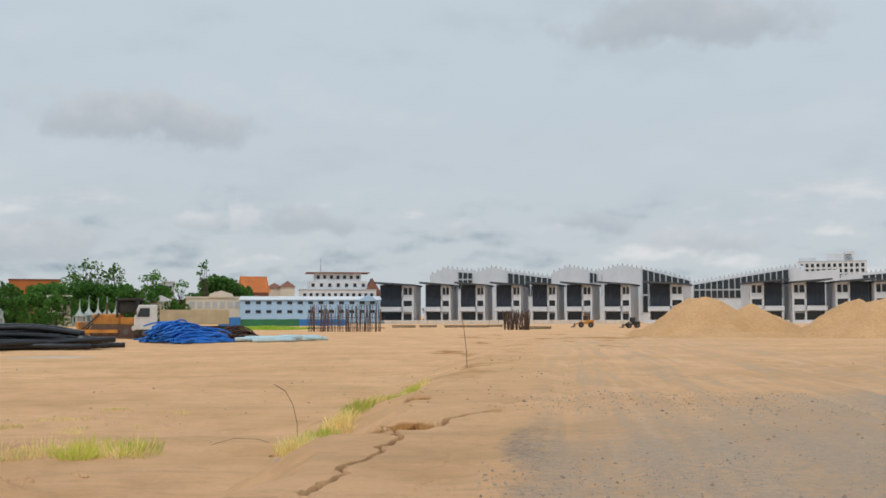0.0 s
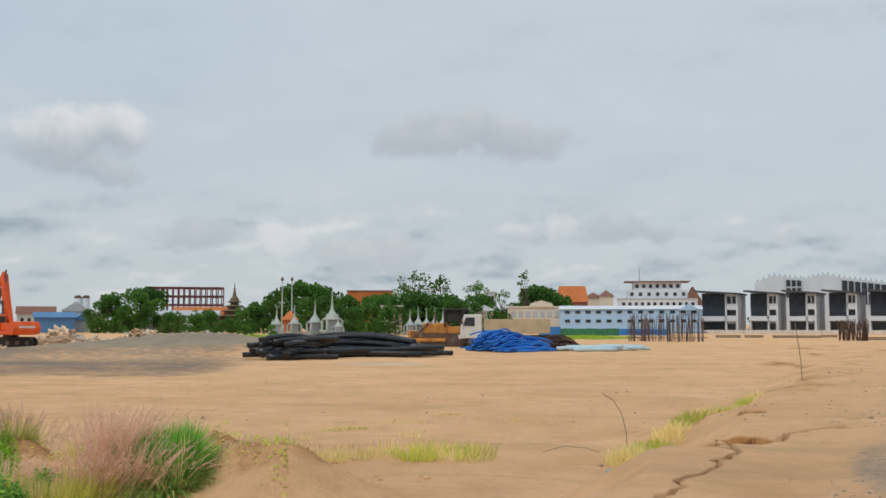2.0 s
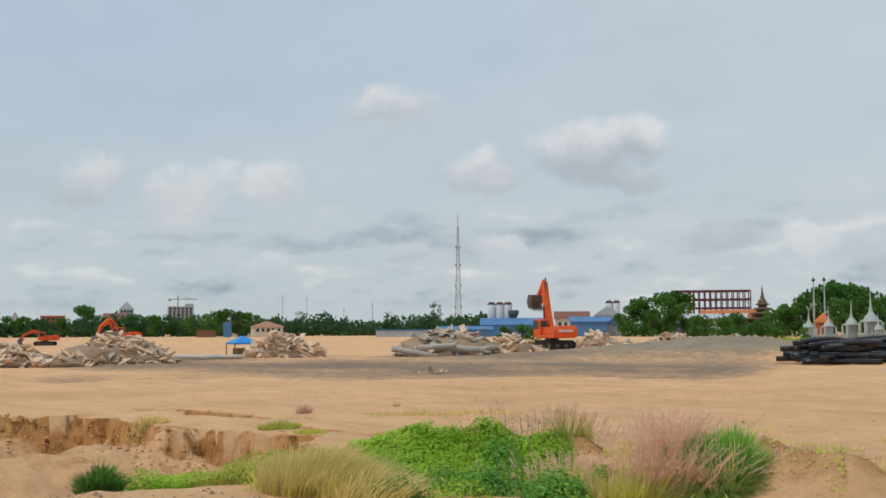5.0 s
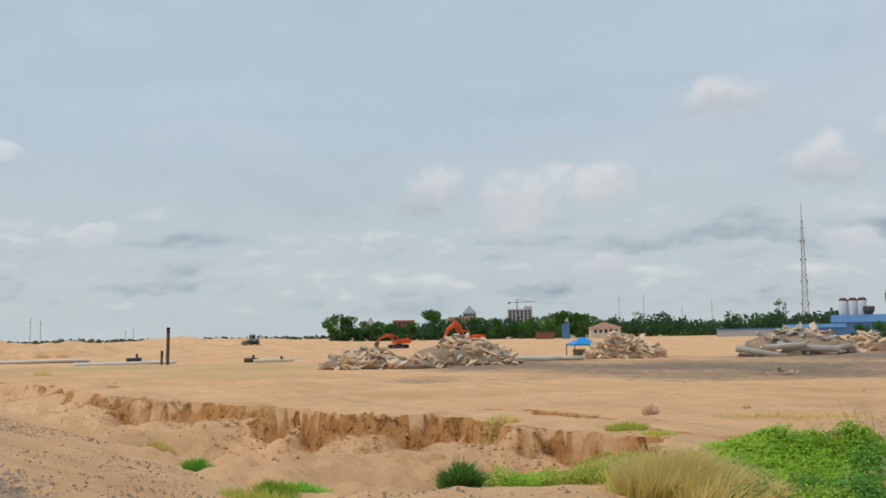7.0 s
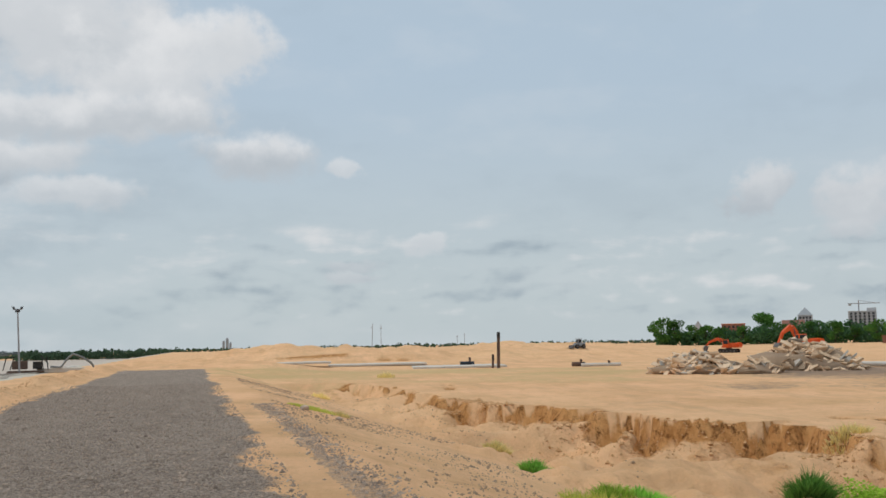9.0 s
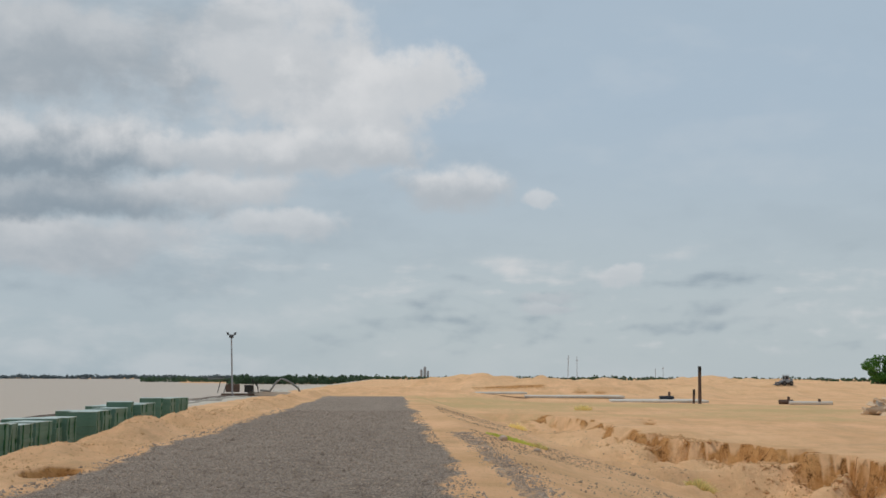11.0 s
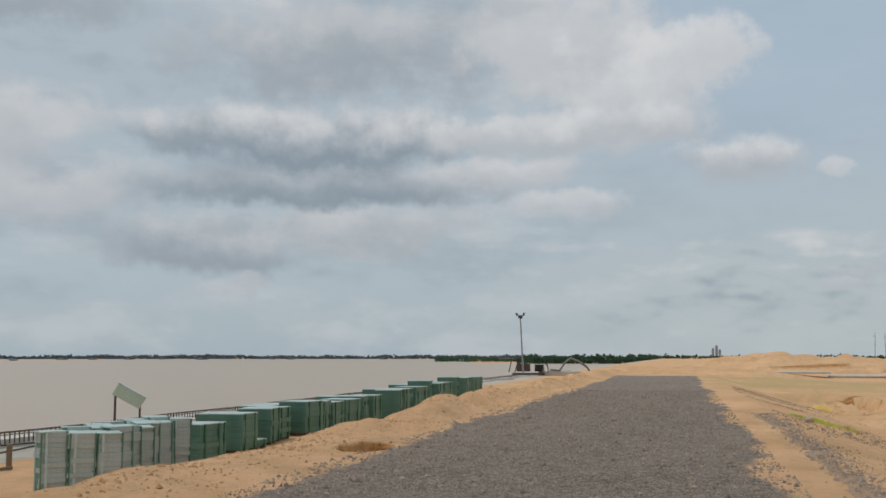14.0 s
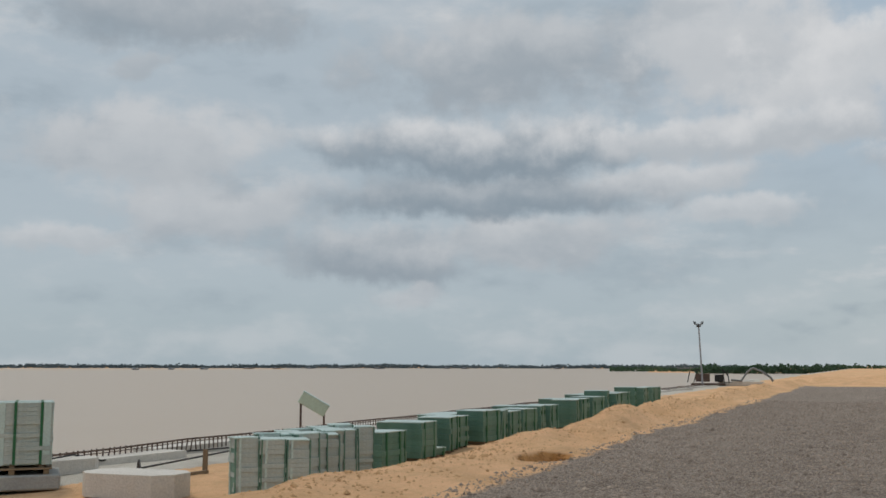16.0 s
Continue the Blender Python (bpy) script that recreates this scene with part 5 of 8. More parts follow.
TREES = [  # kind, bearing, distance, scale
    (0, 24.6, 270, 1.0), (1, 23.6, 262, 0.85), (0, 22.2, 262, 0.80), (1, 21.0, 255, 0.95), (4, 20.2, 240, 1.1), (0, 19.4, 265, 1.05), (4, 21.6, 235, 1.2),
    (2, 18.9, 280, 1.32), (2, 18.1, 285, 1.15), (2, 17.3, 290, 1.28), (0, 18.4, 262, 1.1), (1, 17.2, 260, 1.0), (2, 20.0, 285, 0.95), (1, 16.4, 255, 0.85), (2, 15.3, 275, 1.1), (2, 15.5, 278, 1.05), (1, 15.3, 268, 1.0), (0, 15.6, 262, 0.85),
    (3, 12.75, 290, 1.2), (2, 14.0, 290, 0.95), (1, 12.3, 300, 1.35), (0, 11.4, 300, 1.25), (1, 11.0, 305, 1.1), (0, 12.9, 300, 1.05), (4, 14.4, 240, 0.9),
    (0, 25.9, 280, 1.35), (1, 25.1, 285, 1.4), (1, 24.2, 285, 1.3), (0, 26.8, 285, 1.1), (0, 23.4, 275, 1.2),
    (1, 34.7, 300, 1.1), (0, 33.5, 295, 1.35), (1, 33.0, 300, 1.25), (0, 35.5, 300, 0.95), (4, 34.2, 290, 1.2), (4, 31.8, 285, 0.9), (4, 29.8, 280, 1.0), (4, 27.5, 285, 1.3), (0, 27.4, 300, 0.95), (4, 28.9, 275, 0.7),
    (4, 42.2, 190, 0.45), (4, 41.2, 185, 0.5), (4, 40.6, 190, 0.4), (4, 30.5, 260, 0.8), (4, 26.6, 215, 0.4), (4, 28.0, 218, 0.4),
    (0, 57.9, 385, 1.0), (1, 57.2, 380, 0.98), (1, 56.5, 378, 0.9), (0, 55.9, 385, 0.95), (1, 62.0 + 2.4, 420, 1.2), (0, 69.6, 400, 1.15), (1, 68.9, 405, 0.95), (0, 68.0, 405, 0.85), (0, 63.6, 410, 0.9),
    (1, 60.9, 400, 0.8), (0, 58.9, 395, 0.9), (1, 61.9, 410, 0.85), (2, 45.9, 420, 1.05), (2, 53.2, 500, 0.9),
    (0, 23.0, 250, 0.75), (1, 22.5, 258, 0.95), (4, 22.9, 232, 1.1), (1, 20.4, 262, 1.0), (0, 19.9, 250, 0.8), (4, 19.0, 256, 1.0), (4, 18.0, 257, 1.0), (4, 17.0, 258, 0.95), (0, 16.1, 262, 0.7), (4, 15.9, 255, 0.9), (1, 14.7, 280, 0.7), (0, 13.5, 300, 0.95),
    (2, 17.8, 292, 1.1), (2, 19.3, 290, 1.1), (0, 17.7, 265, 1.05), (1, 18.9, 262, 1.05), (1, 11.9, 298, 1.3), (1, 10.8, 300, 0.95),
    (0, 66.6, 410, 0.75), (1, 65.4, 405, 0.7), (1, 67.3, 402, 0.75), (0, 60.0, 402, 0.65),
]
for i, (k, a, d, s) in enumerate(TREES):
    plant_tree(k, a, d, s, i * 67.0)


def woods(name, label, az0, az1, d0, d1, n, h, size, material, seed, base=0.0):
    """A far wood: trunk-less masses of leaf clumps with an uneven top."""
    rng = np.random.default_rng(seed)
    a = rng.uniform(az0, az1, n)
    d = rng.uniform(d0, d1, n)
    top = h * (0.62 + 0.55 * (fbm(a * 1.1, a * 0 + seed, 4, seed) + 0.4) + 0.15 * rng.normal(size=n))
    x, y = -np.sin(np.radians(a)) * d, np.cos(np.radians(a)) * d
    centres = np.stack([x, y, base + np.maximum(top, 0.25 * h) * rng.uniform(0.08, 0.82, n)], 1)
    me = leaf_mesh(name, centres, np.full(n, h * 0.2), 14 / (h * 0.2) ** 2, size, seed, material, 0.9)
    return tagged(new(name, me), label, "trees", kind="stuff")


woods("woodland", "dark green wood along the site edge", 42.6, 69.9, 400, 440, 2200, 7.6, 0.7, M["leaf_wood"], 11)
woods("woodland", "green scrub behind the temple grounds", 10.5, 36.0, 300, 330, 900, 6.5, 0.55, M["leaf"], 12)
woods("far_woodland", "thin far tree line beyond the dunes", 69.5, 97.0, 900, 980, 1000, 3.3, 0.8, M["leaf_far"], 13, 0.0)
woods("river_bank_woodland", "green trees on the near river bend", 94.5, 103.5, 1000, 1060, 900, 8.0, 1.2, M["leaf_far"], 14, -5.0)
woods("far_bank_woodland", "tree line on the far river bank, haze put into its colour", 101.0, 146.0, 2560, 2700, 4200, 9.5, 2.0, M["leaf_haze"], 15, -4.9)
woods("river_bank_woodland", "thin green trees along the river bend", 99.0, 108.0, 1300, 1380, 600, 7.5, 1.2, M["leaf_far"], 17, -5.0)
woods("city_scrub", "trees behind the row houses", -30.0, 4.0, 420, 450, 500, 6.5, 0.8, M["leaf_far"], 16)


# boats on the river
for a, d, w in ((120.5, 2150, 26), (115.8, 2200, 18), (116.8, 2230, 14), (127.5, 2000, 22), (129.8, 1800, 14), (126.0, 2050, 16), (133.3, 1700, 12), (131.5, 1760, 10), (124.2, 2240, 20), (110.8, 2250, 16), (122.5, 2300, 14)):
    bt = thing("river_boat", "dark low river boat with a cabin", "boat", facing(a, d, 15, -5.0), "river boats")
    bm = bm_new()
    prism(bm, [(-w / 2, 1.6), (-w * 0.4, 0.0), (w * 0.42, 0.0), (w / 2, 2.0), (w * 0.3, 1.5), (-w * 0.3, 1.4)], -2, 2)
    part("hull", bm, M["steel"], bt)
    bm = bm_new()
    box(bm, (-w * 0.15, 0, 2.4), (w * 0.35, 3.0, 2.2))
    part("cabin", bm, M["tower_grey"], bt)


# ---- machines ----
def wheel(parent, c, r, w, tyre="rubber"):
    wh = bm_new()
    tube(wh, (c[0], c[1] - w / 2, c[2]), (c[0], c[1] + w / 2, c[2]), r, None, 14)
    ty = part("wheel", wh, M[tyre], parent)
    rm = bm_new()
    tube(rm, (c[0], c[1] - w / 2 - 0.03, c[2]), (c[0], c[1] + w / 2 + 0.03, c[2]), r * 0.5, None, 10)
    part("rim", rm, M["steel"], ty)


def crawler(parent, y, length, h, w, material="rubber"):
    """One crawler track: a rounded belt with shoes, rollers inside."""
    bm = bm_new()
    n = 10
    out = [(length / 2 - h / 2 + math.cos(math.pi * (0.5 - k / n)) * h / 2, h / 2 + math.sin(math.pi * (0.5 - k / n)) * h / 2) for k in range(n + 1)]
    out += [(-x, z) for x, z in reversed(out)]
    prism(bm, out, y - w / 2, y + w / 2)
    tr = part("crawler_track", bm, M[material], parent)
    bm = bm_new()
    for k in range(int(length / 0.28)):
        x = -length / 2 + 0.3 + k * 0.28
        if x < length / 2 - 0.3:
            box(bm, (x, y, h + 0.02), (0.06, w, 0.06))
    part("track_shoes", bm, M["steel"], tr)
    bm = bm_new()
    for k in range(5):
        tube(bm, (-length / 2 + 0.5 + k * (length - 1) / 4, y - w / 2 - 0.04, h * 0.45), (-length / 2 + 0.5 + k * (length - 1) / 4, y + w / 2 + 0.04, h * 0.45), h * 0.22, None, 10)
    part("rollers", bm, M["steel"], tr)


def arm_section(bm, a, b, w0, w1, t):
    """A box-section arm from a to b in the x,z plane."""
    a, b = Vector(a), Vector(b)
    d = (b - a).normalized()
    nrm = Vector((-d.z, 0, d.x))
    pts = [a + nrm * w0, b + nrm * w1, b - nrm * w1, a - nrm * w0]
    prism(bm, [(p.x, p.z) for p in pts], a.y - t / 2, a.y + t / 2)


def excavator(m, swing, boom, stick, bucket, label):
    ex = thing("excavator", label, "excavator", m, "excavators")
    for y in (-1.15, 1.15):
        crawler(ex, y, 4.6, 0.95, 0.62)
    bm = bm_new()
    box(bm, (0, 0, 0.75), (1.8, 1.9, 0.5))
    tube(bm, (0, 0, 0.95), (0, 0, 1.2), 0.75, None, 16)
    part("undercarriage", bm, M["steel"], ex)
    r = pose(0, 0, 0, 0, 0, swing)
    bm = bm_new()
    box(bm, (-0.5, 0, 1.38), (4.2, 2.7, 0.34), r, 0.05)
    part("deck", bm, M["orange"], ex)
    bm = bm_new()
    box(bm, (-1.1, -0.2, 1.95), (2.6, 2.4, 0.85), r, 0.08)
    part("engine_hood", bm, M["orange"], ex)
    bm = bm_new()
    bmc = [(-2.9, 1.3), (-2.2, 1.25), (-2.2, 2.5), (-2.75, 2.45), (-3.05, 1.9)]
    prism(bm, bmc, -1.4, 1.4, r)
    part("counterweight", bm, M["orange"], ex)
    bm = bm_new()
    box(bm, (-3.03, 0, 1.95), (0.1, 1.6, 0.22), r)
    part("marking_bar", bm, M["truck_white"], ex, "plain white band")
    bm = bm_new()
    box(bm, (0.95, 0.85, 2.35), (1.5, 1.0, 1.7), r, 0.1)
    cab = part("cab", bm, M["orange"], ex)
    for c, s in (((1.0, 1.36, 2.6), (1.1, 0.04, 0.9)), ((1.71, 0.85, 2.5), (0.04, 0.8, 1.1)), ((1.0, 0.34, 2.6), (1.1, 0.04, 0.9)), ((0.19, 0.85, 2.7), (0.04, 0.7, 0.6))):
        bm = bm_new()
        box(bm, c, s, r)
        part("cab_window", bm, M["window"], cab)
    bm = bm_new()
    for a, b, w0, w1 in zip(boom, boom[1:], (0.30, 0.46, 0.38), (0.46, 0.38, 0.20)):
        arm_section(bm, a, b, w0, w1, 0.5)
    bmesh.ops.transform(bm, matrix=r, verts=bm.verts)
    part("boom", bm, M["orange"], ex)
    bm = bm_new()
    arm_section(bm, stick[0], stick[1], 0.26, 0.13, 0.34)
    bmesh.ops.transform(bm, matrix=r, verts=bm.verts)
    part("stick", bm, M["orange"], ex)
    bm = bm_new()
    mid = (Vector(boom[1]) + Vector(boom[2])) / 2
    tube(bm, r @ Vector((1.2, 0.2, 1.7)), r @ Vector((mid.x, 0.2, mid.z)), 0.09)
    tube(bm, r @ Vector((mid.x, 0, mid.z + 0.4)), r @ (Vector(stick[0]) + Vector((-0.2, 0, 0.35))), 0.08)
    part("hydraulic_ram", bm, M["steel"], ex)
    bm = bm_new()
    bx, bz = bucket
    prism(bm, [(bx - 0.6, bz + 0.7), (bx + 0.3, bz + 0.8), (bx + 0.7, bz + 0.2), (bx + 0.5, bz - 0.55), (bx - 0.1, bz - 0.8), (bx - 0.65, bz - 0.75), (bx - 0.1, bz - 0.4)], -0.7, 0.7, r)
    bk = part("bucket", bm, M["steel"], ex)
    for k in range(5):
        bm = bm_new()
        arm_section(bm, (bx - 0.45, -0.56 + 0.28 * k, bz - 0.7), (bx - 0.85, -0.56 + 0.28 * k, bz - 1.0), 0.07, 0.03, 0.1)
        bmesh.ops.transform(bm, matrix=r, verts=bm.verts)
        part("tooth", bm, M["steel"], bk)
    return ex


excavator(facing(39.6, 117, 168) @ Matrix.Scale(1.05, 4), -50, [(0.4, -0.2, 1.7), (1.3, -0.2, 3.9), (1.6, -0.2, 5.2), (1.9, -0.2, 7.2)], [(1.85, -0.2, 7.3), (3.5, -0.2, 5.6)], (3.7, 5.1), "orange tracked excavator with raised boom on rubble")
excavator(facing(62.5, 150, 215) @ Matrix.Scale(0.85, 4), 0, [(0.4, -0.2, 1.7), (1.4, -0.2, 3.6), (2.0, -0.2, 4.4), (3.6, -0.2, 3.4)], [(3.5, -0.2, 3.5), (4.6, -0.2, 1.4)], (4.4, 1.1), "orange excavator half hidden behind the rubble piles")
excavator(facing(66.2, 185, 160) @ Matrix.Scale(0.7, 4), 30, [(0.4, -0.2, 1.7), (1.6, -0.2, 3.0), (2.6, -0.2, 3.4), (4.6, -0.2, 2.6)], [(4.5, -0.2, 2.7), (5.8, -0.2, 1.2)], (5.4, 1.0), "distant orange excavator behind the rubble piles")


def bulldozer(m):
    d = thing("bulldozer", "yellow tracked bulldozer with black cab guard", "bulldozer", m)
    for y in (-0.95, 0.95):
        crawler(d, y, 4.4, 1.15, 0.6, "rust")
    bm = bm_new()
    box(bm, (-0.9, 0, 1.5), (2.4, 1.2, 1.1), None, 0.1)
    part("engine_hood", bm, M["yellow"], d)
    bm = bm_new()
    box(bm, (1.1, 0, 1.35), (1.6, 1.9, 0.8), None, 0.06)
    part("rear_body", bm, M["yellow"], d)
    bm = bm_new()
    box(bm, (0.85, 0, 3.25), (1.9, 1.9, 0.22), None, 0.05)
    guard = part("cab_roof", bm, M["rubber"], d, "black steel cab roof")
    bm = bm_new()
    box(bm, (0.8, 0, 2.6), (1.5, 1.5, 1.0), None, 0.05)
    part("seat_box", bm, M["rubber"], d)
    for x in (0.0, 1.65):
        for y in (-0.85, 0.85):
            bm = bm_new()
            box(bm, (x, y, 2.5), (0.16, 0.16, 1.5))
            part("guard_post", bm, M["rubber"], guard)
    bm = bm_new()
    box(bm, (1.55, 0, 2.6), (0.1, 1.6, 1.1))
    part("rear_screen", bm, M["rubber"], guard)
    bm = bm_new()
    tube(bm, (-1.1, 0.3, 2.0), (-1.1, 0.3, 3.0), 0.09)
    part("exhaust", bm, M["rust"], d)
    bm = bm_new()
    prism(bm, [(-3.2, 0.2), (-2.95, 0.15), (-2.85, 0.7), (-2.95, 1.35), (-3.15, 1.4), (-3.05, 0.7)], -1.8, 1.8)
    part("blade", bm, M["yellow"], d)
    for y in (-1.35, 1.35):
        bm = bm_new()
        arm_section(bm, (-3.0, y, 0.6), (0.2, y, 0.6), 0.14, 0.14, 0.16)
        part("push_arm", bm, M["yellow"], d)
    bm = bm_new()
    box(bm, (-2.13, 0, 1.5), (0.06, 0.95, 0.8))
    part("grille", bm, M["steel"], d, "dark radiator grille")
    for y in (-0.68, 0.68):
        bm = bm_new()
        tube(bm, (-1.5, y, 2.1), (-2.85, y, 0.75), 0.07)
        part("lift_cylinder", bm, M["steel"], d)
        bm = bm_new()
        tube(bm, (-2.12, y * 0.6, 1.98), (-2.0, y * 0.6, 1.98), 0.1, None, 10)
        part("headlight", bm, M["film"], d)
    bm = bm_new()
    box(bm, (1.75, 0, 2.05), (0.55, 1.7, 0.75), None, 0.08)
    part("fuel_tank", bm, M["yellow"], d)
    bm = bm_new()
    box(bm, (2.35, 0, 0.9), (0.5, 1.0, 0.9))
    box(bm, (2.7, 0, 0.5), (0.2, 0.25, 1.0))
    part("ripper", bm, M["rust"], d)
    return d


bulldozer(facing(17.1, 112, -12) @ Matrix.Scale(1.2, 4))


def dump_truck(m):
    t = thing("dump_truck", "white dump truck with cream tipper bed", "truck", m)
    bm = bm_new()
    box(bm, (0.3, 0, 0.95), (8.2, 0.9, 0.35))
    part("chassis", bm, M["rust"], t)
    bm = bm_new()
    prism(bm, [(-4.3, 0.8), (-2.2, 0.8), (-2.2, 3.1), (-3.9, 3.1), (-4.25, 2.0)], -1.2, 1.2)
    bmesh.ops.bevel(bm, geom=list(bm.edges), offset=0.07, segments=1, affect="EDGES")
    cab = part("cab", bm, M["truck_white"], t)
    for y in (-1.215, 1.215):
        bm = bm_new()
        prism(bm, [(-4.0, 2.0), (-2.9, 2.0), (-2.9, 2.8), (-3.75, 2.8)], y - 0.02, y + 0.02)
        part("side_window", bm, M["window"], cab)
    bm = bm_new()
    prism(bm, [(-4.28, 2.05), (-4.22, 2.05), (-3.93, 2.95), (-3.99, 2.95)], -1.0, 1.0)
    part("windscreen", bm, M["window"], cab)
    bm = bm_new()
    box(bm, (-4.32, 0, 0.95), (0.25, 2.4, 0.4))
    part("bumper", bm, M["truck_white"], cab)
    for y in (-0.9, 0.9):
        bm = bm_new()
        box(bm, (-4.46, y, 1.0), (0.05, 0.4, 0.18))
        part("headlight", bm, M["film"], cab)
    bm = bm_new()
    box(bm, (-4.1, -1.4, 2.4), (0.1, 0.12, 0.5))
    part("mirror", bm, M["rubber"], cab)
    bm = bm_new()
    box(bm, (1.15, 0, 1.35), (6.2, 2.4, 0.14))
    for y in (-1.2, 1.2):
        box(bm, (1.15, y, 2.0), (6.2, 0.1, 1.3))
    box(bm, (-1.95, 0, 2.2), (0.12, 2.4, 1.7))
    box(bm, (4.25, 0, 2.0), (0.1, 2.4, 1.3))
    bed = part("tipper_bed", bm, M["truck_bed"], t)
    for k in range(7):
        bm = bm_new()
        box(bm, (-1.6 + k * 0.93, -1.28, 2.0), (0.12, 0.08, 1.3))
        part("bed_rib", bm, M["truck_bed"], bed)
    for x in (-3.3, 2.2, 3.5):
        for y in (-1.0, 1.0):
            wheel(t, (x, y, 0.52), 0.52, 0.32)
    bm = bm_new()
    box(bm, (-1.4, -1.1, 1.0), (0.9, 0.4, 0.5))
    part("fuel_tank", bm, M["steel"], t)
    return t


dump_truck(facing(13.95, 110, 2) @ Matrix.Scale(1.08, 4))


def small_loader(m, label, s=1.0, paint="yellow"):
    l = thing("wheel_loader", label, "loader", m @ Matrix.Scale(s, 4), "small loaders")
    bm = bm_new()
    box(bm, (0.8, 0, 1.1), (1.8, 1.3, 0.8), None, 0.06)
    box(bm, (-0.5, 0, 0.9), (1.4, 0.9, 0.4))
    part("body", bm, M[paint], l)
    bm = bm_new()
    box(bm, (0.1, 0, 2.5), (1.2, 1.3, 0.12))
    for x in (-0.4, 0.6):
        for y in (-0.55, 0.55):
            box(bm, (x, y, 1.9), (0.1, 0.1, 1.2))
    part("cab_frame", bm, M[paint], l)
    bm = bm_new()
    box(bm, (0.1, 0, 1.9), (0.9, 1.1, 0.9))
    part("cab_window", bm, M["window"], l)
    bm = bm_new()
    arm_section(bm, (-0.6, -0.5, 1.4), (-2.0, -0.5, 0.5), 0.12, 0.1, 0.15)
    arm_section(bm, (-0.6, 0.5, 1.4), (-2.0, 0.5, 0.5), 0.12, 0.1, 0.15)
    part("lift_arm", bm, M[paint], l)
    bm = bm_new()
    prism(bm, [(-2.9, 0.1), (-2.0, 0.1), (-2.0, 0.9), (-2.2, 0.9), (-2.3, 0.35), (-2.9, 0.2)], -1.1, 1.1)
    part("bucket", bm, M["steel"], l)
    for x in (-0.8, 1.1):
        for y in (-0.75, 0.75):
            wheel(l, (x, y, 0.55), 0.55, 0.4)


small_loader(facing(-7.7, 189, 0), "small yellow wheel loader on the sandy track", 0.9)
small_loader(facing(-10.2, 185, 10), "low dark loader parked beside sand pile", 0.75, "rubber")
small_loader(facing(74.05, 165, 30), "small pale loader on the dunes", 0.6, "tower_grey")


# ---- pipes, rebar, rubble ----
def bent_tube(bm, pts, r, seg=7):
    rings = []
    pts = [Vector(p) for p in pts]
    for i, p in enumerate(pts):
        d = (pts[min(i + 1, len(pts) - 1)] - pts[max(i - 1, 0)]).normalized()
        q = d.to_track_quat("Z", "Y")
        rings.append([bm.verts.new(p + q @ Vector((r * math.cos(6.2832 * k / seg), r * math.sin(6.2832 * k / seg), 0))) for k in range(seg)])
    for a, b in zip(rings, rings[1:]):
        for k in range(seg):
            bm.faces.new((a[k], a[(k + 1) % seg], b[(k + 1) % seg], b[k]))
    bm.faces.new(rings[0][::-1])
    bm.faces.new(rings[-1])
    return bm


def pipe_heap(name, label, m, n, length, width, top, r, material, seed, wander=6.0, sag=0.3, skew=0.0):
    """Long pipes thrown on a heap, highest in the middle, each a part."""
    rng = random.Random(seed)
    h = thing(name, label, "pipes", m)
    for k in range(n):
        f = rng.uniform(-1, 1)
        lay = rng.random()
        z = r + max(0.0, (1 - f * f) * top * lay)
        y = f * width / 2
        ang = radians(rng.uniform(-wander, wander) + skew)
        ln = length * rng.uniform(0.7, 1.05)
        cx = rng.uniform(-0.12, 0.12) * length
        pts = []
        bow = rng.uniform(-0.25, 0.25)
        tilt = rng.uniform(-0.10, 0.10) * lay
        for i in range(7):
            t = i / 6 - 0.5
            pts.append((cx + math.cos(ang) * ln * t, y + math.sin(ang) * ln * t + bow * (4 * t * t - 0.5), max(r, z * (1 - sag * 4 * t * t) + tilt * ln * t)))
        bm = bm_new()
        bent_tube(bm, pts, r, 8)
        smooth(part("pipe", bm, M[material], h))
    return h


pipe_heap("black_pipe_heap", "heap of long black plastic pipes on sand", facing(21.8, 77, 8), 34, 9.0, 6.0, 1.9, 0.18, "black_pipe", 3, 26.0, 0.3)
pipe_heap("black_pipe_heap", "loose ends of black pipes on the ground", facing(25.4, 72.0, 30), 22, 5.0, 4.4, 1.5, 0.18, "black_pipe", 4, 38.0, 0.15)
pipe_heap("black_pipe_heap", "long black pipes stretched over sand", facing(20.6, 76, 4), 8, 9.0, 3.2, 0.4, 0.18, "black_pipe", 5, 4.0, 0.2)
pipe_heap("blue_pipe_heap", "heap of thin blue plastic pipes", facing(14.2, 87.5, 35), 170, 3.6, 5.4, 1.8, 0.062, "blue_pipe", 6, 26.0, 0.3)
pipe_heap("blue_pipe_heap", "flattened end of the blue pipe heap", facing(12.6, 88.5, 30), 55, 3.2, 3.0, 1.35, 0.07, "blue_pipe", 7, 28.0, 0.35)
pipe_heap("rusty_pipe_heap", "tangle of dark rusty pipes and bars", facing(11.0, 92, 20), 70, 3.0, 3.4, 1.35, 0.055, "brown_pipe", 8, 50.0, 0.4)
pipe_heap("pale_pipe_heap", "few pale blue pipes lying on sand", facing(9.0, 88, 25), 8, 5.5, 1.8, 0.5, 0.15, "pale_pipe", 9, 24.0, 0.1)
pipe_heap("pale_pipe_heap", "pale blue pipes across one another", facing(7.9, 91, -4), 6, 4.2, 1.4, 0.5, 0.14, "pale_pipe", 10, 9.0, 0.1)
pipe_heap("pale_pipe_heap", "pale concrete pipe lying beside rubble", facing(59.0, 84, 3), 2, 8.5, 0.9, 0.1, 0.17, "pale_concrete", 12, 1.0, 0.0)


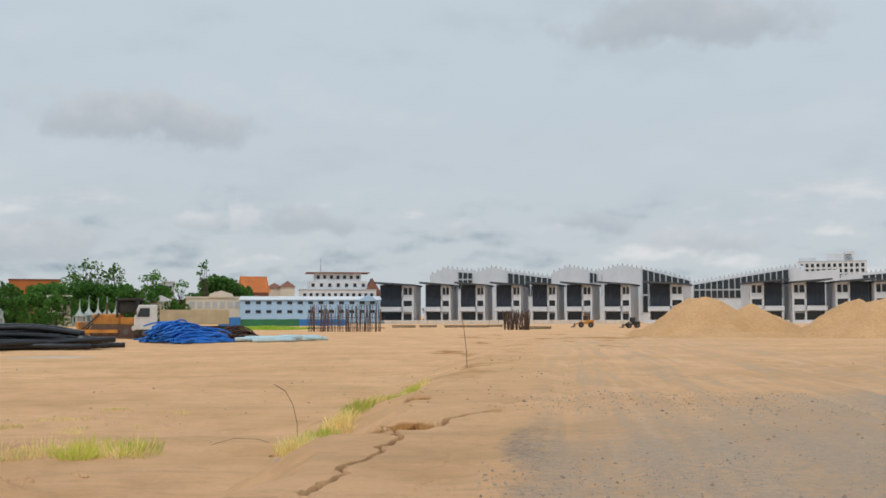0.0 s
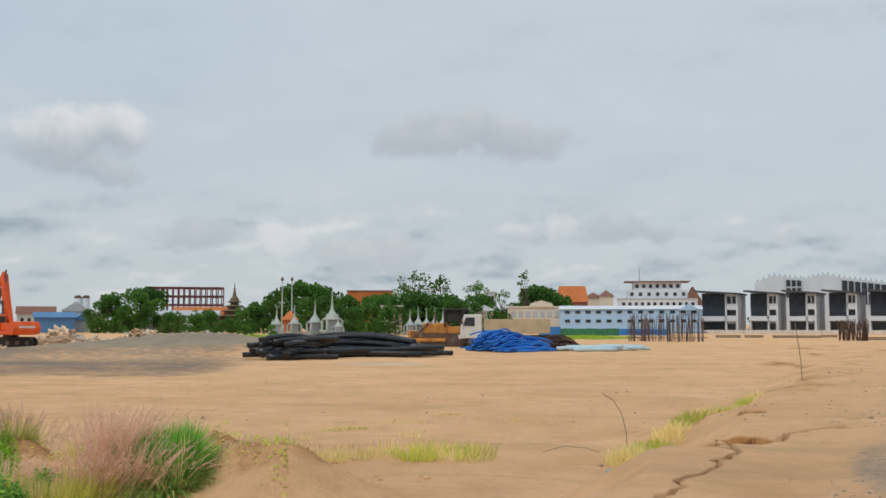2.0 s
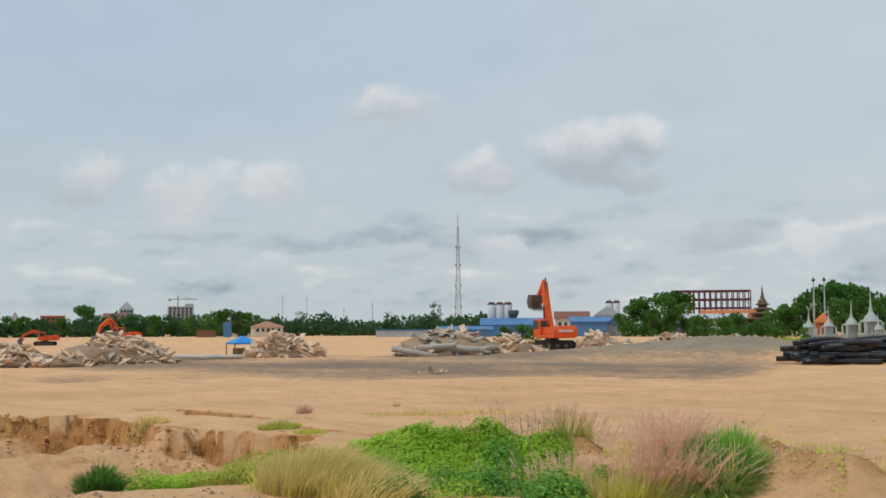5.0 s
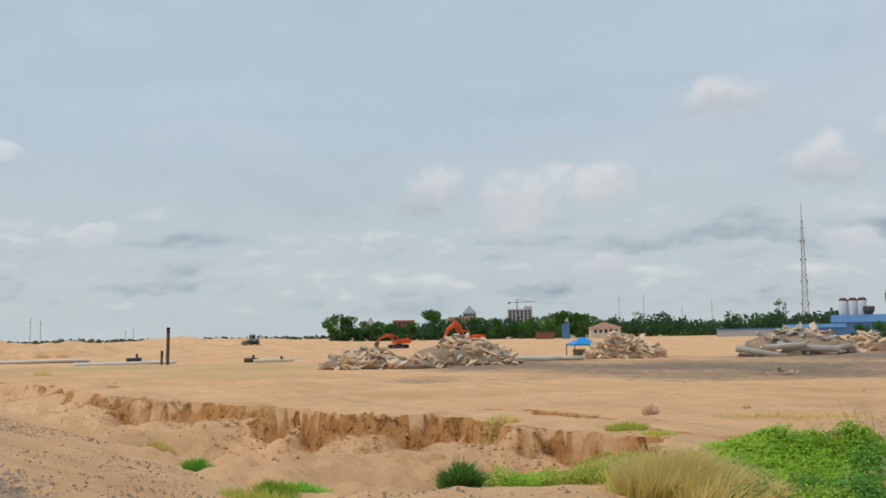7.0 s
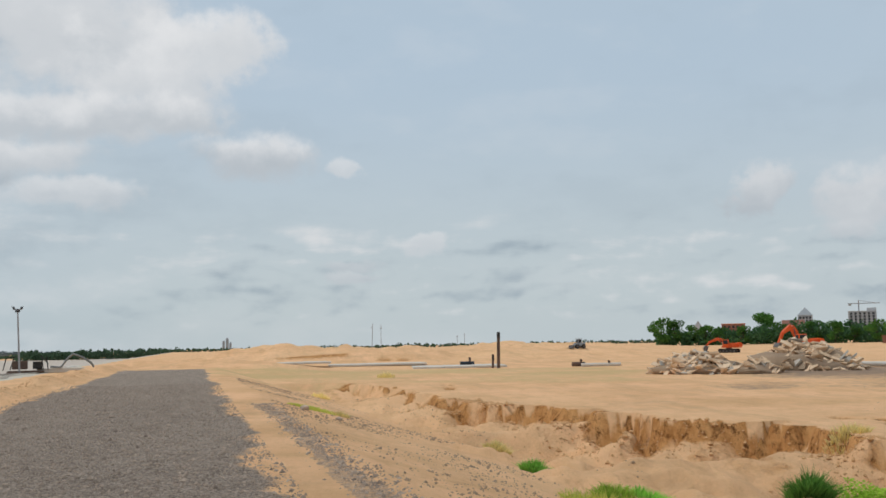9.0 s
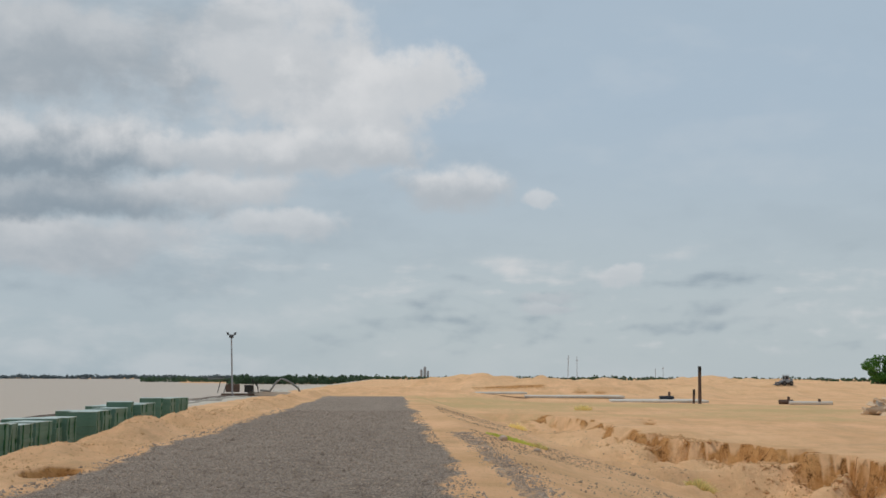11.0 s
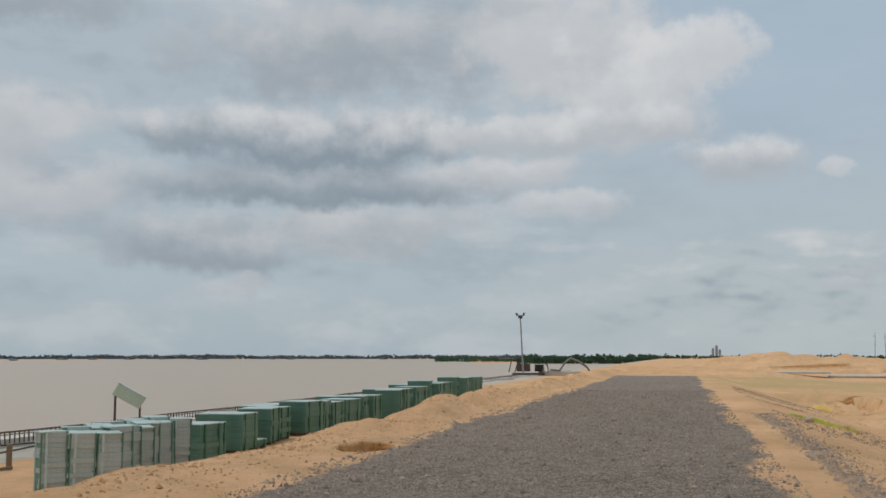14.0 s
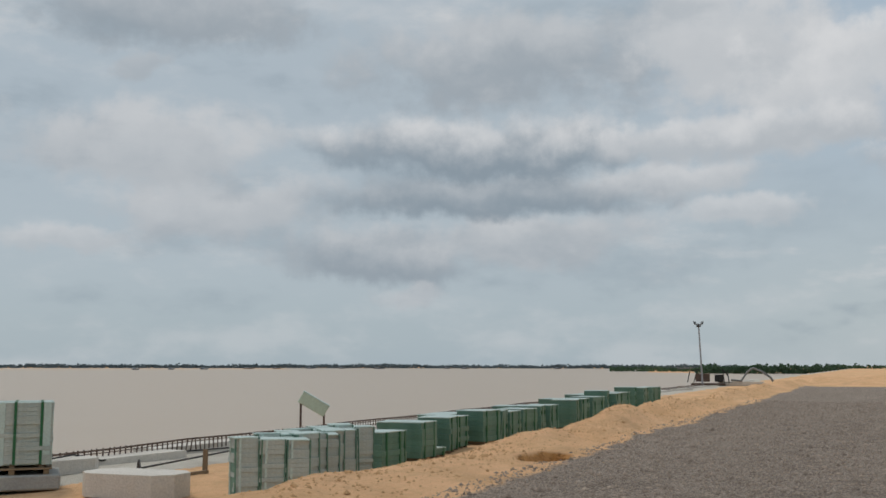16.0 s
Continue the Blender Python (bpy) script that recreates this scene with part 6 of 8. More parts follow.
def rebar_cluster(label, m, n, w, d, h, seed, lean=3.0, r=0.05):
    rng = random.Random(seed)
    c = thing("rebar_columns", label, "rebar", m, "rebar columns")
    for k in range(n):
        x, y = rng.uniform(-w / 2, w / 2), rng.uniform(-d / 2, d / 2)
        hh = h * rng.uniform(0.72, 1.05)
        bm = bm_new()
        tube(bm, (x, y, -0.1), (x + hh * math.tan(radians(rng.uniform(-lean, lean))), y, hh), r, None, 5)
        part("bar", bm, M["rust"], c)
    for z in (0.5, 1.2, 1.9):
        bm = bm_new()
        for y in (-d / 2, d / 2):
            tube(bm, (-w / 2, y, z * h / 3.6), (w / 2, y, z * h / 3.6), r * 0.7, None, 5)
        part("tie_bar", bm, M["rust"], c)


rebar_cluster("tall rusty column bars standing in rows", facing(5.25, 146, 0), 110, 10.6, 5.0, 3.7, 21, 3.0, 0.042)
rebar_cluster("dense rusty reinforcement cage on the ground", facing(-4.0, 157, 0), 70, 3.8, 2.5, 2.9, 22, 7.0, 0.06)


def chunk_meshes(material, seed, n=9):
    rng = random.Random(seed)
    out = []
    for k in range(n):
        bm = bm_new()
        sx, sy, sz = rng.uniform(0.6, 1.9), rng.uniform(0.15, 0.42), rng.uniform(0.07, 0.22)
        box(bm, (0, 0, 0), (sx, sy, sz))
        for v in bm.verts:
            v.co += Vector((rng.uniform(-0.14, 0.14), rng.uniform(-0.12, 0.12), rng.uniform(-0.07, 0.07)))
        me = bpy.data.meshes.new("chunk")
        bm.to_mesh(me)
        bm.free()
        me.materials.append(M[material])
        out.append(me)
    return out


CHUNKS, GREY_CHUNKS = chunk_meshes("rubble", 1), chunk_meshes("rubble_grey", 2)


def rubble_pile(label, m, w, d, h, n, seed, grey=0.25, size=1.0, peaks=1):
    """Demolition rubble: broken slabs heaped over one another, each a part."""
    rng = random.Random(seed)
    p = thing("rubble_pile", label, "rubble", m, "rubble piles")
    core = bm_new()
    bmesh.ops.create_uvsphere(core, u_segments=20, v_segments=10, radius=1)
    for v in core.verts:
        f = 1 + 0.35 * noise.noise(v.co * 2.2 + Vector((seed, 0, 0)))
        prof = 1.0 if peaks == 1 else 0.72 + 0.28 * math.cos(v.co.x * math.pi * peaks)
        v.co = Vector((v.co.x * w / 2 * 0.92 * f, v.co.y * d / 2 * 0.92 * f, max(v.co.z, -0.1) * h * 0.62 * f * prof))
    # darker core, so the gaps between slabs look shaded
    smooth(part("core", core, M["rubble_dark"], p, "dark core painting the shade in the gaps"))
    for k in range(n):
        a, q = rng.uniform(0, 6.283), math.sqrt(rng.random())
        x, y = math.cos(a) * q * w / 2, math.sin(a) * q * d / 2
        prof = 1.0 if peaks == 1 else 0.72 + 0.28 * math.cos(2 * x / w * math.pi * peaks)
        z = max(0.05, h * 0.86 * (1 - q ** 1.5) * prof * rng.uniform(0.75, 1.12))
        me = rng.choice(GREY_CHUNKS if rng.random() < grey else CHUNKS)
        s = size * rng.uniform(0.45, 1.2)
        shared("slab_piece", me, p, pose(x, y, z, rng.uniform(-45, 45), rng.uniform(-38, 38), rng.uniform(0, 360)) @ Matrix.Scale(s, 4))
    return p


rubble_pile("tall pile of broken tan concrete slabs", facing(62.6, 78, 0), 8.0, 6.0, 2.3, 320, 31, 0.12)
rubble_pile("low spread of broken tan slabs", facing(68.0, 73, 0), 6.4, 5.0, 1.55, 210, 32, 0.15)
rubble_pile("low spread of broken tan slabs", facing(65.2, 72, 0), 4.6, 3.0, 0.9, 70, 33, 0.2)
rubble_pile("pile of broken slabs beside the blue canopy", facing(54.0, 88, 0), 6.4, 5.0, 2.25, 260, 34, 0.15)
rubble_pile("pile of grey broken pipes and slabs", facing(45.2, 91, 0), 9.5, 6.0, 2.5, 210, 35, 0.7, 1.2)
rubble_pile("low bank of rubble along the gravel yard", facing(41.8, 104, 0), 7.0, 5.0, 1.8, 170, 36, 0.35)
rubble_pile("low bank of tan rubble beyond the excavator", facing(37.2, 128, 0), 14.0, 6.0, 2.1, 290, 37, 0.15, 0.9, 2)
rubble_pile("low bank of tan rubble behind the gravel heap", facing(33.2, 130, 0), 15.0, 5.0, 2.0, 270, 38, 0.2, 0.9, 2)
rubble_pile("few pale broken stones behind the gravel heap", facing(30.0, 128, 0), 10.0, 4.0, 1.7, 90, 39, 0.5, 0.9)
rubble_pile("small lone heap of pale debris on dirt", facing(46.1, 57.5, 0), 1.5, 1.0, 0.28, 12, 40, 0.4, 0.35)
for k, (a, d, ln, r) in enumerate(((47.0, 88, 4.0, 0.24), (44.6, 87, 4.2, 0.26), (45.8, 86.5, 3.0, 0.22), (43.8, 89, 3.6, 0.24), (46.3, 89.5, 3.6, 0.24))):
    cp = thing("concrete_pipe", "broken grey concrete pipe leaning on rubble", "pipe", facing(a, d, -12 + 9 * k) @ pose(0, 0, 0.32 + 0.25 * (k % 3), 0, 10 - 7 * k, 0), "broken concrete pipes")
    bm = bm_new()
    tube(bm, (-ln / 2, 0, 0), (ln / 2, 0, 0), r, None, 14)
    part("barrel", bm, M["rubble_grey"], cp)
    bm = bm_new()
    tube(bm, (-ln / 2 - 0.01, 0, 0), (-ln / 2 + 0.3, 0, 0), r * 1.18, None, 14)
    part("collar", bm, M["rubble_grey"], cp)


# ---- sand piles ----
def sand_pile(label, m, w, d, h, seed, second=None):
    n = 72
    xs = np.linspace(-1.25, 1.25, n)
    gx, gy = np.meshgrid(xs, xs)
    q = np.hypot(gx, gy) * (1 + 0.30 * fbm(gx * 1.5 + seed, gy * 1.5, 3, seed))
    z = h * np.clip(1 - q, 0, 1) ** 0.92
    if second:
        sx, sh = second
        q2 = np.hypot(gx - sx, gy) * (1.25 + 0.3 * fbm(gx * 2 + seed, gy * 2 + 5, 3, seed + 4))
        z = np.maximum(z, h * sh * np.clip(1 - q2, 0, 1) ** 0.85)
    z = np.where(z > h * 0.82, h * 0.82 + (z - h * 0.82) * 0.55, z)
    z = z * (1 + 0.14 * fbm(gx * 5, gy * 5, 4, seed + 9)) + (z > 0.02) * 0.10 * fbm(gx * 14, gy * 14, 3, seed + 3) - 0.25 * (z <= 0.02)
    v = np.stack([gx * w / 2, gy * d / 2, z], -1).reshape(-1, 3)
    i = np.arange(n * n).reshape(n, n)
    f = np.stack([i[:-1, :-1], i[:-1, 1:], i[1:, 1:], i[1:, :-1]], -1).reshape(-1, 4)
    me = bpy.data.meshes.new("sand_pile")
    me.from_pydata(v.tolist(), [], f.tolist())
    me.materials.append(M["sand_pile"])
    for p in me.polygons:
        p.use_smooth = True
    ob = new("sand_pile", me)
    ob.matrix_basis = m
    return tagged(ob, label, "sand pile", "sand piles")


sand_pile("high pile of dry yellow sand beside the track", facing(-13.9, 108, 0, 0.0), 14.6, 12.0, 4.6, 3, (0.62, 0.74))
sand_pile("broad pile of dry yellow sand beside the track", facing(-23.0, 100, 0, 0.0), 16.5, 13.0, 4.2, 7, (-0.30, 0.9))
sand_pile("low spill of sand along the track edge", facing(-16.5, 98, 0, -0.1), 27.0, 5.0, 0.9, 11)


# ---- things standing on the sand ----
def steel_post(m, h, r, label):
    p = thing("steel_post", label, "post", m, "steel posts")
    bm = bm_new()
    tube(bm, (0, 0, -0.4), (0.06, 0, h), r, None, 10)
    part("shaft", bm, M["rust"], p)
    bm = bm_new()
    tube(bm, (0.06, 0, h - 0.5), (0.06, 0, h + 0.02), r * 1.08, None, 10)
    part("top_band", bm, M["rubber"], p, "dark painted top")


steel_post(facing(78.4, 99), 3.35, 0.15, "tall rusty steel post standing in sand")
steel_post(facing(78.72, 99), 1.25, 0.11, "short rusty steel post standing in sand")
for a, d, ln, mat_, lab, r in ((80.1, 106, 1.4, "black_pipe", "short black pipe on a concrete slab", 0.3), (72.9, 97, 3.6, "pale_concrete", "pale concrete beam lying on sand", 0.16), (74.1, 98, 1.2, "rust", "rusty scrap frame lying on sand", 0.2)):
    o = thing("site_scrap", lab, "scrap", facing(a, d, 10), "scrap on sand")
    bm = bm_new()
    tube(bm, (-ln / 2, 0, r), (ln / 2, 0, r), r, None, 10)
    part("barrel", bm, M[mat_], o)
    bm = bm_new()
    box(bm, (0.2 * ln, 0, r * 2.2), (0.2, 0.2, r * 2.2))
    part("stub", bm, M["rust"], o)
for a, d, w, dd in ((80.6, 104, 9.0, 3.0), (85.0, 116, 10.5, 2.6), (89.6, 112, 8.0, 2.2), (93.5, 118, 5.0, 2.0)):
    o = thing("concrete_slab", "long pale concrete slab lying in sand", "slab", facing(a, d, 4), "concrete slabs")
    for k in range(3):
        bm = bm_new()
        box(bm, (-w / 2 + (k + 0.5) * w / 3, 0, 0.10 + 0.015 * k), (w / 3 - 0.05, dd * 2.2, 0.2), None, 0.03)
        part("segment", bm, M["pale_concrete"], o)

tarp = thing("site_canopy", "bright blue tarpaulin canopy on thin poles", "canopy", facing(56.25, 98, 20))
bm = bm_new()
lathe(bm, [(1.6, 0.95), (1.65, 1.1), (0.95, 1.4), (0.12, 1.72)], 4, pose(0, 0, 0, 0, 0, 45))
part("tarpaulin", bm, M["tarp"], tarp)
for x in (-1.15, 1.15):
    for y in (-1.15, 1.15):
        bm = bm_new()
        tube(bm, (x, y, -0.1), (x, y, 1.1), 0.05)
        part("pole", bm, M["rust"], tarp)
bm = bm_new()
box(bm, (0.1, 0.2, 0.3), (1.6, 1.0, 0.6))
part("crate", bm, M["timber"], tarp)

# planks and debris before the houses
for k, (a, d, w) in enumerate(((2.2, 190, 4.5), (0.9, 192, 3.4), (-0.6, 188, 4.2), (-1.8, 190, 4.5), (-5.0, 170, 5.0), (-2.8, 200, 3.0))):
    o = thing("timber_stack", "low stack of weathered formwork timber", "timber", facing(a, d, 15 * (k % 3) - 10), "timber stacks")
    for j in range(6):
        bm = bm_new()
        box(bm, (0.12 * (j % 3), -0.5 + 0.28 * (j % 4), 0.14 + 0.22 * (j // 3)), (w * (0.8 + 0.07 * (j % 3)), 0.26, 0.18), pose(0, 0, 0, 0, 0, 4 * (j % 3) - 4))
        part("plank", bm, M["timber"], o)
hoarding(facing(-3.5, 262, 0), 62, 0.9, "pale_concrete", "low pale boundary wall before the houses")

# thin pole by the track, broken stalk
pole = thing("survey_stake", "thin leaning wooden stake by the track", "stake", facing(-1.3, 34, 0))
bm = bm_new()
bent_tube(bm, [(0, 0, -0.2), (-0.03, 0, 0.5), (-0.08, 0, 1.0), (-0.18, 0, 1.72)], 0.014, 6)
part("shaft", bm, M["timber"], pole)

# ---- riverside ----
def w_line(u, w):
    """Plan position u metres along the road and w across it."""
    return -u, w - 0.086 * (u - 12)


QUAY_W = -18.6
ang_road = 180 + math.degrees(math.atan(0.086))
quay = thing("quay_kerb", "pale concrete kerb along the river edge", "kerb", None, "", "structure")
bm = bm_new()
for k in range(14):
    x0, y0 = w_line(10 + k * 12, QUAY_W)
    x1, y1 = w_line(10 + k * 12 + 11.96, QUAY_W)
    box(bm, ((x0 + x1) / 2, (y0 + y1) / 2 - 0.15, -0.9), (12.0, 0.8, 2.0), Matrix())
part("kerb_stone", bm, M["pale_concrete"], quay)
railing = thing("rebar_rail", "low rusty railing of rebar stubs along the quay", "railing")
bm = bm_new()
tube(bm, (0, 0, -0.12), (0, 0, 0.20), 0.020, None, 5)
stub_me = bpy.data.meshes.new("bar")
bm.to_mesh(stub_me)
bm.free()
stub_me.materials.append(M["rust"])
rr = random.Random(77)
rest = bm_new()
u = 11.0
count = 0
while u < 118:
    x, y = w_line(u, QUAY_W)
    tilt = (rr.uniform(-7, 7), rr.uniform(-7, 7))
    if count < 290:
        shared("bar", stub_me, railing, pose(x, y, 0.1, tilt[0], tilt[1], 0))
    else:
        tube(rest, (x, y, 0.0), (x + 0.02, y, 0.29), 0.018, None, 4)
    count += 1
    u += 0.21 if u < 70 else 0.4
tagged(part("bars_beyond", rest, M["rust"], railing), kind="stuff")
for z in (0.27, 0.20):
    bm = bm_new()
    bent_tube(bm, [(*w_line(11 + k * 3.0, QUAY_W), z + 0.03 * math.sin(k * 1.9)) for k in range(37)], 0.026 if z > 0.25 else 0.012, 6)
    part("top_bar", bm, M["rust"], railing)


def slab_stack(m, w, d, h, pale, label, lean=0.0):
    """Strapped stack of paving slabs."""
    rng = random.Random(int(w * 1000 + d * 77 + h * 13 + m.translation.x * 31))
    s = thing("slab_stack", label, "slab stack", m, "stacks of paving slabs")
    n = 14 if pale else 6
    cube = bm_new()
    box(cube, (0, 0, 0), (w, d, (h - 0.08) / n - 0.001), None, 0.003 if pale else 0.005)
    slab_me = bpy.data.meshes.new("slab")
    cube.to_mesh(slab_me)
    cube.free()
    slab_me.materials.append(M["slab_pale" if pale else "slab_green"])
    for k in range(n):
        shared("slab", slab_me, s, pose(rng.uniform(-0.02, 0.02) + lean * k / n, rng.uniform(-0.02, 0.02), 0.08 + (k + 0.5) * (h - 0.08) / n, 0, 0, rng.uniform(-1.2, 1.2)))
    # wide stacks: real straps; narrow ones: dark edge strips painting the shaded gaps
    for f in ((-0.47, 0.47) if w < 0.5 else (-0.36, 0.02, 0.36)) if pale else (-0.3, 0.3):
        bm = bm_new()
        box(bm, (f * w + lean * 0.5, 0, 0.08 + (h - 0.08) / 2), (0.022 if w < 0.5 else 0.05, d + 0.045, h - 0.05))
        part("strap", bm, M["strap" if w > 0.5 else "slab_green"], s, "green strap, on narrow stacks a painted dark gap")
    for f in ((0.28,) if w < 0.5 else (-0.43, -0.16, 0.43)) if pale else ():
        bm = bm_new()
        box(bm, (f * w, 0, h / 2 + 0.03), (0.10 * w, d + 0.03, h - 0.05), None, 0.004)
        part("edge_strip", bm, M["film"], s, "pale green edge protector")
        bm = bm_new()
        box(bm, (0, -f * d, h / 2 + 0.03), (w + 0.03, 0.10 * d, h - 0.05), None, 0.004)
        part("edge_strip", bm, M["film"], s, "pale green edge protector")
    if not pale:
        bm = bm_new()
        box(bm, (lean, 0, h + 0.012), (w * 1.01, d * 1.01, 0.02))
        part("top_sheet", bm, M["film"], s, "pale wrapping sheet")
    for x in (-0.38, 0, 0.38):
        bm = bm_new()
        box(bm, (x * w, 0, 0.04), (0.09, d * 0.96, 0.08))
        part("bearer", bm, M["timber"], s)
    return s


def on_ground(x, y, turn):
    return pose(x, y, height(x, y), 0, 0, turn)


# pale cluster of narrow stacks, three abreast, each row behind standing one stack further over
rows_rng = random.Random(19)
front, over, back = Vector((-14.13, -10.98)), Vector((-0.77, 0.64)), Vector((-0.64, -0.77))
for j in range(8):
    for i in range(3):
        p = front + over * (0.21 + i * 0.42 + j * (0.275 + 0.02 * (j % 2))) + back * (0.17 + j * 0.385)
        hh = 1.13 + rows_rng.uniform(-0.03, 0.05)
        st = slab_stack(pose(p.x, p.y, -0.04, rows_rng.uniform(-1.5, 1.5), rows_rng.uniform(-1.5, 1.5), -39.7 + rows_rng.uniform(-4, 4)), 0.41, 0.38, hh, True, "narrow pale green strapped stack of paving slabs")
        sheet = bm_new()
        box(sheet, (0.02, 0, hh + 0.012), (0.43, 0.36, 0.02), pose(0, 0, 0, rows_rng.uniform(-3, 3), 0, rows_rng.uniform(-8, 8)))
        part("top_sheet", sheet, M["film"], st)
DARK = [(-21.2, -12.5, 0.9, 0.9, 0.85), (-22.3, -12.9, 0.8, 0.8, 0.80), (-24.2, -13.2, 1.0, 0.9, 0.95), (-24.9, -13.1, 0.7, 0.6, 0.25), (-26.6, -13.7, 1.15, 0.9, 0.95), (-27.8, -14.0, 0.9, 0.9, 0.92),
        (-29.9, -14.0, 1.15, 0.9, 0.98), (-31.2, -14.2, 1.1, 0.9, 0.95), (-32.6, -14.4, 1.1, 0.9, 0.92), (-34.3, -14.6, 1.1, 1.0, 0.95), (-35.9, -14.8, 1.2, 1.0, 1.0), (-37.6, -15.0, 1.1, 1.0, 0.95), (-33.5, -15.8, 1.1, 1.0, 0.9),
        (-39.9, -14.9, 1.3, 1.0, 1.12), (-41.4, -15.1, 1.2, 1.0, 1.12), (-43.4, -15.2, 1.3, 1.0, 1.12), (-45.2, -15.4, 1.2, 1.0, 1.3), (-47.5, -15.6, 1.3, 1.0, 1.12), (-49.4, -15.9, 1.3, 1.0, 1.12), (-52.0, -16.2, 1.3, 1.0, 1.3), (-55.0, -16.5, 1.3, 1.0, 1.2), (-58.5, -16.9, 1.4, 1.0, 1.1),
        (-25.4, -14.3, 1.1, 0.9, 0.88), (-28.9, -14.9, 1.1, 0.9, 0.9), (-30.5, -15.3, 1.1, 0.9, 0.9), (-36.8, -16.0, 1.2, 1.0, 0.95), (-42.3, -16.3, 1.2, 1.0, 1.05), (-46.3, -16.6, 1.2, 1.0, 1.1), (-48.4, -16.9, 1.2, 1.0, 1.1)]
for k, (x, y, w, d, h) in enumerate(DARK):
    slab_stack(on_ground(x, y, 5 + 9 * ((k * 5) % 3 - 1)), w, d, h, False, "dark green wrapped stack of paving slabs" if h < 1.1 else "tall dark green wrapped stack of paving slabs")
# the big pale stack on a pallet and block
px, py = at(138.6, 22.2)
base = thing("concrete_block", "low rough concrete block under a stack", "block", pose(px, py, 0, 0, 0, 138), "concrete blocks")
bm = bm_new()
box(bm, (0, 0, 0.14), (1.7, 1.5, 0.28), None, 0.03)
part("block", bm, M["concrete"], base)
pal = thing("wooden_pallet", "grey wooden pallet under a slab stack", "pallet", pose(px, py, 0.28, 0, 0, 138))
for k in range(5):
    bm = bm_new()
    box(bm, (0, -0.6 + 0.3 * k, 0.11), (1.4, 0.2, 0.03))
    part("board", bm, M["timber"], pal)
for x in (-0.6, 0, 0.6):
    bm = bm_new()
    box(bm, (x, 0, 0.05), (0.1, 1.35, 0.09))
    part("bearer", bm, M["timber"], pal)
slab_stack(pose(px, py, 0.40, 0, 0, 138), 1.35, 1.25, 1.2, True, "tall pale green strapped slab stack on a pallet")


def hex_block(x, y, turn, ln, d, h, label):
    b = thing("concrete_planter", label, "block", pose(x, y, -0.03, 0, 0, turn), "concrete blocks")
    bm = bm_new()
    c = 0.28
    out = [(-ln / 2 + c, -d / 2), (ln / 2 - c, -d / 2), (ln / 2, -d / 2 + c), (ln / 2, d / 2 - c), (ln / 2 - c, d / 2), (-ln / 2 + c, d / 2), (-ln / 2, d / 2 - c), (-ln / 2, -d / 2 + c)]
    lo = [bm.verts.new((px_, py_, 0)) for px_, py_ in out]
    hi = [bm.verts.new((px_, py_, h)) for px_, py_ in out]
    bm.faces.new(lo[::-1])
    bm.faces.new(hi)
    for k in range(8):
        bm.faces.new((lo[k], lo[(k + 1) % 8], hi[(k + 1) % 8], hi[k]))
    bmesh.ops.bevel(bm, geom=[e for e in bm.edges if e.verts[0].co.z == h and e.verts[1].co.z == h], offset=0.025, segments=1, affect="EDGES")
    part("body", bm, M["pale_concrete"], b)


hex_block(-15.0, -13.85, 97, 1.95, 1.05, 0.42, "low cut-cornered concrete block on sand")
hex_block(-16.9, -18.2, 170, 2.4, 0.9, 0.30, "low concrete block by the quay")
for x, y, t in ((-13.35, -12.5, 20), (-12.75, -11.85, 40)):
    o = thing("loose_slab", "loose pale paving slabs lying on sand", "slab", on_ground(x, y, t), "loose slabs")
    for k in range(3):
        bm = bm_new()
        box(bm, (0.05 * k, 0.03 * k, 0.03 + 0.05 * k), (0.6, 0.45, 0.045))
        part("slab", bm, M["slab_pale"], o)
stake = thing("wooden_stake", "short wooden stake driven into sand", "stake", on_ground(-18.4, -15.1, 0))
bm = bm_new()
box(bm, (0, 0, 0.2), (0.09, 0.09, 0.62), None, 0.01)
part("shaft", bm, M["timber"], stake)
bm = bm_new()
box(bm, (0.5, 0.1, 0.05), (0.9, 0.08, 0.06))
part("fallen_lath", bm, M["timber"], stake)
hosep = thing("black_hose", "thin black hose trailing over the quay", "hose")
bm = bm_new()
pts = [(*w_line(12.5 + 1.3 * k, QUAY_W + 0.9 + 0.5 * math.sin(k * 0.8)), 0.07 + (0.25 if 2 < k < 5 else 0)) for k in range(14)]
pts += [(-16.9, -15.6, 0.2), (-16.5, -15.2, 0.42), (-16.0, -14.6, 0.02)]
bent_tube(bm, pts, 0.022, 6)
smooth(part("tubing", bm, M["rubber"], hosep))

bx_, by_ = at(123.9, 31)
sb = thing("switch_box", "pale green tilted steel box on four thin legs", "box", pose(bx_, by_, 0, 0, 0, 123.9))
bm = bm_new()
box(bm, (0, 0, 1.20), (0.84, 0.70, 0.34), pose(0, 0, 0) @ Matrix.Translation((0, 0, 1.20)) @ pose(0, 0, 0, 0, 30, 0) @ Matrix.Translation((0, 0, -1.20)), 0.02)
part("case", bm, M["sign_green"], sb)
bm = bm_new()
box(bm, (0, 0, 1.20), (0.86, 0.72, 0.03), Matrix.Translation((0.088, 0, 0.152)) @ Matrix.Translation((0, 0, 1.20)) @ pose(0, 0, 0, 0, 30, 0) @ Matrix.Translation((0, 0, -1.20)))
part("lid", bm, M["film"], sb)
for x in (-0.36, 0.30):
    for y in (-0.3, 0.3):
        bm = bm_new()
        tube(bm, (x, y, -0.1), (x, y, 1.34 if x < 0 else 0.96), 0.028)
        part("leg", bm, M["rust"], sb)

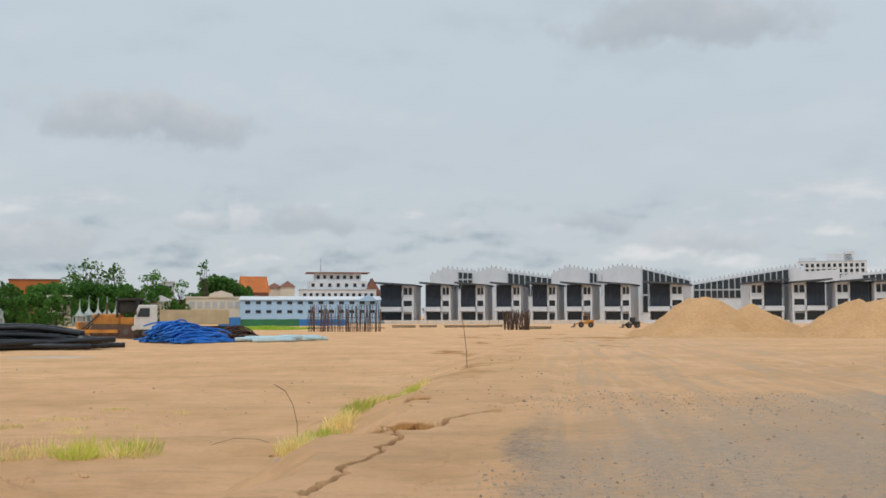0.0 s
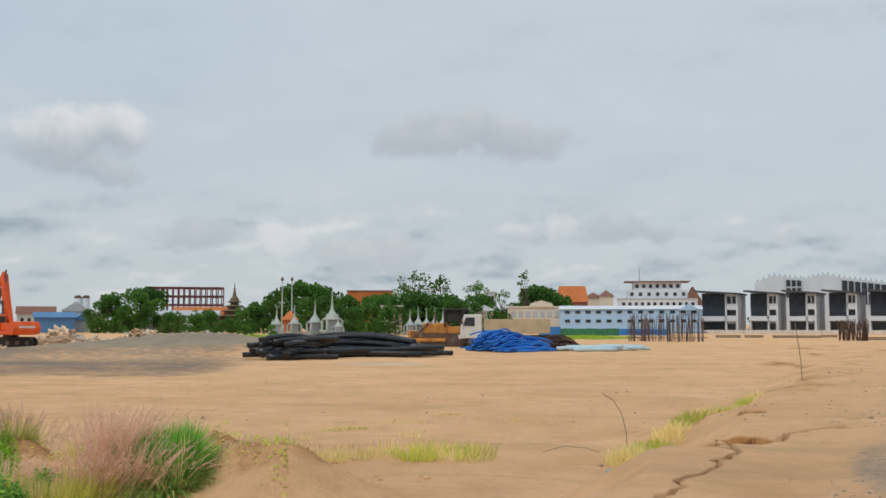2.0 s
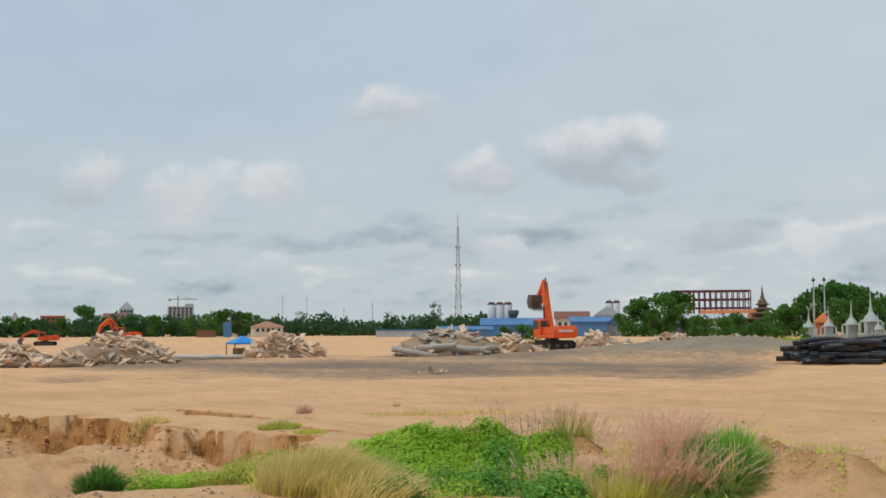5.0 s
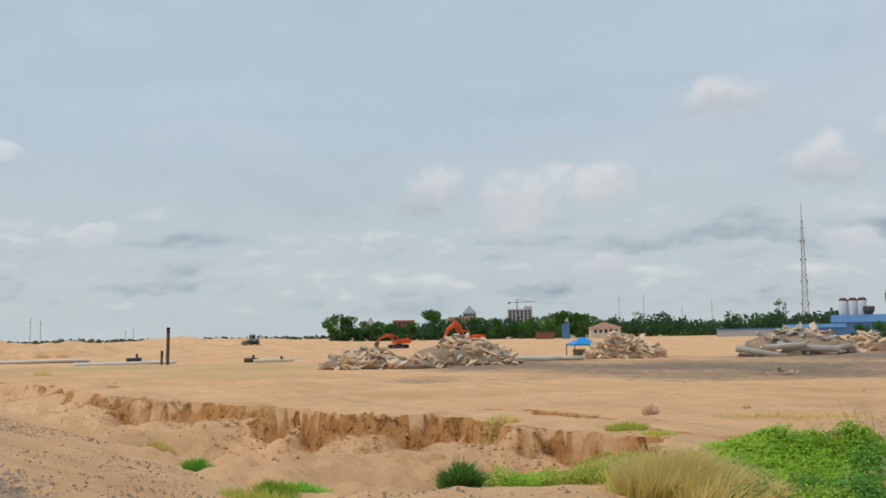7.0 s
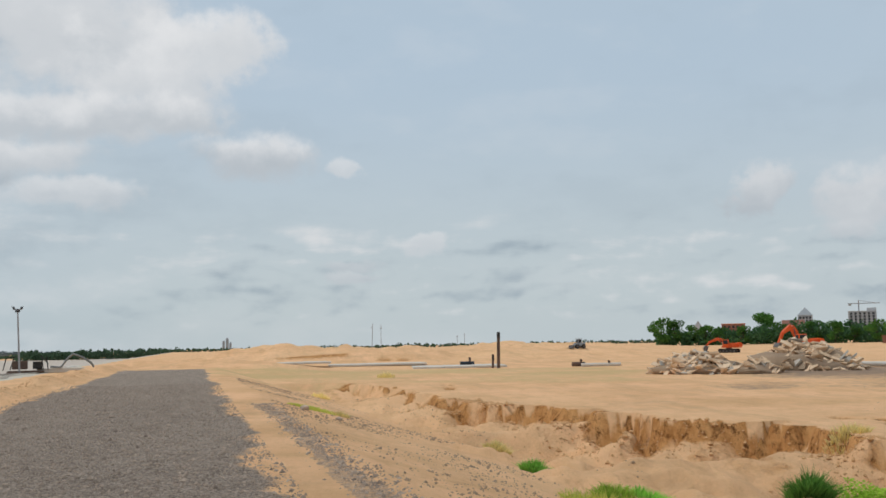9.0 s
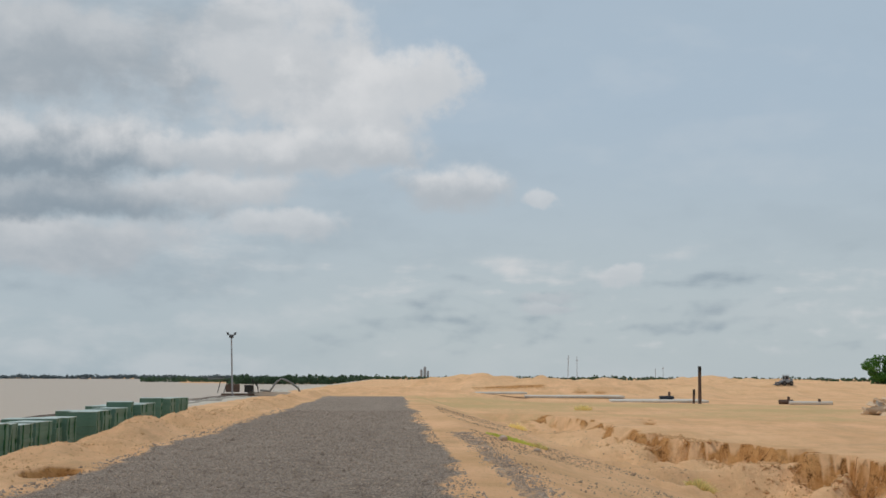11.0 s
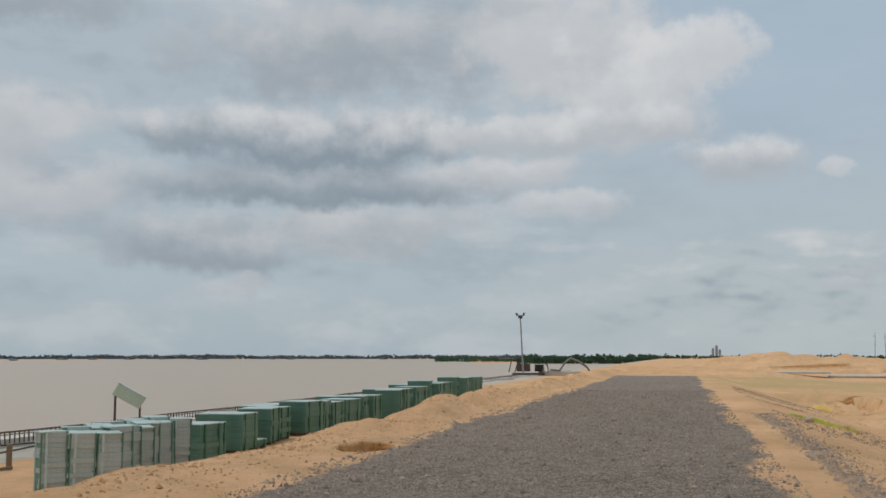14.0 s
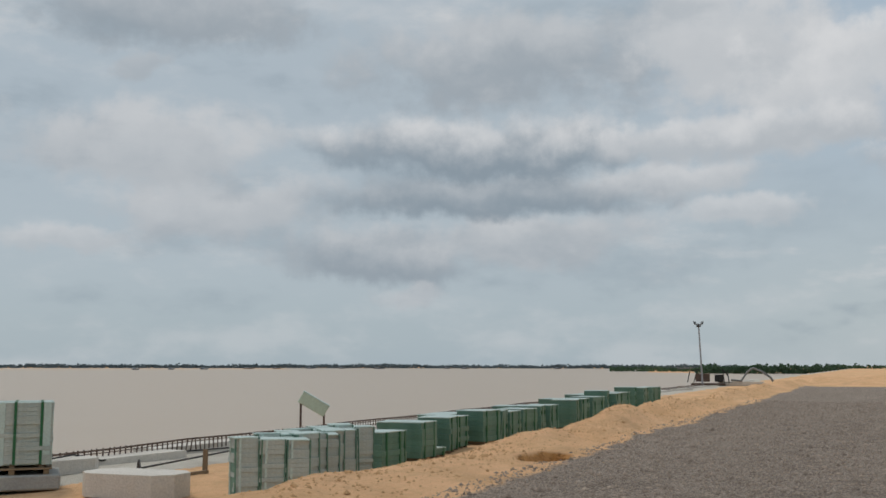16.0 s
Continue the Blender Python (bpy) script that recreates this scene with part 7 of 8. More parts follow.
lx, ly = at(103.35, 122)
fl = thing("floodlight_mast", "thin grey floodlight mast leaning slightly", "lamp", pose(lx, ly, 0, 0, 0, 103))
bm = bm_new()
tube(bm, (0.25, 0, -0.3), (-0.05, 0, 6.9), 0.11, 0.07)
part("pole", bm, M["mast"], fl)
bm = bm_new()
box(bm, (-0.05, 0, 6.95), (0.9, 0.10, 0.10))
part("crossarm", bm, M["mast"], fl)
for k, x in enumerate((-0.45, -0.18, 0.08, 0.35)):
    bm = bm_new()
    box(bm, (x, -0.15, 7.1 if k in (0, 3) else 6.75), (0.25, 0.26, 0.27), None, 0.04)
    part("floodlight", bm, M["lamp_head"], fl)
bm = bm_new()
tube(bm, (-0.45, 0, 7.1), (-0.66, 0, 7.3), 0.03)
tube(bm, (0.35, 0, 7.1), (0.56, 0, 7.3), 0.03)
part("brackets", bm, M["mast"], fl)

dx, dy = at(102.95, 124)
dg = thing("dredging_pump", "rusty dredging pump rig on a low platform", "machine", pose(dx, dy, 0, 0, 0, 103))
bm = bm_new()
box(bm, (0, 0, 0.22), (3.8, 1.8, 0.22), None, 0.04)
part("platform", bm, M["rust"], dg)
bm = bm_new()
box(bm, (-0.6, 0, 0.95), (1.6, 1.0, 0.9), None, 0.06)
part("engine", bm, M["rust"], dg)
bm = bm_new()
tube(bm, (1.2, 0, 0.5), (1.2, 0, 1.3), 0.5, None, 14)
part("pump_drum", bm, M["rubber"], dg)
bm = bm_new()
for a, b in (((-2.3, 0, 0.4), (-2.0, 0, 1.7)), ((-2.0, 0, 1.7), (-0.9, 0, 1.9)), ((1.8, 0, 0.4), (1.6, 0, 2.0)), ((2.3, 0, 0.4), (2.1, 0, 1.8)), ((1.6, 0, 1.9), (2.3, 0, 1.0)), ((-1.6, 0, 0.4), (-1.2, 0, 1.8))):
    tube(bm, a, b, 0.05, None, 6)
part("frame", bm, M["rubber"], dg)
bm = bm_new()
prism(bm, [(-3.4, 1.9), (-1.6, 2.0), (-1.6, 2.1), (-3.4, 2.05)], -0.9, 0.9)
part("sunshade", bm, M["hose"], dg)
bm = bm_new()
bent_tube(bm, [(2.5, 0, 0.7), (3.6, 0, 0.6), (4.3, 0, 1.6), (4.9, 0, 2.05), (5.8, 0, 1.7), (6.8, 0, 1.0), (7.2, 0, 0.3)], 0.12, 8)
smooth(part("discharge_hose", bm, M["hose"], dg))
bm = bm_new()
box(bm, (3.6, 0.5, 0.28), (5.0, 0.5, 0.5), None, 0.04)
part("pale_beam", bm, M["pale_concrete"], dg)
wl = thing("river_wall_end", "pale concrete wall at the bend of the river", "wall", facing(97.6, 480, 0))
bm = bm_new()
box(bm, (0, 0, 0.7), (16, 1.0, 2.6), None, 0.1)
part("panel", bm, M["pale_concrete"], wl)


# ---- grass, weeds, creepers ----
def blades(name, label, cx, cy, rx, ry, n, h, material, seed, wind=(0.3, 0.0), spread=0.5, width=0.012, edge=0.6, lift=0.0, turn=0.0):
    """Curved tapering blades rooted on the ground inside an ellipse."""
    rng = np.random.default_rng(seed)
    a, q = rng.uniform(0, 6.283, n), rng.random(n) ** edge
    ct, st = math.cos(turn), math.sin(turn)
    ox, oy = np.cos(a) * q * rx, np.sin(a) * q * ry
    x, y = cx + ox * ct - oy * st, cy + ox * st + oy * ct
    z = ground(x, y)[0] - 0.02 + lift
    hh = h * rng.uniform(0.45, 1.1, n) * (1 - 0.45 * q)
    lean = np.stack([np.cos(a) * q, np.sin(a) * q], 1) * spread + rng.normal(0, 0.24, (n, 2)) + np.asarray(wind)
    face = rng.uniform(0, 6.283, n)
    side = np.stack([np.cos(face), np.sin(face), np.zeros(n)], 1) * (width * rng.uniform(0.6, 1.4, n))[:, None]
    rows = []
    for t, wv in ((0, 1.0), (0.4, 0.9), (0.75, 0.6), (1.0, 0.12)):
        p = np.stack([x + lean[:, 0] * hh * t ** 1.7, y + lean[:, 1] * hh * t ** 1.7, z + hh * (t - 0.22 * t * t * np.hypot(lean[:, 0], lean[:, 1]))], 1)
        rows += [p - side * wv, p + side * wv]
    co = np.stack(rows, 1).reshape(-1, 3)
    i = np.arange(n)[:, None] * 8
    f = np.concatenate([i + np.array([[0, 1, 3, 2]]), i + np.array([[2, 3, 5, 4]]), i + np.array([[4, 5, 7, 6]])], 0)
    me = bpy.data.meshes.new(name)
    me.from_pydata(co.tolist(), [], f.tolist())
    me.materials.append(M[material])
    ob = new(name, me)
    return tagged(ob, label, "grass", "", "stuff")


def leaves(name, label, pts_fn, n, size, material, seed, hmax):
    rng = np.random.default_rng(seed)
    x, y = pts_fn(rng, n)
    n = len(x)
    z = ground(x, y)[0] + rng.random(n) ** 1.6 * hmax * (0.4 + 1.2 * (fbm(x / 0.7, y / 0.7, 3, seed) + 0.5))
    c = np.stack([x, y, z], 1)
    nrm = rng.normal(0, 0.55, (n, 3)) + np.array([0.15, -0.35, 1.0])
    u = np.cross(nrm, rng.normal(size=(n, 3)))
    u /= np.linalg.norm(u, axis=1)[:, None]
    v = np.cross(nrm, u)
    v /= np.linalg.norm(v, axis=1)[:, None]
    s = (size * rng.uniform(0.6, 1.4, n))[:, None]
    co = np.stack([c - u * s, c - v * s * 0.65, c + u * s * 1.1, c + v * s * 0.65], 1).reshape(-1, 3)
    me = bpy.data.meshes.new(name)
    me.from_pydata(co.tolist(), [], np.arange(n * 4).reshape(-1, 4).tolist())
    me.materials.append(M[material])
    return tagged(new(name, me), label, "weeds", "", "stuff")


def along(pts, spread_in, spread_out, lo, hi, gap_seed, keep=0.45):
    """Random points in a band along part of a polyline, thinned in patches."""
    p = np.array(pts, float)
    seg = np.hypot(*np.diff(p, axis=0).T)
    cum = np.concatenate([[0], np.cumsum(seg)]) / seg.sum()

    def fn(rng, n):
        t = np.clip(rng.normal((lo + hi) / 2, (hi - lo) * 0.27, n), 0, 1)
        x, y = np.interp(t, cum, p[:, 0]), np.interp(t, cum, p[:, 1])
        d = np.hypot(x, y)
        off = rng.normal((spread_out - spread_in) / 2, (spread_out + spread_in) * 0.27, n)
        x, y = x * (1 + off / d), y * (1 + off / d)
        ok = fbm(x / 1.3, y / 1.3, 3, gap_seed) + 0.5 > rng.uniform(0.2, keep + 0.25, n)
        return x[ok], y[ok]

    return fn


RIGHT = lambda a, k=1.0: (math.cos(radians(a)) * k, math.sin(radians(a)) * k)   # to the viewer's right at a bearing
gxy = lambda a, d: at(a, d)

# creepers over the ridge
def leaf_mounds(name, label, mounds, per, size, material, seed, fill=1.0):
    """Small leaves over low cushions; each cushion is (bearing, distance, half width, half depth, height)."""
    rng = np.random.default_rng(seed)
    pts, nrms = [], []
    for a, d, rw, rd, h in mounds:
        n = int(per * rw * rd / 0.16)
        th, ph = rng.uniform(0, 6.283, n), np.arccos(rng.uniform(-0.1, 1, n))
        k = fill * rng.uniform(0.72, 1.08, n) * (1 + 0.35 * fbm(th * 1.1 + a, ph * 2.2, 3, seed))
        lx, ly, lz = np.sin(ph) * np.cos(th), np.sin(ph) * np.sin(th), np.cos(ph)
        (x0, y0), (rx, ry), (ax, ay) = at(a, d), RIGHT(a), at(a, 1.0)
        x, y = x0 + (rx * lx * rw + ax * ly * rd) * k, y0 + (ry * lx * rw + ay * ly * rd) * k
        pts.append(np.stack([x, y, ground(x, y)[0] + np.maximum(lz, 0) * h * k], 1))
        nrms.append(np.stack([rx * lx + ax * ly, ry * lx + ay * ly, lz + 0.5], 1))
    c, nrm = np.concatenate(pts), np.concatenate(nrms)
    n = len(c)
    nrm = nrm + rng.normal(0, 0.45, (n, 3))
    u = np.cross(nrm, rng.normal(size=(n, 3)))
    u /= np.linalg.norm(u, axis=1)[:, None]
    v = np.cross(nrm, u)
    v /= np.linalg.norm(v, axis=1)[:, None]
    sz = (size * rng.uniform(0.6, 1.4, n))[:, None]
    co = np.stack([c - u * sz, c - v * sz * 0.65, c + u * sz * 1.1, c + v * sz * 0.65], 1).reshape(-1, 3)
    me = bpy.data.meshes.new(name)
    me.from_pydata(co.tolist(), [], np.arange(n * 4).reshape(-1, 4).tolist())
    me.materials.append(M[material])
    return tagged(new(name, me), label, "weeds", "", "stuff")


def fountain(name, label, a, d, base_r, n, length, material, seed, low=15.0, droop=0.5, width=0.005, wind=0.1, lift=0.0):
    """Blades that spring from a small base to all sides and bow under their weight."""
    rng = np.random.default_rng(seed)
    x0, y0 = at(a, d)
    th = rng.uniform(0, 6.283, n)
    el = np.radians(low + (90 - low) * rng.random(n) ** 0.8)
    q = base_r * np.sqrt(rng.random(n))
    x, y = x0 + np.cos(th) * q, y0 + np.sin(th) * q
    z = ground(x, y)[0] - 0.02 + lift
    ln = length * rng.uniform(0.6, 1.1, n)
    rx, ry = RIGHT(a)
    dx, dy = np.cos(th) * np.cos(el) + wind * rx, np.sin(th) * np.cos(el) + wind * ry
    face = rng.uniform(0, 6.283, n)
    side = np.stack([np.cos(face), np.sin(face), np.zeros(n)], 1) * (width * rng.uniform(0.6, 1.4, n))[:, None]
    steps = ((0, 1.0), (0.3, 1.0), (0.55, 0.85), (0.8, 0.55), (1.0, 0.1))
    rows = []
    for t, wv in steps:
        p = np.stack([x + dx * ln * t, y + dy * ln * t, z + ln * (np.sin(el) * t - droop * np.cos(el) * t * t * 0.9 - 0.10 * t ** 3)], 1)
        rows += [p - side * wv, p + side * wv]
    co = np.stack(rows, 1).reshape(-1, 3)
    i = np.arange(n)[:, None] * 10
    f = np.concatenate([i + np.array([[2 * k, 2 * k + 1, 2 * k + 3, 2 * k + 2]]) for k in range(4)], 0)
    me = bpy.data.meshes.new(name)
    me.from_pydata(co.tolist(), [], f.tolist())
    me.materials.append(M[material])
    return tagged(new(name, me), label, "grass", "", "stuff")


def plumes(name, label, a, d, rw, rd, count, tall, seed, wind=0.25, hairs=24, lift=0.0):
    """Feathery seed heads: fine hairs along the last third of bowed stems, with the stems below."""
    rng = np.random.default_rng(seed)
    (x0, y0), (rx, ry), (ax, ay) = at(a, d), RIGHT(a), at(a, 1.0)
    lx, ly = rng.normal(0, 0.45, count) * rw, rng.normal(0, 0.45, count) * rd
    x, y = x0 + rx * lx + ax * ly, y0 + ry * lx + ay * ly
    z = ground(x, y)[0] + lift
    hh = tall * rng.uniform(0.45, 1.05, count)
    lean = wind * rng.uniform(0.3, 1.4, count) + 0.4 * lx / rw
    spin = rng.normal(0, 0.25, count)

    def stem(t):
        off = lean * hh * t ** 1.8
        return np.stack([x + rx * off + ax * spin * hh * t, y + ry * off + ay * spin * hh * t, z + hh * (t - 0.18 * t * t * np.abs(lean))], -1)

    quads = []
    for t0, t1 in ((0, 0.35), (0.35, 0.7), (0.7, 1.0)):
        p, q = stem(t0), stem(t1)
        sd = np.array([rx, ry, 0]) * 0.0022
        quads.append(np.stack([p - sd, p + sd, q + sd, q - sd], 1))
    for k in range(hairs):
        t = 0.66 + 0.34 * rng.random(count)
        p = stem(t)
        dirn = rng.normal(0, 1, (count, 3)) * np.array([1, 1, 0.6]) + np.array([rx * 0.7, ry * 0.7, 0.5])
        dirn /= np.linalg.norm(dirn, axis=1)[:, None]
        ln = (0.055 * rng.uniform(0.5, 1.3, count) * (1.25 - 0.7 * (t - 0.66) / 0.34))[:, None]
        sd = np.cross(dirn, rng.normal(size=(count, 3)))
        sd /= np.linalg.norm(sd, axis=1)[:, None]
        sd *= 0.0035
        q = p + dirn * ln
        quads.append(np.stack([p - sd, p + sd, q + sd * 0.5, q - sd * 0.5], 1))
    co = np.concatenate(quads).reshape(-1, 3)
    me = bpy.data.meshes.new(name)
    me.from_pydata(co.tolist(), [], np.arange(len(co)).reshape(-1, 4).tolist())
    me.materials.append(M["plume"])
    return tagged(new(name, me), label, "grass", "", "stuff")


veg = random.Random(91)
crest = [(veg.uniform(39.2, 50.0), veg.uniform(17.0, 19.0), veg.uniform(0.32, 0.58), veg.uniform(0.3, 0.6), veg.uniform(0.14, 0.30)) for k in range(29)]
face = [(veg.uniform(38.6, 50.0), veg.uniform(14.2, 16.4), veg.uniform(0.28, 0.5), veg.uniform(0.25, 0.45), veg.uniform(0.16, 0.30)) for k in range(17)]
leaf_mounds("creeper", "bright green creeper cushions over the sandy ridge", crest, 1150, 0.026, "plant", 41)
# darker leaf colour inside the cushions stands for the shade between leaves
leaf_mounds("creeper", "deep green underlayer painting shade inside the creeper cushions", crest, 130, 0.030, "grass_deep", 42, 0.7)
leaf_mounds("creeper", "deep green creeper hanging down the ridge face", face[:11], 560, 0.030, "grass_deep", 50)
leaf_mounds("creeper", "bright green leaves on the ridge face", face[::3], 520, 0.026, "plant", 51, 1.06)
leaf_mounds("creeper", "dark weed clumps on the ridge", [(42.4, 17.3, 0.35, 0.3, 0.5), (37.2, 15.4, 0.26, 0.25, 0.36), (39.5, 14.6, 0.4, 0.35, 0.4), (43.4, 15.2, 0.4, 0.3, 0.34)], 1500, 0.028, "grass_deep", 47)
leaves("creeper", "sparse weeds on the sandy ridge", along(RIDGE, 1.6, 1.2, 0.02, 1.0, 9, 0.75), 3500, 0.03, "grass", 45, 0.12)


def patch(a, d, ra, rd, seed, thin):
    def fn(rng, n):
        aa, q = rng.uniform(0, 6.283, n), np.sqrt(rng.random(n))
        x0, y0 = at(a, d)
        rx, ry = RIGHT(a)
        ax, ay = at(a, 1.0)
        x = x0 + rx * np.cos(aa) * q * ra + ax * np.sin(aa) * q * rd
        y = y0 + ry * np.cos(aa) * q * ra + ay * np.sin(aa) * q * rd
        ok = fbm(x / 0.9, y / 0.9, 3, seed) + 0.5 > rng.uniform(0.1, thin, n)
        return x[ok], y[ok]
    return fn


leaves("creeper", "yellow-green weeds at the gully bottom", patch(58.6, 18.2, 1.15, 1.0, 3, 0.7), 12000, 0.028, "plant", 43, 0.20)
leaves("creeper", "yellow-green weeds at the gully bottom", patch(56.0, 17.5, 0.9, 0.8, 8, 0.8), 6000, 0.028, "grass", 44, 0.20)
# big tufted bush with pink plumes
fountain("bush_grass", "dense deep green grass bush", 31.70, 15.4, 0.36, 3800, 0.98, "grass_deep", 510, 8, 0.55, 0.006, 0.05)
fountain("bush_grass", "lighter green blades in the bush", 31.90, 15.5, 0.44, 6500, 0.95, "bush_green", 520, 20, 0.35, 0.0045, 0.02)
fountain("bush_grass", "pale bowed blades at the foot of the bush", 31.35, 15.1, 0.30, 420, 0.90, "grass_dry", 521, 5, 0.6, 0.005, -0.1)
leaf_mounds("creeper", "bright green leaves of the tufted bush", [(31.8, 15.4, 0.52, 0.4, 0.74)], 1900, 0.018, "bush_green", 48)
plumes("plume_grass", "pinkish feathery grass plumes", 34.0, 15.4, 0.5, 0.4, 400, 1.22, 53, 0.16)
plumes("plume_grass", "pinkish plumes low beside the bush", 34.3, 14.9, 0.5, 0.3, 200, 0.70, 153, 0.35)
plumes("plume_grass", "plumes drooping over the bush", 32.6, 14.9, 0.5, 0.3, 130, 0.80, 154, 0.45)
fountain("plume_grass", "dry straw stems below the plumes", 34.5, 15.1, 0.35, 800, 0.78, "grass_dry", 54, 25, 0.5, 0.0045, 0.25)
fountain("plume_grass", "green blades below the plumes", 34.8, 15.2, 0.5, 700, 0.6, "grass", 155, 20, 0.5, 0.006, 0.1)
plumes("weed_stems", "thin brownish seed stems on the ridge", 37.4, 15.6, 1.2, 0.6, 260, 0.55, 55, 0.15, 14)
plumes("weed_stems", "thin brownish seed stems on the ridge crest", 40.2, 18.4, 1.4, 0.5, 170, 0.62, 56, 0.05, 14)
for k, (a, d, r, n, ln, mat_) in enumerate(((37.0, 14.9, 0.35, 700, 0.45, "grass_dry"), (38.4, 15.6, 0.35, 700, 0.5, "grass"), (36.2, 14.7, 0.3, 500, 0.42, "grass"), (38.8, 18.6, 0.3, 350, 0.55, "grass"), (40.2, 18.8, 0.3, 300, 0.6, "grass_dry"), (36.4, 16.6, 0.3, 260, 0.4, "grass_dry"), (35.6, 17.8, 0.35, 260, 0.36, "grass_dry"))):
    fountain("weed_tuft", "straw and green weed tuft on the ridge", a, d, r, n, ln, mat_, 560 + k, 30, 0.4, 0.006, 0.1)
# windblown straw-coloured mound
x, y = gxy(52.2, 15.6)
blades("straw_grass", "large windblown mound of straw-coloured grass", x, y, 0.85, 0.75, 5500, 0.86, "grass_dry", 58, RIGHT(52, 0.5), 0.6, 0.006, 0.55)
blades("straw_grass", "greenish blades in the straw mound", x, y, 1.1, 0.8, 700, 0.7, "grass", 59, RIGHT(52, 0.4), 0.6, 0.008, 0.55)
x, y = gxy(49.6, 14.8)
blades("straw_grass", "lower straw-coloured grass beside the mound", x, y, 0.7, 0.6, 1300, 0.6, "grass_dry", 60, RIGHT(50, 0.5), 0.6, 0.008, 0.55)
# green tufts of the gully
for k, (a, d, r, h, n, mat_) in enumerate(((63.0, 17.4, 0.30, 0.56, 1500, "grass_deep"), (71.2, 21.3, 0.50, 0.34, 1100, "bush_green"), (72.6, 20.4, 0.4, 0.32, 700, "plant"), (73.0, 18.6, 0.8, 0.35, 700, "grass"),
                                           (76.6, 26.2, 0.36, 0.42, 800, "bush_green"), (78.6, 35.0, 0.38, 0.55, 700, "grass_dry"), (55.9, 24.4, 0.45, 0.22, 600, "grass"), (54.2, 26.5, 0.5, 0.28, 800, "grass"),
                                           (52.5, 25.0, 0.4, 0.14, 400, "grass"), (60.9, 28.6, 0.55, 0.35, 500, "grass_dry"), (52.9, 30.5, 0.2, 0.4, 120, "plume"), (88.4, 34.5, 0.8, 0.16, 900, "grass"),
                                           (86.9, 34.5, 0.3, 0.22, 200, "grass_dry"), (88.0, 60.0, 0.5, 0.4, 300, "grass_dry"), (84.5, 75.0, 0.6, 0.5, 300, "grass_dry"))):
    x, y = gxy(a, d)
    blades("grass_tuft", "tuft of green grass in the gully" if k < 5 else "small dry grass tuft on sand", x, y, r, r, n, h, mat_, 70 + k, RIGHT(a, 0.1), 0.6, 0.009 if d < 25 else 0.014)
# flat sandy grass patches
for k, (a, d, rx, ry, h, n, mat_) in enumerate(((47.0, 29.5, 1.5, 0.5, 0.22, 900, "grass_dry"), (43.5, 30.0, 1.3, 0.5, 0.20, 700, "grass_dry"), (22.5, 24.0, 0.6, 0.3, 0.18, 350, "grass_dry"), (17.0, 27.5, 0.4, 0.2, 0.12, 200, "grass_dry"), (19.5, 25.0, 0.7, 0.3, 0.12, 250, "grass_dry"), (29.5, 21.0, 0.5, 0.4, 0.3, 300, "grass_dry"),
                                               (35.8, 19.5, 0.06, 0.06, 1.15, 40, "plume"), (24.0, 20.5, 2.2, 0.5, 0.16, 500, "plume"), (28.2, 15.6, 0.8, 0.5, 0.2, 250, "plume"), (30.5, 24.0, 1.2, 0.5, 0.2, 250, "grass_dry"))):
    x, y = gxy(a, d)
    c, s = RIGHT(a)
    blades("sand_grass", "yellow-green grass patch on sand" if mat_ == "grass" else "dry straw grass patch on sand", x, y, rx, ry, int(n * 0.7), h, mat_, 90 + k, RIGHT(a, 0.08), 0.5, 0.008, 0.6, 0.0, radians(a))
tufts = random.Random(29)
for k in range(34):
    a = tufts.choice((27.3, 26.8, 26.4, 25.6, 24.6, 23.6, 21.6, 21.0, 20.4, 18.9, 18.2, 17.5, 16.6, 15.6)) + tufts.uniform(-0.35, 0.35)
    mat_ = "grass_dry" if 19.6 < a < 25 and tufts.random() < 0.8 or tufts.random() < 0.35 else "grass"
    big = 1.25 if 26 < a else 1.0
    fountain("sand_grass", "yellow-green grass tuft on sand" if mat_ == "grass" else "dry straw grass tuft on sand", a, tufts.uniform(18.2, 19.8), 0.34 * big, int(80 * big), tufts.uniform(0.16, 0.40) * big, mat_, 600 + k, 38, 0.4, 0.006, 0.06)
for k in range(26):
    fountain("sand_grass", "thin dry grass wisp on sand", tufts.uniform(13.0, 29.5), tufts.uniform(18.5, 26.0), 0.15, 26, tufts.uniform(0.12, 0.26), "grass_dry" if k % 3 else "plume", 660 + k, 35, 0.4, 0.005, 0.06)
for k in range(9):
    t = k / 8
    x, y = -2.45 + 1.9 * t, 18.4 + 8.6 * t
    blades("bank_grass", "yellow-green grass along the foot of the bank", x, y, 0.42 - 0.2 * t, 0.75, 330 - 24 * k, 0.42 - 0.22 * t, "grass" if k % 2 else "grass_dry", 120 + k, (0.12, 0.05), 0.4, 0.010)
x, y = gxy(6.2, 18.3)
blades("bank_grass", "low green weed at the foot of the bank", x, y, 0.35, 0.5, 500, 0.2, "plant", 131, (0.1, 0), 0.6, 0.012)
for a, d, rx in ((9.6, 170, 8.0), (11.2, 165, 3.0), (27.5, 190, 9.0)):
    x, y = gxy(a, d)
    blades("verge_grass", "bright green rough grass at the site edge", x, y, rx, 6.0, 2600, 0.75, "plant", 140 + int(a), (0.05, 0), 0.3, 0.05, 0.6, 0.0, radians(a))
stalk = thing("dry_stalk", "long thin bowed dry stalk", "stalk", on_ground(-2.55, 18.9, 0))
bm = bm_new()
bent_tube(bm, [(0, 0, -0.05), (0.0, 0, 0.4), (-0.08, 0, 0.75), (-0.22, 0, 0.98), (-0.42, 0, 1.1)], 0.007, 5)
part("stem", bm, M["timber"], stalk)
x, y = gxy(10.6, 19.5)
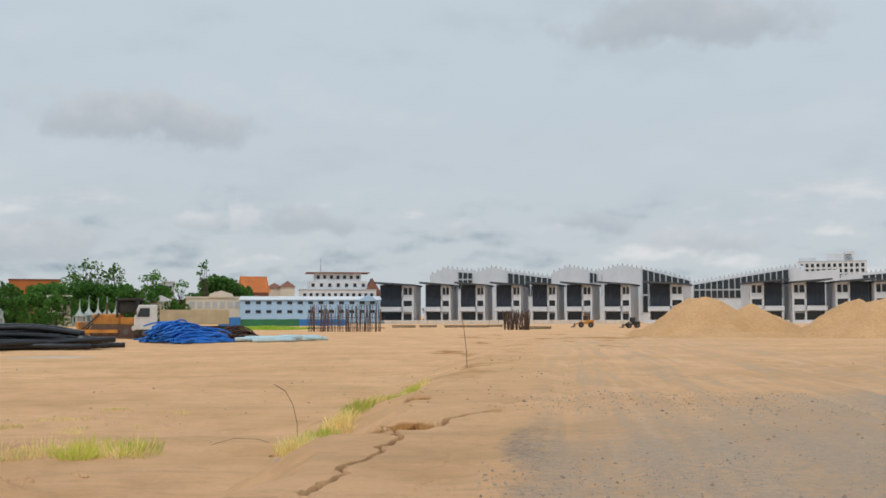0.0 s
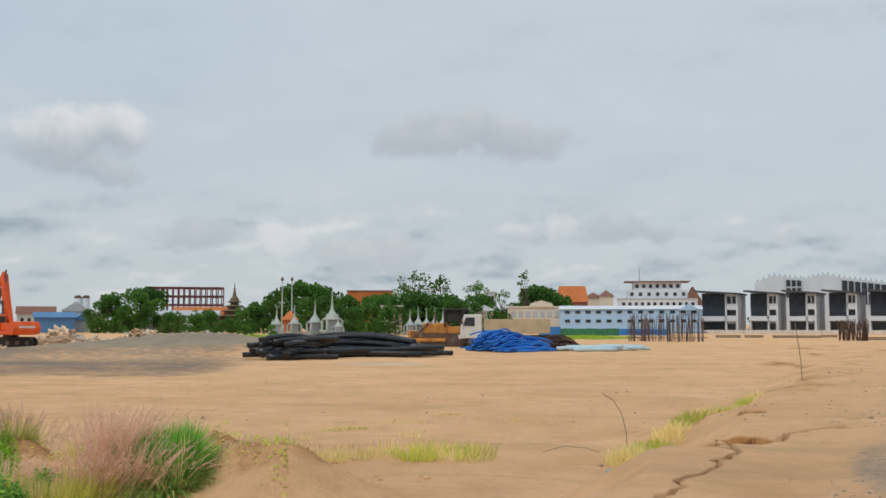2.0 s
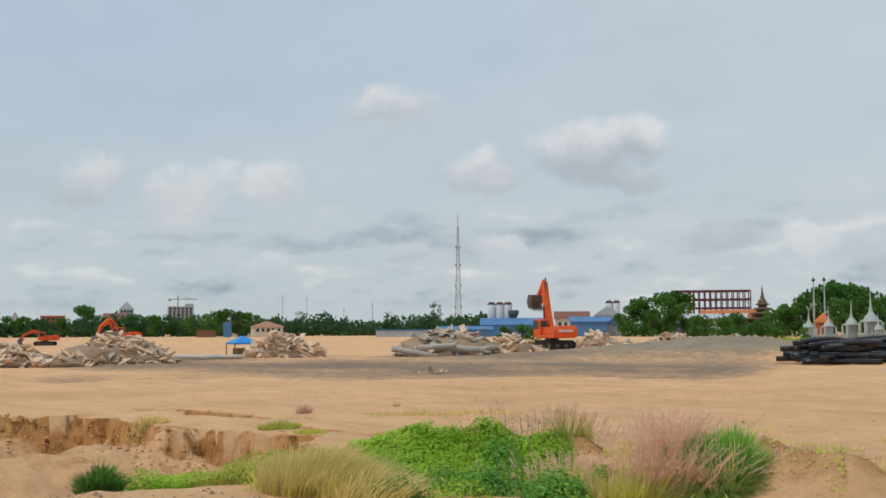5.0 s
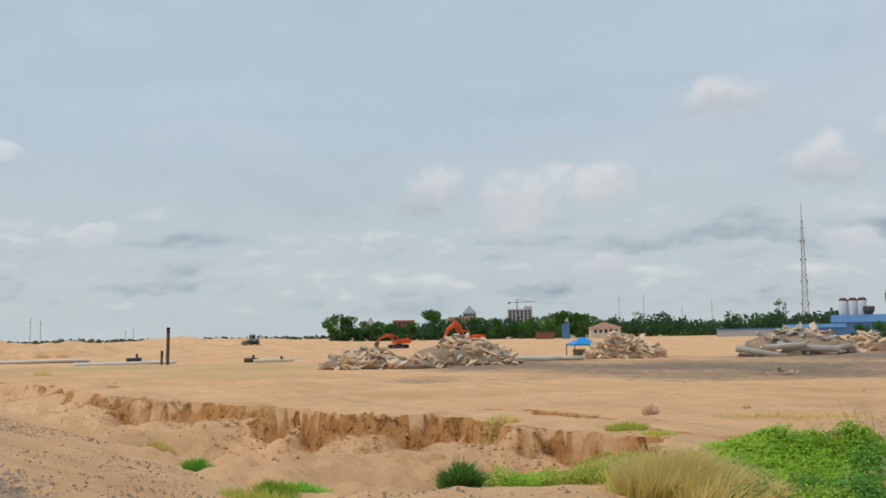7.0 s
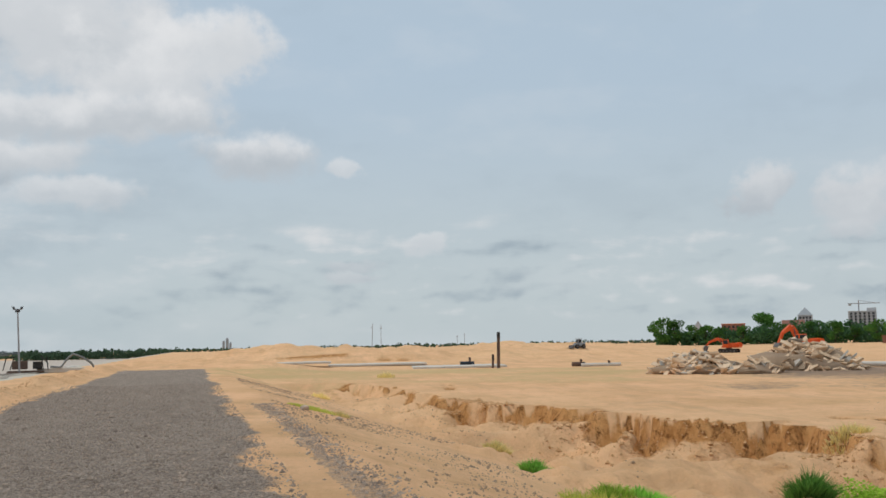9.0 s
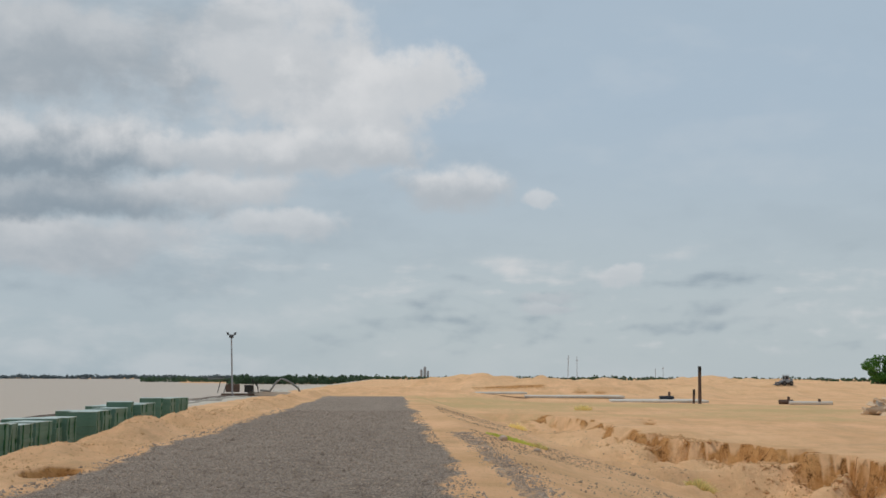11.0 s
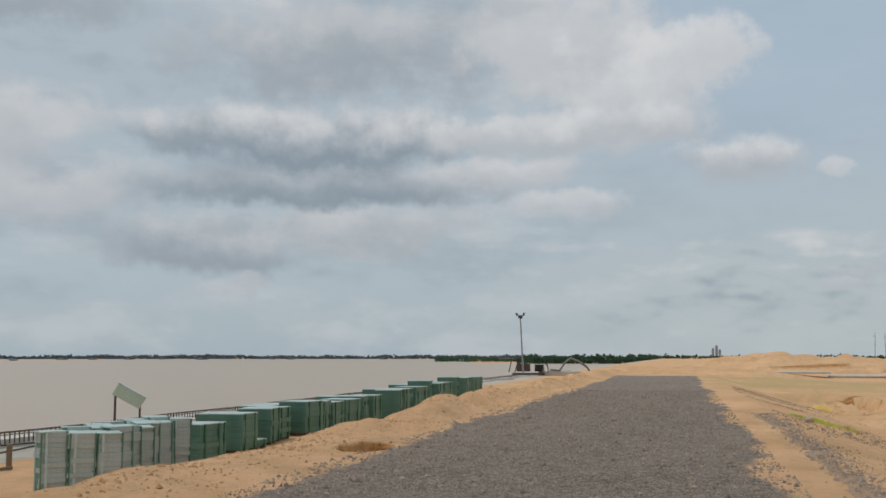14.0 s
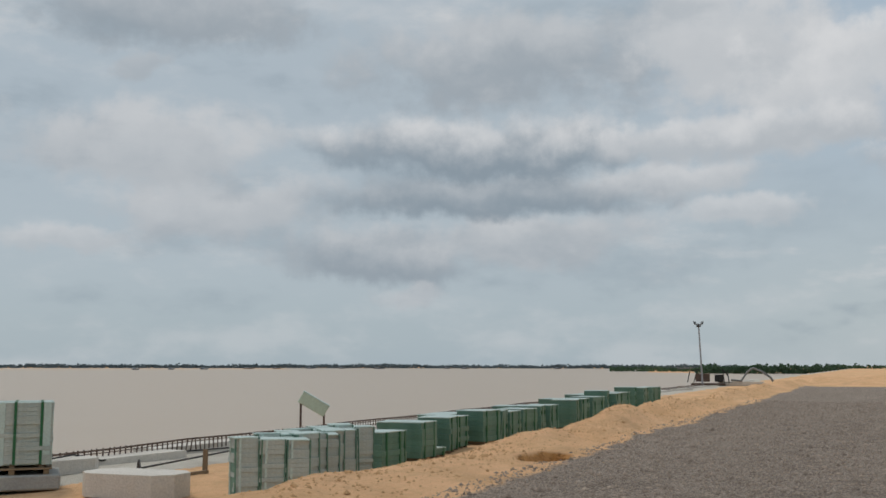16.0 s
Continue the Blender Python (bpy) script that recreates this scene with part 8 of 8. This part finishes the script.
tw = thing("dry_twig", "fallen dry twig on sand", "twig", on_ground(x, y, 20))
bm = bm_new()
bent_tube(bm, [(-0.5, 0, 0.02), (-0.1, 0.1, 0.10), (0.3, 0.0, 0.08), (0.5, -0.1, 0.01)], 0.005, 5)
part("stem", bm, M["timber"], tw)


# ---- loose stones and clods ----
OCT = np.array([(1, 0, 0), (0, 1, 0), (-1, 0, 0), (0, -1, 0), (0, 0, 0.8), (0, 0, -0.8)], float)
OCT_F = np.array([(0, 1, 4), (1, 2, 4), (2, 3, 4), (3, 0, 4), (1, 0, 5), (2, 1, 5), (3, 2, 5), (0, 3, 5)])


def scatter(name, label, x, y, size, material, seed, sink=0.3):
    rng = np.random.default_rng(seed)
    n = len(x)
    z = ground(x, y)[0]
    s = size * rng.lognormal(0, 0.45, n)
    co = OCT[None] * (1 + rng.normal(0, 0.22, (n, 6, 3))) * s[:, None, None]
    ang = rng.uniform(0, 6.283, n)
    c, sn = np.cos(ang)[:, None], np.sin(ang)[:, None]
    co = np.stack([co[..., 0] * c - co[..., 1] * sn, co[..., 0] * sn + co[..., 1] * c, co[..., 2]], -1)
    co += np.stack([x, y, z + s * (0.8 - sink * 2)], 1)[:, None, :]
    f = (OCT_F[None] + np.arange(n)[:, None, None] * 6).reshape(-1, 3)
    me = bpy.data.meshes.new(name)
    me.from_pydata(co.reshape(-1, 3).tolist(), [], f.tolist())
    me.materials.append(M[material])
    return tagged(new(name, me), label, "stones", "", "stuff")


rng = np.random.default_rng(5)
n = 34000
u, w = 6 + 44 * rng.random(n) ** 2.0, rng.uniform(-6.3, 0.3, n)
scatter("gravel", "loose grey gravel stones on the road", -u, w - 0.086 * (u - 12), 0.0135, "stone", 61)
n = 3000
u = rng.uniform(9, 31, n)
w = rng.normal(1.15, 0.17, n)
scatter("gravel", "strip of loose gravel beside the road", -u, w - 0.086 * (u - 12), 0.013, "stone", 62)
n = 6500
y = 6 + 16 * rng.random(n)
x = rng.uniform(-0.2, 7.0, n) + 0.05 * y
k = fbm(x / 5, y / 5, 4, 5) + 0.5 > rng.uniform(0.2, 0.9, n)
scatter("gravel", "scattered gravel on the sandy track", x[k], y[k], 0.010, "stone", 63)
n = 15000
u = rng.uniform(12, 60, n)
w = rng.uniform(1.4, 9.0, n)
k = fbm(u / 4, w / 3, 4, 8) + 0.5 > rng.uniform(0.35, 1.0, n)
scatter("sand_clods", "small clods of earth on the road bank", -u[k], (w - 0.086 * (u - 12))[k], 0.016, "rubble_dark", 64)
n = 4500
t = rng.uniform(-46, -15, n)
yy = np.interp(t, SCARP_X, SCARP_Y) - np.abs(rng.normal(0.4, 1.0, n))
scatter("sand_clods", "fallen clods under the eroded scarp", t, yy, 0.030, "sand_pile", 65)
n = 6000
u = rng.uniform(10, 70, n)
w = rng.normal(-7.6, 0.6, n)
scatter("sand_clods", "clods of sand on the roadside berm", -u, w - 0.086 * (u - 12), 0.014, "sand_pile", 66)
n = 3800
a = rng.uniform(-24, 60, n)
d = 14 + 40 * rng.random(n) ** 1.4
x, y = -np.sin(np.radians(a)) * d, np.cos(np.radians(a)) * d
k = fbm(x / 7, y / 7, 4, 15) + 0.5 > rng.uniform(0.3, 1.0, n)
scatter("sand_clods", "scattered clods on the sandy plain", x[k], y[k], 0.016, "rubble_dark", 67)
n = 700
a = rng.uniform(26.5, 53, n)
dd = rng.normal(0, 0.9, n)
p = np.array(RIDGE)
i = rng.integers(0, len(RIDGE) - 1, n)
f = rng.random(n)
x = p[i, 0] * (1 - f) + p[i + 1, 0] * f
y = p[i, 1] * (1 - f) + p[i + 1, 1] * f
scatter("sand_clods", "brown clods among the ridge weeds", x + dd * 0.7, y + dd * 0.7, 0.03, "sand_pile", 68)
for a, d, s, lab in ((88.8, 31.6, 0.15, "small dark boulder on the road bank"), (87.0, 30.0, 0.10, "small dark boulder on the road bank"), (8.6, 17.0, 0.10, "small grey stone on sand"), (48.0, 33.0, 0.12, "small tan stone on the plain"), (62.5, 17.6, 0.14, "small pale stone among weeds"), (61.8, 17.8, 0.11, "small pale stone among weeds")):
    x, y = gxy(a, d)
    bm = bm_new()
    bmesh.ops.create_icosphere(bm, subdivisions=2, radius=s)
    for v in bm.verts:
        v.co *= 1 + 0.3 * noise.noise(v.co * 9 + Vector((a, 0, 0)))
        v.co.z *= 0.7
    me = bpy.data.meshes.new("boulder")
    bm.to_mesh(me)
    bm.free()
    me.materials.append(M["stone" if "dark" in lab else "sand_pile" if "tan" in lab else "concrete"])
    ob = new("boulder", me)
    ob.matrix_basis = pose(x, y, height(x, y) + s * 0.3)
    tagged(ob, lab, "stone", "boulders")
x, y = gxy(52.0, 21.5)
dp = thing("drain_pipe", "short dark pipe end sticking out of the scarp", "pipe", on_ground(x, y, 52))
bm = bm_new()
tube(bm, (-0.05, -0.3, 0.05), (0.22, 0.2, 0.32), 0.10, None, 12)
part("barrel", bm, M["black_pipe"], dp)
bm = bm_new()
tube(bm, (-0.06, -0.32, 0.04), (-0.02, -0.24, 0.08), 0.115, None, 12)
part("collar", bm, M["hose"], dp)
